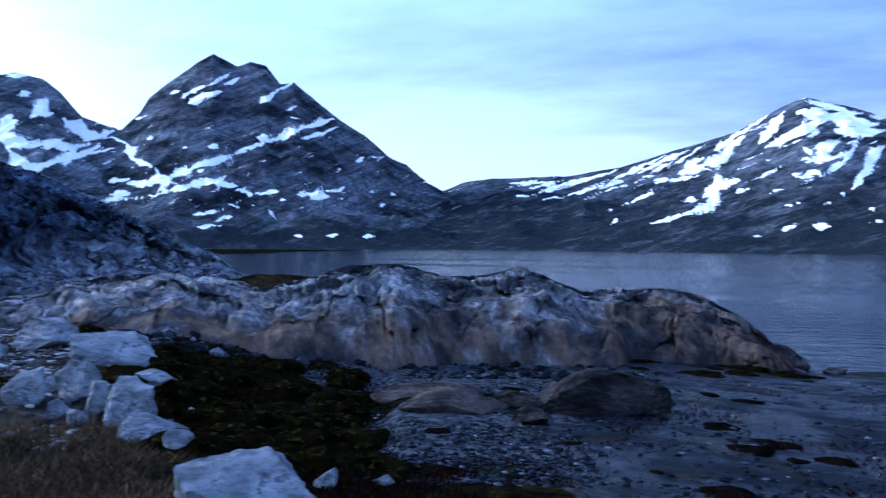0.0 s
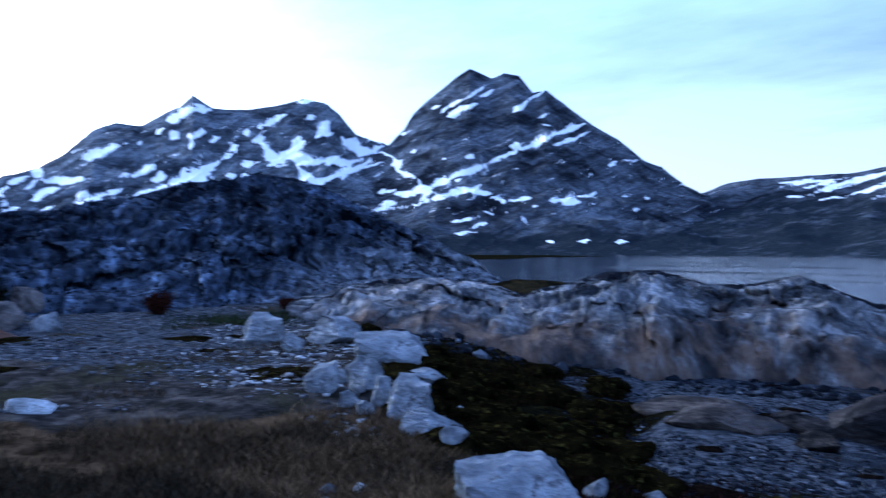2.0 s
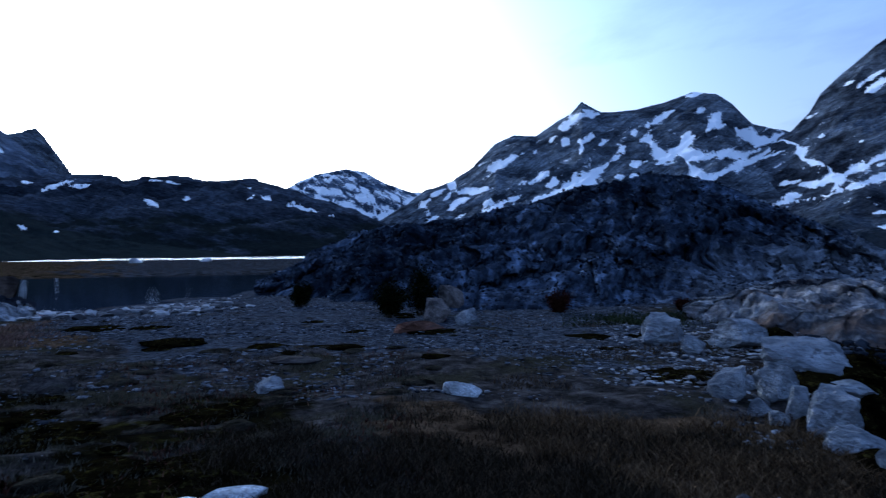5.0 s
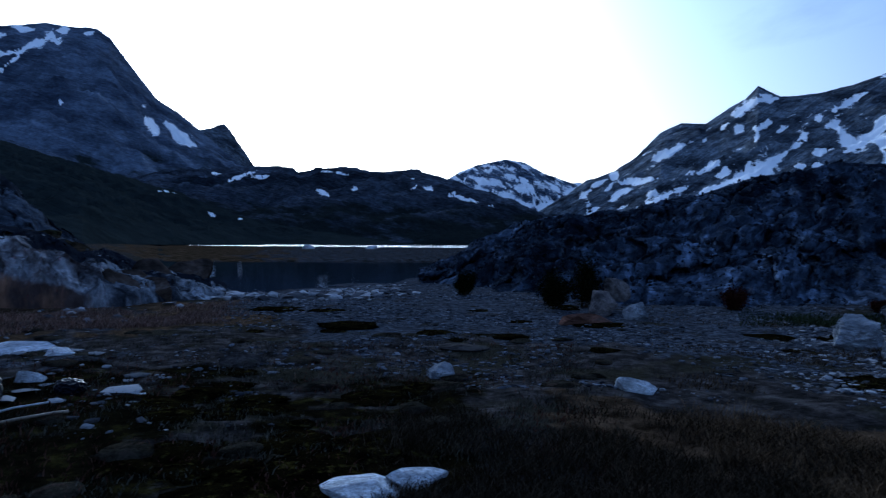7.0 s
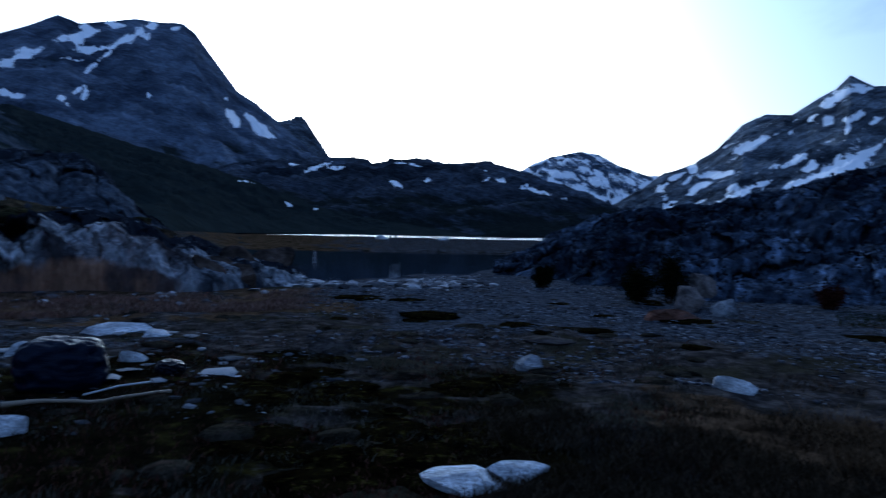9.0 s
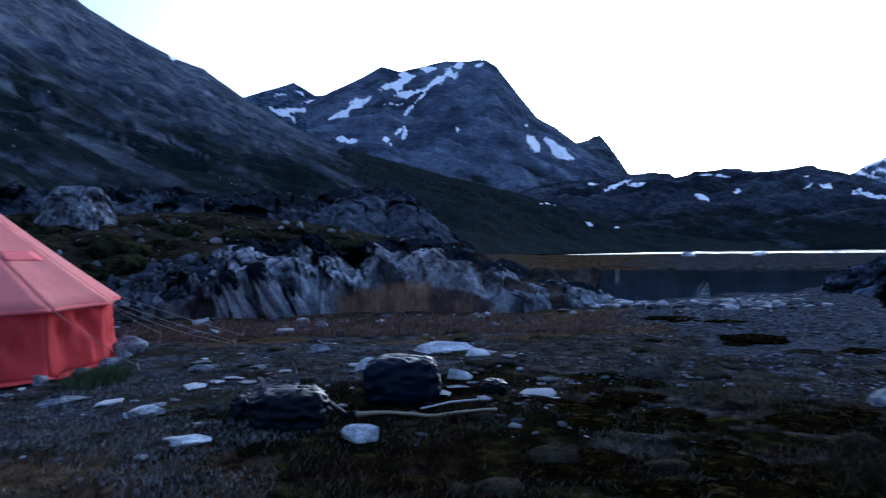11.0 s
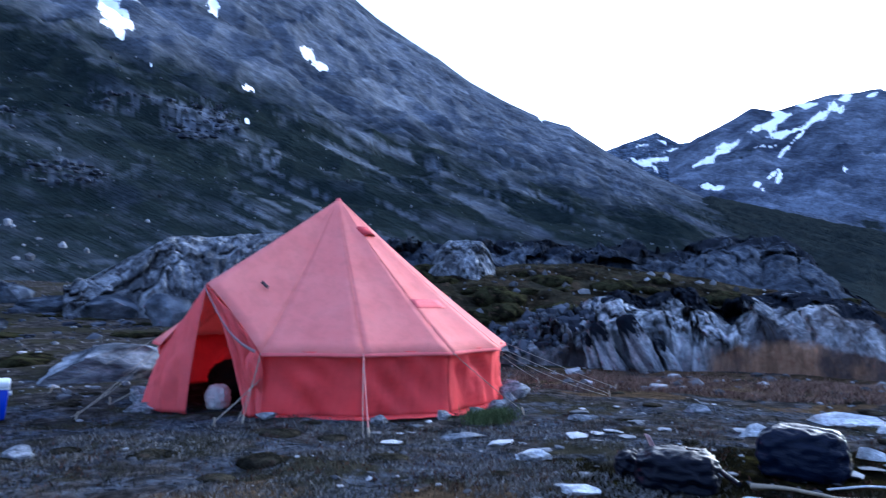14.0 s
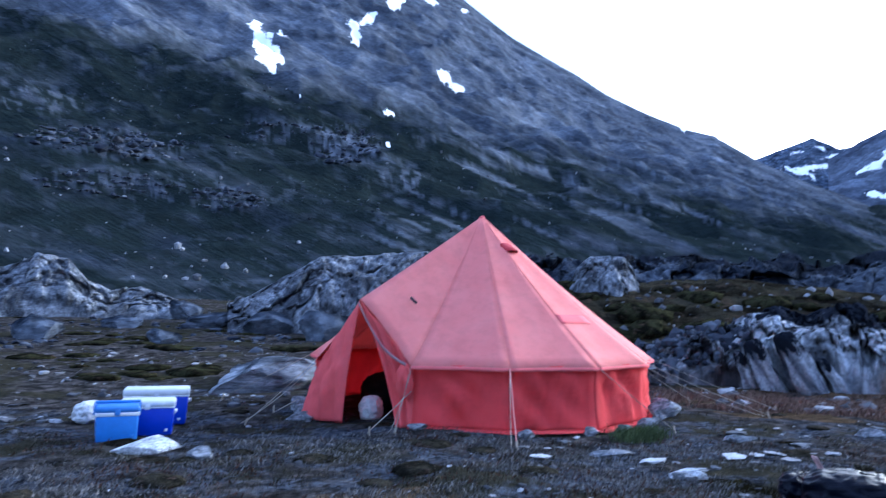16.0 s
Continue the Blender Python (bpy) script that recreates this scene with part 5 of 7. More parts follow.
def leaning_slab(az, r, w, d, length, lean, seed):
    """A long block of rock leaning over, rounded and split by weather."""
    bm = bmesh.new()
    bmesh.ops.create_cube(bm, size=1)
    bmesh.ops.subdivide_edges(bm, edges=list(bm.edges), cuts=15, use_grid_fill=True)
    off = Vector((seed * 7.7, seed * 2.9, seed * 5.1))
    for v in bm.verts:
        p = v.co * 2
        q = 1 / max(1e-6, (abs(p.x) ** 5 + abs(p.y) ** 5 + abs(p.z) ** 5) ** 0.2) * max(abs(p.x), abs(p.y), abs(p.z))
        p = Vector((p.x * q * w / 2, p.y * q * d / 2, p.z * q * length / 2))
        taper = 1 - 0.3 * max(0.0, p.z / length)
        k = 0.09 * noise.fractal(Vector((p.x * 2.4, p.y * 2.4, p.z * 0.8)) + off, 0.9, 2.1, 4) - 0.1 * abs(noise.noise(Vector((p.x * 3.5, p.y * 3.5, p.z * 0.5)) - off))
        n = p.normalized()
        v.co = Vector((p.x * taper + n.x * k * 1.6, p.y * taper + n.y * k * 1.6, p.z + n.z * k))
    me_ = bpy.data.meshes.new("rock_slab")
    bm.to_mesh(me_)
    bm.free()
    for f in me_.polygons:
        f.use_smooth = True
    me_.materials.append(M_SLAB)
    store(me_, "crust", [0.85 * float(smooth(-0.1, 0.45, v.co.z / length)) for v in me_.vertices])
    store(me_, "foot", [0.0] * len(me_.vertices))
    o = new("rock_slab", me_)
    x, y = (float(c) for c in around(az, r))
    o.matrix_world = Matrix.Translation((x + CAMP.x, y + CAMP.y, gz(x, y) - 0.3 + 0.46 * length * math.cos(radians(lean)))) @ Matrix.Rotation(radians(az), 4, "Z") @ Matrix.Rotation(radians(-lean), 4, "Y") @ Matrix.Rotation(radians(8), 4, "X")
    return tagged(o, "long pale grey rock slab leaning on the outcrop", "rock slab", group="leaning rock slabs")


for k, (az, r, w, d, length, lean) in enumerate([(118.1, 18.9, 0.34, 0.5, 1.25, 18), (116.8, 18.5, 0.55, 0.6, 1.65, 24), (114.4, 18.3, 0.58, 0.6, 1.9, 28), (112.4, 18.7, 0.32, 0.5, 1.3, 31)]):
    leaning_slab(az, r, w, d, length, lean, k + 3)


# ---- boulders and stones ----
def boulder_mesh(name, seed, cuts=11, level=5, fine=0.05):
    """A boulder 1 m across with broken faces: a ball cut by planes, roughened."""
    rnd = random.Random(seed)
    bm = bmesh.new()
    bmesh.ops.create_icosphere(bm, subdivisions=level, radius=0.62)
    planes = []
    for _ in range(cuts):
        d = Vector((rnd.gauss(0, 1), rnd.gauss(0, 1), rnd.gauss(0.25, 0.8))).normalized()
        planes.append((d, rnd.uniform(0.3, 0.46)))
    off = Vector((rnd.uniform(-50, 50), rnd.uniform(-50, 50), rnd.uniform(-50, 50)))
    for v in bm.verts:
        p = v.co / 0.62
        e = 3.0 + 2.2 * (seed % 3)
        p = p * (0.56 / (abs(p.x) ** e + abs(p.y) ** e + abs(p.z) ** e) ** (1 / e))
        for d, far in planes:
            k = p.dot(d) - far
            if k > 0:
                p -= d * k
        n = 0.6 * noise.fractal(p * 3.1 + off, 0.9, 2.1, 4) - 1.1 * abs(noise.noise(p * 1.7 - off))
        p *= 1 + fine * 2.2 * n
        p += v.normal * fine * 0.35 * noise.fractal(p * 11 + off, 0.8, 2.1, 3)
        v.co = p
    me = bpy.data.meshes.new(name)
    bm.to_mesh(me)
    bm.free()
    for p in me.polygons:
        p.use_smooth = True
    return me


def smooth_by_angle(me, degrees):
    """Marks the broken edges of a stone as sharp."""
    bm = bmesh.new()
    bm.from_mesh(me)
    for e in bm.edges:
        if len(e.link_faces) == 2 and e.calc_face_angle(0) > radians(degrees):
            e.smooth = False
    bm.to_mesh(me)
    bm.free()


BOULDERS = [boulder_mesh("boulder_form", s, random.Random(s).randint(12, 18), 4, 0.028) for s in range(40, 52)]
for f in BOULDERS:
    smooth_by_angle(f, 19)
CRAGS = [boulder_mesh('crag_form', s, 20, 4, 0.06) for s in range(70, 76)]
for f in CRAGS:
    smooth_by_angle(f, 30)
ROUGH = [boulder_mesh('rough_form', s, 24, 5, 0.07) for s in range(140, 147)]
for f in ROUGH:
    smooth_by_angle(f, 16)
BLOCKS = [boulder_mesh('block_form', s, 7, 5, 0.06) for s in (83, 86, 89, 92, 95)]
for f in BLOCKS:
    smooth_by_angle(f, 16)
_form = {}


def put_boulder(name, x, y, w, h, material, label, category, seed, depth=0.8, sink=0.22, group="", z=None, turn=None, forms=None, form=None):
    rnd = random.Random(seed * 31 + 7)
    forms = forms or BOULDERS
    k = (seed * 5 + 1) % len(forms) if form is None else form
    key = (forms[k].name, material.name)
    if key not in _form:
        me_ = forms[k].copy()
        me_.materials.clear()
        me_.materials.append(material)
        _form[key] = me_
    b = new(name, _form[key])
    full = h / (1 - sink)
    b.scale = (w, w * depth, full)
    face = math.atan2(-x, y)
    b.rotation_euler = (rnd.uniform(-0.08, 0.08), rnd.uniform(-0.08, 0.08), face + (rnd.uniform(-0.5, 0.5) if turn is None else turn))
    b.location = (x, y, (gz(x, y) if z is None else z) + full * (0.5 - sink))
    return tagged(b, label, category, group)


M_BROWN = rock_material("brown_shore_rock", (0.013, 0.0132, 0.0155), (0.055, 0.05, 0.049), (0.1, 0.088, 0.08), 2.2, (0.62, 0.75), 0.08)
M_SHELF = rock_material("pale_brown_shelf_rock", (0.04, 0.036, 0.034), (0.13, 0.11, 0.098), (0.06, 0.06, 0.062), 2.0, (0.62, 0.75), 0.06)
M_TAN = rock_material("grey_brown_boulder_rock", (0.06, 0.056, 0.056), (0.22, 0.195, 0.185), (0.1, 0.095, 0.09), 1.6, (0.62, 0.75), 0.05)
M_RUSSET = rock_material("russet_lagoon_rock", (0.022, 0.019, 0.017), (0.09, 0.071, 0.058), (0.12, 0.112, 0.105), 0.9, (0.65, 0.8), 0.04)
M_RUST = rock_material("rust_red_slab", (0.09, 0.05, 0.035), (0.2, 0.11, 0.08), (0.1, 0.08, 0.07), 1.4, (0.6, 0.75), 0.02)
M_GREYST = rock_material("grey_stone", (0.13, 0.14, 0.155), (0.4, 0.42, 0.46), (0.1, 0.095, 0.09), 2.5, (0.6, 0.75), 0.02)
M_DARKST = rock_material("dark_shore_stone", (0.03, 0.028, 0.027), (0.1, 0.09, 0.085), (0.05, 0.05, 0.03), 1.5, (0.6, 0.75), 0.03)

WHITE = "pale grey angular boulder with broken faces"
for k, (x, y, w, h) in enumerate([(-1.95, 4.0, 0.72, 0.4), (-3.71, 5.45, 0.64, 0.46), (-3.25, 5.07, 0.66, 0.3), (-5.11, 5.95, 0.52, 0.36), (-4.85, 6.28, 0.54, 0.4), (-4.92, 7.48, 0.77, 0.24),
        (-7.58, 9.16, 1.0, 0.45), (-6.11, 8.68, 1.0, 0.46), (-8.64, 8.67, 1.0, 0.5), (-7.54, 8.13, 0.5, 0.3), (-12.82, 7.57, 0.63, 0.4)]):
    put_boulder("boulder", x, y, w, h, M_BOULDER, ["large pale grey boulder on the gully edge", "upright pale grey boulder beside moss", "blue-grey slanting boulder beside moss", WHITE, WHITE, "low flat pale boulder beside moss",
        WHITE, "long block-shaped pale boulder", "pale rounded boulder on heath", "small pale boulder on heath", "white boulder beside a rust-coloured slab"][k], "boulder", 3 + k, group="pale boulders by the gully", forms=BLOCKS if k in (0, 7) else ROUGH, turn={0: 0.15, 7: -0.05}.get(k))
for k, (x, y, w, h) in enumerate([(-2.84, 4.72, 0.26, 0.24), (-1.47, 4.12, 0.27, 0.14), (-4.26, 5.79, 0.27, 0.26), (-3.41, 5.52, 0.23, 0.18), (-1.76, 4.82, 0.17, 0.12), (-4.5, 5.6, 0.22, 0.15), (-3.95, 5.75, 0.2, 0.15), (-2.95, 5.0, 0.2, 0.14),
        (-4.15, 5.35, 0.17, 0.13), (-1.5, 5.35, 0.16, 0.1), (-5.35, 6.5, 0.22, 0.14), (-5.6, 7.1, 0.25, 0.12), (-2.55, 4.35, 0.2, 0.12), (-2.15, 4.3, 0.15, 0.1)]):
    put_boulder("stone", x, y, w, h, M_BOULDER, "small pale broken stone beside the boulders", "stone", 20 + k, group="loose stones by the gully")
put_boulder("boulder", -6.67, 3.75, 0.5, 0.15, M_WHITEST, "white rounded stone half sunk in heath", "stone", 41, sink=0.4, form=8)
put_boulder("boulder", -8.14, 2.14, 0.42, 0.14, M_BOULDER, "pale wedge-shaped stone on heath", "stone", 42, sink=0.35)
put_boulder("boulder", 4.3, 18.0, 1.25, 0.72, M_BROWN, "dark round boulder at the water's edge", "boulder", 43, z=-1.3, forms=CRAGS)
put_boulder("boulder", 5.3, 17.6, 0.6, 0.2, M_DARKST, "low dark stone at the water's edge", "boulder", 44, z=-1.28)
put_boulder("boulder", 3.9, 18.3, 0.7, 0.4, M_DARKST, "dark stone at the water's edge", "boulder", 45, z=-1.3)
put_boulder("boulder", -14.0, 7.5, 0.8, 0.44, M_TAN, "grey-brown rounded boulder before the mound", "boulder", 46)
put_boulder("crag", -16.6, 9.4, 0.85, 0.8, M_TAN, "pale brown broken rock behind the willows", "crag", 53, forms=CRAGS)
put_boulder("slab", -12.37, 6.28, 1.28, 0.2, M_RUST, "rust-red flat rock slab on gravel", "slab", 47, depth=0.5, sink=0.3)
put_boulder("shore_rock", 0.22, 9.9, 2.2, 0.66, M_BROWN, "large low brown rock on the beach", "boulder", 48, depth=0.7, sink=0.35, turn=0.1, forms=CRAGS)
put_boulder("shore_rock", -1.75, 9.0, 1.55, 0.3, M_SHELF, "flat brown rock shelf in gravel", "boulder", 49, depth=0.6, sink=0.45, turn=0.1, forms=CRAGS)
put_boulder("shore_rock", -2.2, 10.3, 1.6, 0.25, M_SHELF, "flat brown rock shelf in gravel", "boulder", 50, depth=0.6, sink=0.45, turn=0.0)
put_boulder("shore_rock", -0.65, 8.46, 0.5, 0.2, M_BROWN, "small brown rock in gravel", "boulder", 51)
put_boulder("shore_rock", -0.95, 9.4, 0.7, 0.24, M_BROWN, "brown rock in gravel", "boulder", 52)
for k, (x, y, w, h) in enumerate([(-4.47, 0.54, 0.54, 0.11), (-4.57, 0.88, 0.47, 0.1), (-9.17, 0.04, 0.53, 0.19), (-11.2, -2.8, 1.1, 0.15), (-8.96, -2.72, 0.36, 0.13), (-6.14, -2.95, 0.24, 0.14),
        (-20.74, -0.82, 0.7, 0.36), (-5.47, -3.63, 0.39, 0.08), (-5.95, -2.42, 0.36, 0.13), (-6.53, -4.72, 0.41, 0.08), (-10.65, -2.2, 0.5, 0.07), (-8.54, -2.07, 0.35, 0.12), (-8.90, -5.48, 0.41, 0.08), (-9.28, -3.34, 0.5, 0.12),
        (-7.02, -6.03, 0.39, 0.07), (-10.46, -4.51, 0.37, 0.11), (-9.94, 2.96, 0.8, 0.05), (-2.84, -8.80, 0.72, 0.2), (-3.13, -8.21, 0.36, 0.1), (-6.46, -4.70, 0.3, 0.09), (-8.86, -5.43, 0.3, 0.08), (-7.0, -3.45, 0.42, 0.1)]):
    pale = k in (0, 1, 3, 7, 8, 9, 10, 11, 13, 17, 21)
    put_boulder("flat_stone", x, y, w, h, M_WHITEST if pale else M_DARKST if k in (2, 16) else M_GREYST, "flat white stone lying on heath" if pale else "dark brown stone sunk in heath" if k in (2, 16) else "flat grey stone sunk in heath", "stone", 60 + k, depth=0.85 if k < 2 else 0.6, sink=0.4, group="flat stones on the heath", form={0: 2, 1: 5}.get(k))
for k, (az, r, w, h, z) in enumerate([(152.5, 15.2, 2.7, 0.66, 0), (153.5, 28, 2.4, 0.9, 0.6), (157.2, 31, 2.2, 0.7, 0.9), (149.3, 25, 2.2, 1.1, 0.4),
        (163.5, 30, 1.8, 0.5, 0.6), (159.3, 35, 1.8, 1.0, 1.6), (155.5, 33, 1.6, 0.9, 1.2), (150.5, 30, 2.4, 1.2, 0.9), (153.8, 16.2, 1.4, 0.5, 0), (150.8, 15.0, 1.1, 0.45, 0),
        (121, 24, 1.6, 0.9, 0.0), (124.5, 23, 1.4, 0.7, 0.0), (129, 24, 1.7, 0.8, 0.1), (117.5, 21, 1.2, 0.5, -0.1), (126.5, 20.5, 1.0, 0.4, -0.1), (161, 24, 1.2, 0.5, 0.4), (169, 26, 1.8, 0.8, 0.4)]):
    x, y = around(az, r)
    put_boulder("crag" if r > 20 else "boulder", float(x) + CAMP.x, float(y) + CAMP.y, w, h, M_BACK if r > 20 else M_WALLROCK, "grey lichen-covered crag standing in heath" if r > 20 else "rough grey boulder behind the tent", "crag" if r > 20 else "boulder", 90 + k, depth=0.9, group="crags behind the camp", forms=CRAGS)
for k, (az, r, w, h) in enumerate([(91.4, 22.6, 1.7, 0.95), (93.2, 21.8, 1.6, 0.95), (95.0, 20.8, 1.5, 0.95), (93.4, 20.0, 1.3, 0.6), (96.6, 19.8, 1.5, 0.95)]):
    x, y = around(az, r)
    put_boulder("boulder", float(x) + CAMP.x, float(y) + CAMP.y, w, h, M_RUSSET, "dark brown rounded boulder at the lagoon", "boulder", 120 + k, group="boulders by the lagoon")

for az, r, w, h, sd in [(83.2, 215, 4.4, 1.9, 131), (78.5, 232, 3.4, 1.5, 132)]:
    x, y = around(az, r)
    put_boulder("boulder", float(x), float(y), w, h, M_WHITEST, "pale boulder standing in the lagoon", "boulder", sd, z=WATER - 0.3, group="boulders in the lagoon")


# ---- the tent ----
def canvas(name, colour, worn, thin):
    """Woven tent canvas, faded in blotches, that lets some light through."""
    m, n, l, b = nodes_of(name)
    fade = noise_node(n, l, 1.6, 6, 0.6)
    weave = noise_node(n, l, 160, 2, 0.5)
    dirt = noise_node(n, l, 5.0, 7, 0.65)
    col = mix(n, l, fade, colour, worn)
    col = mix(n, l, 0.22, col, ramp(n, l, dirt, [(0.25, (0.7, 0.68, 0.68)), (0.6, (1.05, 1.05, 1.05))]), "MULTIPLY")
    l.new(col, b.inputs["Base Color"])
    b.inputs["Roughness"].default_value = 0.85
    b.inputs["Specular IOR Level"].default_value = 0.15
    bump(n, l, b, mix(n, l, 0.5, weave, dirt), 0.25, 0.01)
    tr = n.new("ShaderNodeBsdfTranslucent")
    l.new(col, tr.inputs["Color"])
    ms = n.new("ShaderNodeMixShader")
    ms.inputs["Fac"].default_value = thin
    l.new(b.outputs[0], ms.inputs[1])
    l.new(tr.outputs[0], ms.inputs[2])
    l.new(ms.outputs[0], n["Material Output"].inputs["Surface"])
    return m


def plain(name, colour, rough=0.6, grain=0.12, scale=12, metal=0.0, rel=0.004):
    """Paint, plastic or cloth with slight blotches and scuffs."""
    m, n, l, b = nodes_of(name)
    k = noise_node(n, l, scale, 6, 0.65)
    g = 1 - grain
    l.new(mix(n, l, 1.0, colour, ramp(n, l, k, [(0.2, (g, g, g)), (0.8, (1, 1, 1))]), "MULTIPLY"), b.inputs["Base Color"])
    b.inputs["Roughness"].default_value, b.inputs["Metallic"].default_value = rough, metal
    b.inputs["Specular IOR Level"].default_value = 0.4 if rough < 0.7 else 0.15
    bump(n, l, b, k, 0.4, rel)
    return m


M_ROOF = canvas("faded_red_canvas", (0.83, 0.25, 0.226), (0.87, 0.33, 0.295), 0.33)
M_WALL = canvas("red_canvas", (0.88, 0.105, 0.113), (0.9, 0.145, 0.152), 0.53)
M_FLAP = canvas("door_canvas", (0.8, 0.135, 0.138), (0.86, 0.185, 0.188), 0.42)
M_STRIP = canvas("mid_red_canvas", (0.82, 0.17, 0.18), (0.84, 0.2, 0.2), 0.2)
M_HOOD = canvas("deep_red_canvas", (0.5, 0.05, 0.06), (0.56, 0.07, 0.08), 0.08)
M_TAPE = plain("grey_tape", (0.32, 0.2, 0.22), 0.8)
M_ROPE = plain("pale_rope", (0.4, 0.36, 0.3), 0.9)
M_STRAP = plain("pink_webbing", (0.55, 0.22, 0.2), 0.9)
M_POLE = plain("grey_steel", (0.3, 0.3, 0.31), 0.45, metal=0.7)
M_PEG = plain("peg_wood", (0.3, 0.26, 0.2), 0.8)
M_PATCH = plain("dark_patch", (0.05, 0.03, 0.035), 0.8)
M_DARK = plain("dark_cloth", (0.012, 0.012, 0.014), 0.8)

TENT = Vector((-8.404, -9.63, 0.0))
TENT.z = gz(TENT.x, TENT.y)
tent = tagged(new("bell_tent"), "red canvas bell tent with an open door", "tent")
tent.location = TENT
APEX = Vector((0, 0, 3.11 - TENT.z))
EAVE_R, EAVE_Z, WALL_R = 2.78, 0.83 - TENT.z, 2.70
CORNERS = [28 + (347 - 28) / 12 * k for k in range(13)]
PEAK = Vector((2.62 * math.cos(radians(7)), 2.62 * math.sin(radians(7)), 1.70 - TENT.z))


def ring(angle, r, z):
    return Vector((r * math.cos(radians(angle)), r * math.sin(radians(angle)), z))


def foot(angle, r=2.74):
    p = ring(angle, r, 0)
    p.z = gz(p.x + TENT.x, p.y + TENT.y) - TENT.z + 0.01
    return p


def sheet(bl, br, tl, tr, cols, rows, bulge, folds=0.0, seed=0):
    """A cloth between four corners; bulge(u, v) is its sag along the axis to the tent's pole, folds run down it."""
    bm = bmesh.new()
    grid = []
    for j in range(rows + 1):
        v = j / rows
        row = []
        for i in range(cols + 1):
            u = i / cols
            p = bl.lerp(br, u).lerp(tl.lerp(tr, u), v)
            inward = Vector((-p.x, -p.y, 0))
            inward = inward.normalized() if inward.length > 1e-4 else inward
            edge = math.sin(math.pi * u)
            f = folds * edge * noise.noise(Vector((u * 5 + seed * 3.1, v * 1.7 + u * 2.0, seed))) * math.sin(math.pi * min(1, 0.15 + v * 0.85))
            f += folds * 0.5 * edge * math.sin((u * 3 + v * 2.2 + seed) * 5.0) * (0.3 + 0.7 * noise.noise(Vector((u * 2, v * 2, seed + 9))))
            p += inward * (bulge(u, v) + f)
            row.append(bm.verts.new(p))
        grid.append(row)
    for j in range(rows):
        for i in range(cols):
            bm.faces.new((grid[j][i], grid[j][i + 1], grid[j + 1][i + 1], grid[j + 1][i]))
    bmesh.ops.remove_doubles(bm, verts=bm.verts, dist=0.0005)
    return bm


def thick(ob, t):
    s = ob.modifiers.new("thickness", "SOLIDIFY")
    s.thickness, s.offset = t, 0
    return ob


def tube(a, b, radius, sides=8, sag=0.0, steps=1):
    bm = bmesh.new()
    a, b = Vector(a), Vector(b)
    d = (b - a).normalized()
    side = d.cross(Vector((0, 0, 1)))
    side = side.normalized() if side.length > 1e-3 else Vector((1, 0, 0))
    up = side.cross(d)
    rings_ = []
    for s in range(steps + 1):
        t = s / steps
        c = a.lerp(b, t) - Vector((0, 0, sag * 4 * t * (1 - t)))
        rings_.append([bm.verts.new(c + radius * (math.cos(2 * math.pi * k / sides) * side + math.sin(2 * math.pi * k / sides) * up)) for k in range(sides)])
    for r0, r1 in zip(rings_, rings_[1:]):
        for k in range(sides):
            bm.faces.new((r0[k], r0[(k + 1) % sides], r1[(k + 1) % sides], r1[k]))
    bm.faces.new(rings_[0][::-1])
    bm.faces.new(rings_[-1])
    return bm


def roof_sag(u, v):
    return 0.10 * math.sin(math.pi * v) * (1 - 0.3 * v) + 0.05 * math.sin(math.pi * u) * (1 - v)


top_r = 0.05
for k in range(12):
    a0, a1 = CORNERS[k], CORNERS[k + 1]
    bm = sheet(ring(a0, EAVE_R, EAVE_Z), ring(a1, EAVE_R, EAVE_Z), ring(a0, top_r, APEX.z), ring(a1, top_r, APEX.z), 10, 18, roof_sag, 0.012, k)
    thick(part("roof_panel", bm, M_ROOF, tent), 0.004)
    bm = sheet(foot(a0), foot(a1), ring(a0, WALL_R, EAVE_Z + 0.02), ring(a1, WALL_R, EAVE_Z + 0.02), 14, 12, lambda u, v: 0.05 * math.sin(math.pi * u) * (1 - v) + 0.04 * math.sin(math.pi * v), 0.2, k + 20)
    thick(part("wall_panel", bm, M_WALL, tent), 0.004)
    bm = sheet(ring(a0, EAVE_R + 0.012, EAVE_Z - 0.045), ring(a1, EAVE_R + 0.012, EAVE_Z - 0.045), ring(a0, EAVE_R + 0.004, EAVE_Z + 0.004), ring(a1, EAVE_R + 0.004, EAVE_Z + 0.004), 10, 2, lambda u, v: 0.05 * math.sin(math.pi * u), 0.02, k + 40)
    thick(part("valance", bm, M_STRIP, tent), 0.003)
    # the mud skirt that lies out on the ground
    bm = sheet(foot(a0, 2.88), foot(a1, 2.88), foot(a0, 2.73) + Vector((0, 0, 0.03)), foot(a1, 2.73) + Vector((0, 0, 0.03)), 10, 2, lambda u, v: 0.02 * math.sin(u * 17 + k), 0.03, k + 60)
    thick(part("mud_skirt", bm, M_WALL, tent), 0.004)
# seams that stand out as ridges
for a in CORNERS:
    bm = bmesh.new()
    pts = []
    for s in range(15):
        t = s / 14
        p = ring(a, EAVE_R, EAVE_Z).lerp(ring(a, top_r, APEX.z), t)
        q = Vector((-p.x, -p.y, 0)).normalized() * (roof_sag(0, t) - 0.003)
        side = Vector((-math.sin(radians(a)), math.cos(radians(a)), 0)) * 0.007
        pts.append((bm.verts.new(p + q - side), bm.verts.new(p + q + side)))
    for (p0, p1), (q0, q1) in zip(pts, pts[1:]):
        bm.faces.new((p0, p1, q1, q0))
    thick(part("seam", bm, M_ROOF, tent), 0.003)
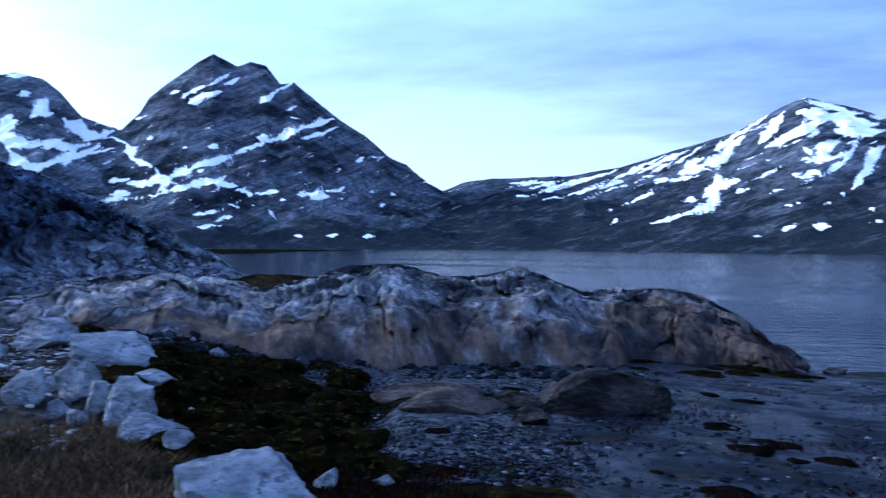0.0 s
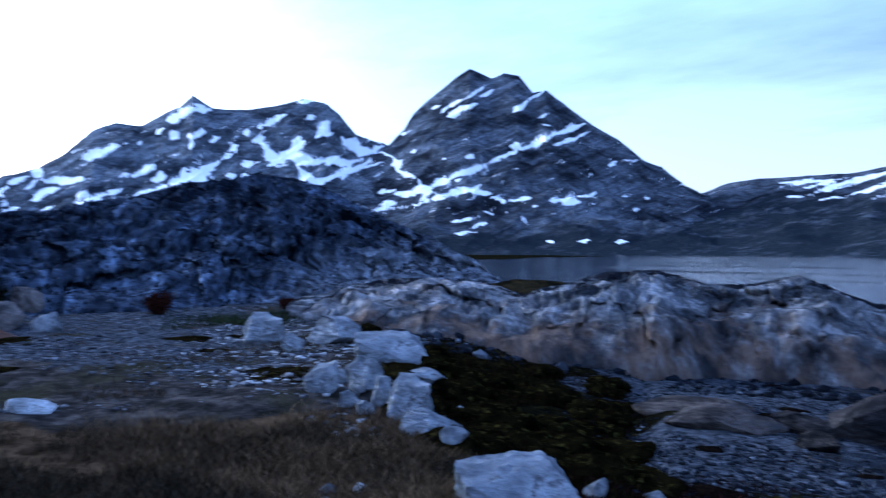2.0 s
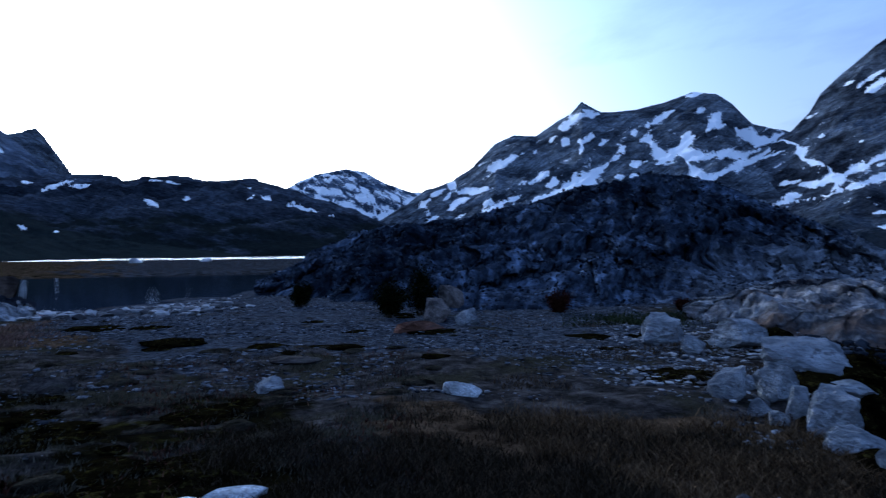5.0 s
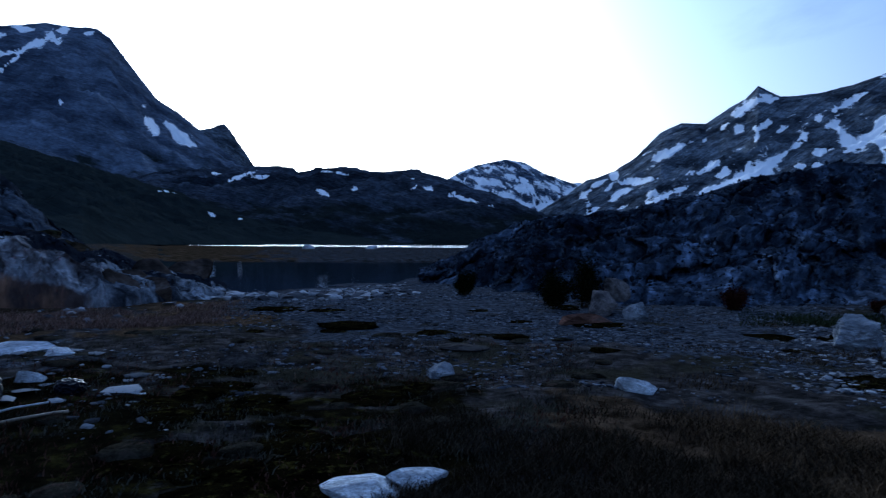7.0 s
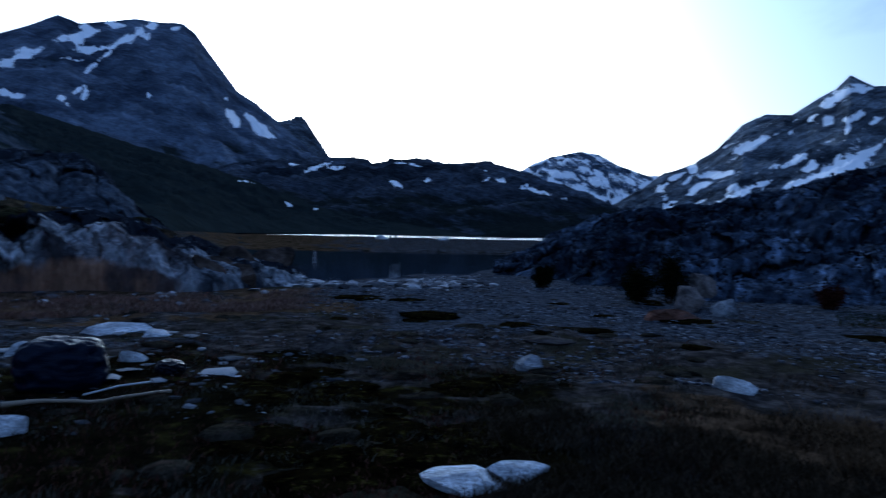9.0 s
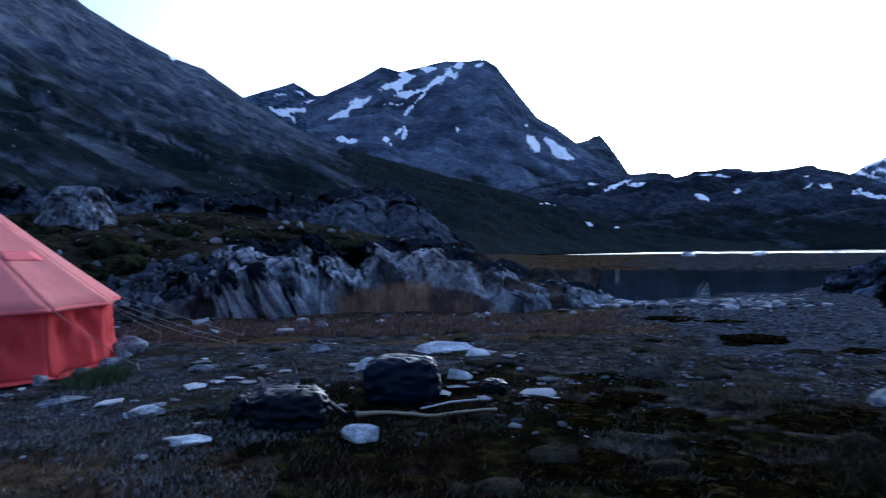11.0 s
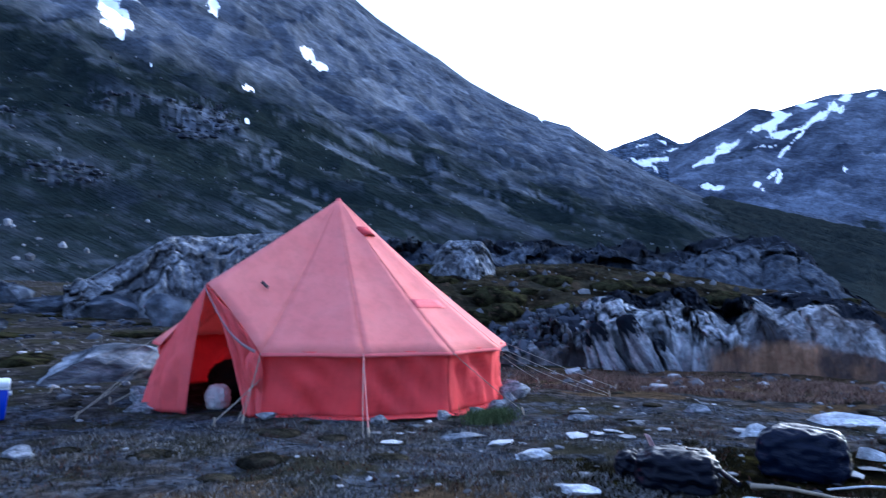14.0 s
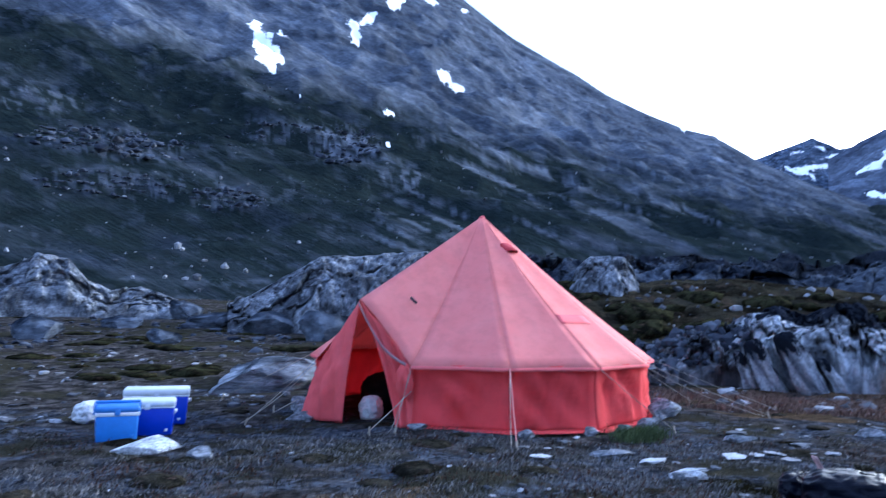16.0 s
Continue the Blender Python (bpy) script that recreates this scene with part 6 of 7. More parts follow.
# the raised porch over the door
c0, c1 = CORNERS[0], CORNERS[-1]
bm = sheet(PEAK, ring(c0, EAVE_R, EAVE_Z), APEX + Vector((0.05, 0, 0)), APEX + Vector((0.04, 0.03, 0)), 10, 18, lambda u, v: 0.09 * math.sin(math.pi * v) * (0.25 + u) * 0.8 + 0.05 * math.sin(math.pi * u) * (1 - v), 0.015, 71)
thick(part("roof_panel", bm, M_ROOF, tent), 0.004)
bm = sheet(ring(c1, EAVE_R, EAVE_Z), PEAK, APEX + Vector((0.04, -0.03, 0)), APEX + Vector((0.05, 0, 0)), 10, 18, lambda u, v: 0.09 * math.sin(math.pi * v) * (1.25 - u) * 0.8 + 0.05 * math.sin(math.pi * u) * (1 - v), 0.015, 72)
thick(part("roof_panel", bm, M_ROOF, tent), 0.004)
cap = bmesh.new()
bmesh.ops.create_cone(cap, cap_ends=True, segments=14, radius1=0.09, radius2=0.035, depth=0.12)
bmesh.ops.translate(cap, verts=cap.verts, vec=(0, 0, APEX.z - 0.02))
part("cap", cap, M_STRIP, tent, "red reinforced canvas cap")
# door flaps, one hanging slack and one drawn to the side


def gathers(u, v):
    """Deep folds that fan out from the peak down to the hem, with a few creases across."""
    down = (1 - v) ** 0.7
    run = u + 0.05 * noise.noise(Vector((u * 3, v * 4, 5.0)))
    f = 0.05 * down * math.sin(run * 19 + 1.5 * v) + 0.022 * down * math.sin(run * 43 + 4 * v)
    return f * math.sin(math.pi * min(1, 0.12 + u * 0.88)) + 0.03 * noise.noise(Vector((u * 4, v * 9, 2.0))) * math.sin(math.pi * v)


bm = sheet(foot(22.5, 2.66), foot(28), PEAK + Vector((0, 0, -0.02)), ring(28, WALL_R + 0.03, EAVE_Z + 0.02), 30, 26, lambda u, v: 0.06 * math.sin(math.pi * v) - 0.05 * math.sin(math.pi * u) * (1 - v) + gathers(u, v), 0.14, 81)
thick(part("door_flap", bm, M_FLAP, tent, "creased red canvas door flap"), 0.004)
bm = sheet(foot(-15, 2.98), foot(3.5, 2.76), ring(c1, WALL_R, EAVE_Z + 0.02), PEAK + Vector((0, 0, -0.02)), 24, 24, lambda u, v: -0.03 * math.sin(math.pi * v) + 0.6 * gathers(u, v), 0.1, 82)
thick(part("door_flap", bm, M_FLAP, tent, "creased red canvas door flap"), 0.004)
bm = sheet(foot(347, 2.72), foot(342, 2.95), ring(347, WALL_R, EAVE_Z * 0.5), ring(343, WALL_R + 0.1, EAVE_Z * 0.35), 6, 6, lambda u, v: 0.0, 0.05, 83)
thick(part("door_flap", bm, M_WALL, tent, "loose red canvas hem"), 0.004)
gather = bmesh.new()
bmesh.ops.create_icosphere(gather, subdivisions=4, radius=1)
for v in gather.verts:
    k = 1 + 0.35 * noise.noise(Vector((v.co.x * 2.5, v.co.y * 2.5, v.co.z * 1.2))) + 0.18 * math.sin(7 * math.atan2(v.co.y, v.co.x) + 3 * v.co.z)
    v.co = ring(26, WALL_R + 0.05, EAVE_Z - 0.2) + Vector((v.co.x * 0.1 * k, v.co.y * 0.1 * k, v.co.z * 0.24))
part("gathered_flap", gather, M_FLAP, tent, "bundled red canvas at the eave corner")
tape = bmesh.new()
prev = None
for i in range(13):
    t = i / 12
    c = (PEAK + Vector((0.03, 0.02, -0.05))).lerp(ring(27, WALL_R + 0.1, EAVE_Z + 0.02), t) - Vector((0, 0, 0.16 * math.sin(math.pi * t)))
    row = (tape.verts.new(c + Vector((0.03, 0.02, 0.02))), tape.verts.new(c + Vector((0.03, 0.02, -0.02))))
    if prev:
        tape.faces.new((prev[0], prev[1], row[1], row[0]))
    prev = row
thick(part("zip_tape", tape, M_TAPE, tent, "grey zip tape along the door flap"), 0.004)
# vents high on the roof, a window patch and a small repair
for a in (CORNERS[1] + 36, CORNERS[7] + 13):
    p = ring(a, 0.62, 0)
    p.z = APEX.z - 0.62 * (APEX.z - EAVE_Z) / EAVE_R
    d = Vector((p.x, p.y, 0)).normalized()
    side = Vector((-d.y, d.x, 0))
    bm = bmesh.new()
    vs = []
    for i in range(9):
        t = i / 8 * math.pi
        vs.append((bm.verts.new(p + side * 0.15 * math.cos(t) + d * (0.15 * math.sin(t)) + Vector((0, 0, -0.12 + 0.05 * math.sin(t)))), bm.verts.new(p + side * 0.13 * math.cos(t) - d * 0.06 + Vector((0, 0, 0.03 + 0.03 * math.sin(t))))))
    for (p0, p1), (q0, q1) in zip(vs, vs[1:]):
        bm.faces.new((p0, q0, q1, p1))
    thick(part("vent_hood", bm, M_HOOD, tent, "dark red canvas vent hood"), 0.006)


def on_roof(k, u, v, out=0.012):
    a0, a1 = CORNERS[k], CORNERS[k + 1]
    p = ring(a0, EAVE_R, EAVE_Z).lerp(ring(a1, EAVE_R, EAVE_Z), u).lerp(ring(a0, top_r, APEX.z).lerp(ring(a1, top_r, APEX.z), u), v)
    return p + Vector((-p.x, -p.y, 0)).normalized() * (roof_sag(u, v) - out)


def roof_patch(name, k, u0, u1, v0, v1, material, label):
    bm = bmesh.new()
    g = [[bm.verts.new(on_roof(k, u0 + (u1 - u0) * i / 5, v0 + (v1 - v0) * j / 3)) for i in range(6)] for j in range(4)]
    for j in range(3):
        for i in range(5):
            bm.faces.new((g[j][i], g[j][i + 1], g[j + 1][i + 1], g[j + 1][i]))
    thick(part(name, bm, material, tent, label), 0.003)


roof_patch("patch", 2, 0.0, 0.8, 0.25, 0.305, M_STRIP, "darker red canvas strip")
p = PEAK.lerp(APEX, 0.2)
bm = bmesh.new()
q = ring(c0, EAVE_R, EAVE_Z).lerp(APEX, 0.25)
m0, m1 = p.lerp(q, 0.5), p.lerp(q, 0.64)
nrm = (m1 - m0).cross(APEX - m0).normalized()
if nrm.z < 0:
    nrm = -nrm
up_ = (APEX - m0).normalized() * 0.055
vs = [bm.verts.new(c + nrm * -0.0 + Vector((0.02, 0.02, 0.03))) for c in (m0, m1, m1 + up_, m0 + up_)]
bm.faces.new(vs)
thick(part("patch", bm, M_PATCH, tent, "small dark repair patch"), 0.004)
part("centre_pole", tube((0, 0, 0), (0, 0, APEX.z - 0.03), 0.025, 10), M_POLE, tent)
# guy ropes with pegs
PEGS = {0: (-5.6, -8.16), 1: (-6.19, -6.65), 2: (-8.68, -6.21), 3: (-10.97, -6.08), 4: (-12.3, -6.6), 12: (-4.62, -10.27)}
for k, a in enumerate(CORNERS):
    e = foot(a, 4.2)
    if k in PEGS:
        e = Vector((PEGS[k][0] - TENT.x, PEGS[k][1] - TENT.y, gz(*PEGS[k]) - TENT.z))
    s = ring(a, EAVE_R, EAVE_Z)
    rope = part("guy_rope", tube(s, e + Vector((0, 0, 0.05)), 0.008 if k == 1 else 0.004, 6, 0.02, 8), M_STRAP if k == 1 else M_ROPE, tent)
    d = Vector((e.x, e.y, 0)).normalized()
    if k in (0, 1, 3, 12):
        part("guy_rope", tube(s + Vector((0.0, 0.0, -0.3)).lerp(Vector(), 0.8), e + Vector((0.05, -0.04, 0.03)), 0.004, 6, 0.06, 8), M_ROPE, tent)
    part("peg", tube(e + d * 0.04 - Vector((0, 0, 0.1)), e - d * 0.02 + Vector((0, 0, 0.1)), 0.012, 6), M_PEG, rope, "wooden tent peg")
for a0, a1 in ((27, 23),):
    e = foot(a1, 3.35)
    rope = part("guy_rope", tube(ring(28, WALL_R + 0.05, EAVE_Z * 0.62), e + Vector((0, 0, 0.05)), 0.006, 6, 0.01, 6), M_ROPE, tent)
    part("peg", tube(e - Vector((0, 0, 0.1)), e + Vector((0, 0, 0.1)), 0.012, 6), M_PEG, rope, "wooden tent peg")
e = foot(-22, 3.3)
rope = part("guy_rope", tube(foot(-18, 2.98) + Vector((0, 0, 0.25)), e, 0.006, 6, 0.0, 4), M_ROPE, tent)
part("peg", tube(e - Vector((0, 0, 0.1)), e + Vector((0, 0, 0.1)), 0.012, 6), M_PEG, rope, "wooden tent peg")
p = foot(-12, 2.98) + TENT
put_boulder("hem_stone", p.x, p.y, 0.6, 0.13, M_GREYST, "long grey stone holding the door flap", "stone", 231, depth=0.35, sink=0.15, group="stones round the tent", turn=0.5)
# stones that weigh down the skirt
for k, (a, w, h) in enumerate([(31, 0.3, 0.08), (58, 0.24, 0.1), (76, 0.26, 0.09), (88, 0.24, 0.11), (98, 0.3, 0.14), (108, 0.22, 0.17), (118, 0.46, 0.28), (127, 0.25, 0.12), (140, 0.35, 0.14), (150, 0.3, 0.1), (348, 0.36, 0.12), (341, 0.3, 0.2), (334, 0.28, 0.24), (326, 0.3, 0.15)]):
    p = ring(a, 2.92, 0) + TENT
    put_boulder("hem_stone", p.x, p.y, w, h, M_GREYST, "grey stone weighing down the tent's hem", "stone", 200 + k, sink=0.15, group="stones round the tent")


# ---- coolers, bags and tools ----
def box(w, d, h, bevel=0.02, taper=1.0, segs=2):
    bm = bmesh.new()
    bmesh.ops.create_cube(bm, size=1)
    for v in bm.verts:
        k = taper if v.co.z < 0 else 1.0
        v.co = Vector((v.co.x * w * k, v.co.y * d * k, (v.co.z + 0.5) * h))
    bmesh.ops.bevel(bm, geom=list(bm.edges), offset=bevel, segments=segs, profile=0.5, affect="EDGES")
    return bm


def moved(bm, x=0, y=0, z=0):
    bmesh.ops.translate(bm, verts=bm.verts, vec=(x, y, z))
    return bm


M_LIGHTBLUE = plain("sky_blue_plastic", (0.06, 0.22, 0.66), 0.45)
M_LIGHTLID = plain("mid_blue_plastic", (0.07, 0.22, 0.6), 0.45)
M_NAVY = plain("deep_blue_plastic", (0.014, 0.045, 0.5), 0.4)
M_WHITE = plain("white_plastic", (0.72, 0.75, 0.77), 0.5, 0.15)
M_STICKER = plain("pale_label", (0.6, 0.65, 0.72), 0.6)


def cooler(x, y, turn, w, d, h, body, lid, label, handles):
    c = tagged(new("cooler"), label, "cooler", group="coolers")
    x, y = x + CAMP.x, y + CAMP.y
    c.location = (x, y, gz(x, y) - 0.01)
    c.rotation_euler = (0, 0, turn)
    tub = part("body", box(w, d, h * 0.8, 0.025, 0.93), body, c)
    top = part("lid", moved(box(w * 1.04, d * 1.06, h * 0.2, 0.03), z=h * 0.8), lid, c)
    part("rim", moved(box(w * 1.03, d * 1.04, h * (0.035 if handles else 0.1), 0.006), z=h * (0.775 if handles else 0.72)), lid if handles else M_WHITE, c, "" if handles else "white rim band")
    for s in (-1, 1):
        if handles:
            part("handle", moved(box(0.03, d * 0.42, 0.035, 0.01), s * w * 0.52, 0, h * 0.6), lid, tub, "pale plastic side handle")
    part("latch", moved(box(0.06, 0.018, 0.07, 0.006), 0, -d * 0.51, h * 0.74), lid, top)
    part("drain_plug", moved(box(0.035, 0.015, 0.035, 0.006), w * 0.36, -d * 0.475, h * 0.12), lid, tub)
    if handles:
        part("sticker", moved(box(0.01, d * 0.3, h * 0.2, 0.002), w * 0.492, -d * 0.05, h * 0.55), M_STICKER, tub, "pale label with worn print")
    else:
        for s in (-1, 1):
            part("carry_arm", moved(box(0.022, 0.04, h * 0.32, 0.008), s * w * 0.53, 0, h * 0.72), lid, top)
        part("carry_handle", moved(box(w * 1.08, 0.045, 0.03, 0.01), 0, d * 0.3, h * 1.0), lid, top)
    return c


face = radians(163)
cooler(-2.48, -8.97, face, 0.45, 0.36, 0.41, M_LIGHTBLUE, M_LIGHTLID, "small light blue plastic cooler", False)
cooler(-2.92, -9.26, face - 0.1, 0.6, 0.38, 0.42, M_NAVY, M_WHITE, "deep blue cooler with a white lid", True)
cooler(-3.38, -10.29, face - 0.08, 0.8, 0.42, 0.48, M_NAVY, M_WHITE, "large deep blue cooler with a white lid", True)


def crumpled(name, x, y, w, d, h, material, label, category, seed, turn=0.0, rough=0.16, level=5, boxy=2.6, z=0.0):
    """A stuffed plastic bag: a rounded block with creases drawn over it."""
    bm = bmesh.new()
    bmesh.ops.create_icosphere(bm, subdivisions=level, radius=1)
    off = Vector((seed * 3.3, seed * 1.7, seed * 0.9))
    for v in bm.verts:
        p = v.co
        q = 1 / (abs(p.x) ** boxy + abs(p.y) ** boxy + abs(p.z) ** boxy) ** (1 / boxy)
        p = p * q
        c = 1 - abs(noise.noise(p * 2.1 + off)) * 1.6
        f = 1 - abs(noise.noise(p * 3.4 - off)) * 1.8
        k = 1 + rough * (0.55 * c + 0.25 * f - 0.5) + 0.06 * noise.noise(p * 1.1 + off)
        p = Vector((p.x * k, p.y * k, max(-0.92, p.z * k)))
        v.co = Vector((p.x * w / 2, p.y * d / 2, (p.z + 0.92) * h / 1.92))
    me_ = bpy.data.meshes.new(name)
    bm.to_mesh(me_)
    bm.free()
    for f in me_.polygons:
        f.use_smooth = True
    me_.materials.append(material)
    o = new(name, me_)
    x, y = x + CAMP.x, y + CAMP.y
    o.location = (x, y, gz(x, y) - 0.015 + z)
    o.rotation_euler = (0, 0, turn)
    return tagged(o, label, category)


def shiny(name, colour, rough):
    m, n, l, b = nodes_of(name)
    b.inputs["Base Color"].default_value = (*colour, 1)
    b.inputs["Roughness"].default_value = rough
    b.inputs["Specular IOR Level"].default_value = 0.1
    k = noise_node(n, l, 3, 4, 0.6, stretch=(1.5, 1.5, 4))
    bump(n, l, b, k, 0.5, 0.03)
    return m


M_SACK = shiny("black_plastic", (0.0025, 0.004, 0.01), 0.42)
M_TARP = shiny("dark_navy_plastic", (0.003, 0.006, 0.018), 0.38)
M_WHITEBAG = plain("white_bag", (0.68, 0.7, 0.72), 0.5, 0.25, 8)
M_HANDLE = plain("weathered_ash_wood", (0.3, 0.25, 0.18), 0.6, 0.35, 6)
M_ROD = plain("pale_tube", (0.5, 0.52, 0.55), 0.4)
M_TAG = plain("pink_white_ribbon", (0.62, 0.42, 0.42), 0.7)
crumpled("wrapped_pack", -7.08, -1.82, 0.72, 0.48, 0.46, M_TARP, "navy plastic wrapped pack lying on heath", "pack", 5, math.atan2(7.0, -1.8), 0.22, boxy=3.3)
b1 = crumpled("plastic_sack", -5.95, -2.5, 0.64, 0.55, 0.36, M_SACK, "crumpled black plastic sack on the ground", "sack", 9, math.radians(112), 0.28, boxy=3.2)
neck = bmesh.new()
bmesh.ops.create_cone(neck, cap_ends=True, segments=12, radius1=0.03, radius2=0.06, depth=0.08)
for v in neck.verts:
    v.co += Vector((0.03, 0.02, 0.02)) * noise.noise(v.co * 25)
bmesh.ops.translate(neck, verts=neck.verts, vec=(0.12, -0.02, 0.33))
part("tied_neck", neck, M_SACK, b1, "gathered neck of the sack")
crumpled("plastic_sack", -6.15, -2.98, 0.34, 0.3, 0.24, M_SACK, "small black plastic sack end beside a larger sack", "sack", 12, 0.3, 0.4)
crumpled("plastic_sack", -7.56, -0.98, 0.27, 0.23, 0.15, M_SACK, "small dark plastic bag on heath", "sack", 14, 0.9, 0.3)
crumpled("white_sack", -5.93, -8.92, 0.34, 0.3, 0.34, M_WHITEBAG, "white plastic sack inside the tent door", "sack", 17, 0.4, 0.3)
crumpled("duffel_bag", -6.9, -9.85, 0.95, 0.6, 0.62, M_DARK, "dark bag inside the tent", "bag", 19, 0.2, 0.2)
crumpled("duffel_bag", -7.0, -9.15, 0.7, 0.6, 0.5, M_DARK, "dark bag inside the tent", "bag", 20, 0.8, 0.2)
crumpled("white_sack", -2.75, -11.1, 0.42, 0.3, 0.3, M_WHITEBAG, "white plastic bag behind the coolers", "sack", 23, 0.4, 0.35)
ribbon = bmesh.new()
rv = []
for i in range(7):
    t = i / 6
    rv.append((ribbon.verts.new((-6.02 - 0.05 * math.sin(t * 4), -2.78 - 0.02 * t, 0.22 + 0.2 * t)), ribbon.verts.new((-5.98 - 0.05 * math.sin(t * 4), -2.71 - 0.03 * t, 0.22 + 0.2 * t))))
for (p0, p1), (q0, q1) in zip(rv, rv[1:]):
    ribbon.faces.new((p0, p1, q1, q0))
rb = part("ribbon", ribbon, M_TAG, None)
rb.location = CAMP
thick(tagged(rb, "pale pink ribbon tied on a black sack", "ribbon"), 0.004)


def pole(name, pts, radii, material, label, category):
    """A round stick through the given places on the ground."""
    cu = bpy.data.curves.new(name, "CURVE")
    cu.dimensions, cu.bevel_depth, cu.bevel_resolution, cu.use_fill_caps = "3D", 1.0, 3, True
    sp = cu.splines.new("POLY")
    sp.points.add(len(pts) - 1)
    for q, (x, y, z), r in zip(sp.points, pts, radii):
        x, y = x + CAMP.x, y + CAMP.y
        q.co, q.radius = (x, y, gz(x, y) + z, 1), r
    o = new(name + "_curve", cu)
    dg = bpy.context.evaluated_depsgraph_get()
    me_ = bpy.data.meshes.new_from_object(o.evaluated_get(dg))
    bpy.data.objects.remove(o)
    me_.materials.clear()
    me_.materials.append(material)
    for f in me_.polygons:
        f.use_smooth = True
    return tagged(new(name, me_), label, category)


hp, hr = [], []
for i in range(13):
    t = i / 12
    x, y = -6.36 + (-6.66 + 6.36) * t, -2.05 + (-0.84 + 2.05) * t
    hp.append((x + 0.02 * math.sin(t * 3.4), y, 0.03 + 0.045 * math.sin(math.pi * min(1, t * 1.7)) - 0.005 * t))
    hr.append(0.017 - 0.006 * t + 0.008 * max(0, 0.2 - t) / 0.2 + (0.005 if t > 0.95 else 0))
handle = pole("tool_handle", hp, hr, M_HANDLE, "long curved wooden tool handle lying on heath", "tool handle")
pole("rod", [(-6.76, -1.56, 0.03), (-6.88, -1.3, 0.035), (-6.98, -1.05, 0.03)], [0.009, 0.009, 0.009], M_ROD, "thin pale metal rod lying beside a handle", "rod")
pole("strap", [(-6.6, -2.42, 0.1), (-6.45, -2.28, 0.06), (-6.3, -2.12, 0.03)], [0.02, 0.025, 0.02], M_SACK, "black strap leading from a sack to a handle", "strap")


# ---- plants, gravel and litter ----
def island_material(name, stops, rough=0.9, translucent=0.0):
    """Each piece takes its own tone."""
    m, n, l, b = nodes_of(name)
    g = n.new("ShaderNodeNewGeometry")
    col = ramp(n, l, g.outputs["Random Per Island"], stops)
    k = noise_node(n, l, 6, 5, 0.6)
    col = mix(n, l, 0.5, col, ramp(n, l, k, [(0.2, (0.5, 0.5, 0.5)), (0.8, (1.3, 1.3, 1.3))]), "MULTIPLY")
    l.new(col, b.inputs["Base Color"])
    b.inputs["Roughness"].default_value = rough
    return m


def blades(name, count, where, height, width, material, label, seed, lean=0.45):
    """Tufts of blades; where(rng, n) gives places and a density weight."""
    rng = np.random.RandomState(seed)
    x, y, keep = where(rng, count)
    x, y = x[keep], y[keep]
    z = land(x, y)
    m = len(x)
    h = height * rng.uniform(0.45, 1.15, m) * (0.65 + 0.9 * np.clip(0.5 + gnoise(x * 1.3, y * 1.3, seed), 0, 1))
    a = rng.uniform(0, 2 * np.pi, m)
    wind = 0.6
    lx, ly = lean * h * (np.cos(a) + wind * -0.4), lean * h * (np.sin(a) + wind * 0.5)
    b = rng.uniform(0, 2 * np.pi, m)
    w = width * rng.uniform(0.6, 1.3, m)
    wx, wy = np.cos(b) * w / 2, np.sin(b) * w / 2
    v = np.empty((m, 5, 3))
    v[:, 0] = np.stack([x - wx, y - wy, z - 0.01], 1)
    v[:, 1] = np.stack([x + wx, y + wy, z - 0.01], 1)
    v[:, 2] = np.stack([x + wx * 0.7 + lx * 0.35, y + wy * 0.7 + ly * 0.35, z + h * 0.6], 1)
    v[:, 3] = np.stack([x - wx * 0.7 + lx * 0.35, y - wy * 0.7 + ly * 0.35, z + h * 0.6], 1)
    v[:, 4] = np.stack([x + lx, y + ly, z + h * 0.95], 1)
    i = np.arange(m)[:, None] * 5
    faces = np.concatenate([i + [0, 1, 2, 3]], 0).tolist() + (i + [3, 2, 4]).tolist()
    me = mesh_from(name, v.reshape(-1, 3).tolist(), faces, material)
    return tagged(new(name, me), label, "grass", kind="stuff")


def sector(az0, az1, r0, r1, clump, cut, seed):
    def where(rng, n):
        az = rng.uniform(az0, az1, n)
        r = np.exp(rng.uniform(np.log(r0), np.log(r1), n))
        x, y = around(az, r)
        d = fbm(x * clump, y * clump, 3, seed) + rng.uniform(-0.15, 0.15, n)
        edge = np.minimum(smooth(az0, az0 + 6, az) * smooth(az1, az1 - 6, az), smooth(r1, r1 * 0.8, r))
        return x, y, (d > cut) & (rng.uniform(0, 1, n) < edge)
    return where


M_DRYG = island_material("dry_grass", [(0.0, (0.021, 0.014, 0.008)), (0.5, (0.068, 0.045, 0.024)), (1.0, (0.185, 0.125, 0.066))])
M_GREENG = island_material("heath_green", [(0.0, (0.014, 0.014, 0.009)), (0.6, (0.045, 0.043, 0.03)), (1.0, (0.12, 0.11, 0.085))])
M_MOSSG = island_material("dark_moss", [(0.0, (0.003, 0.0025, 0.0015)), (0.7, (0.009, 0.007, 0.003)), (1.0, (0.034, 0.025, 0.008))])
M_REDG = island_material("russet_heather", [(0.0, (0.02, 0.01, 0.008)), (0.6, (0.06, 0.026, 0.018)), (1.0, (0.11, 0.06, 0.04))])
M_BROWNG = island_material("brown_heath", [(0.0, (0.02, 0.015, 0.01)), (0.6, (0.055, 0.04, 0.026)), (1.0, (0.11, 0.085, 0.055))])
M_TAWNY = island_material("tawny_strip_grass", [(0.0, (0.06, 0.036, 0.029)), (0.6, (0.16, 0.104, 0.08)), (1.0, (0.26, 0.185, 0.14))])
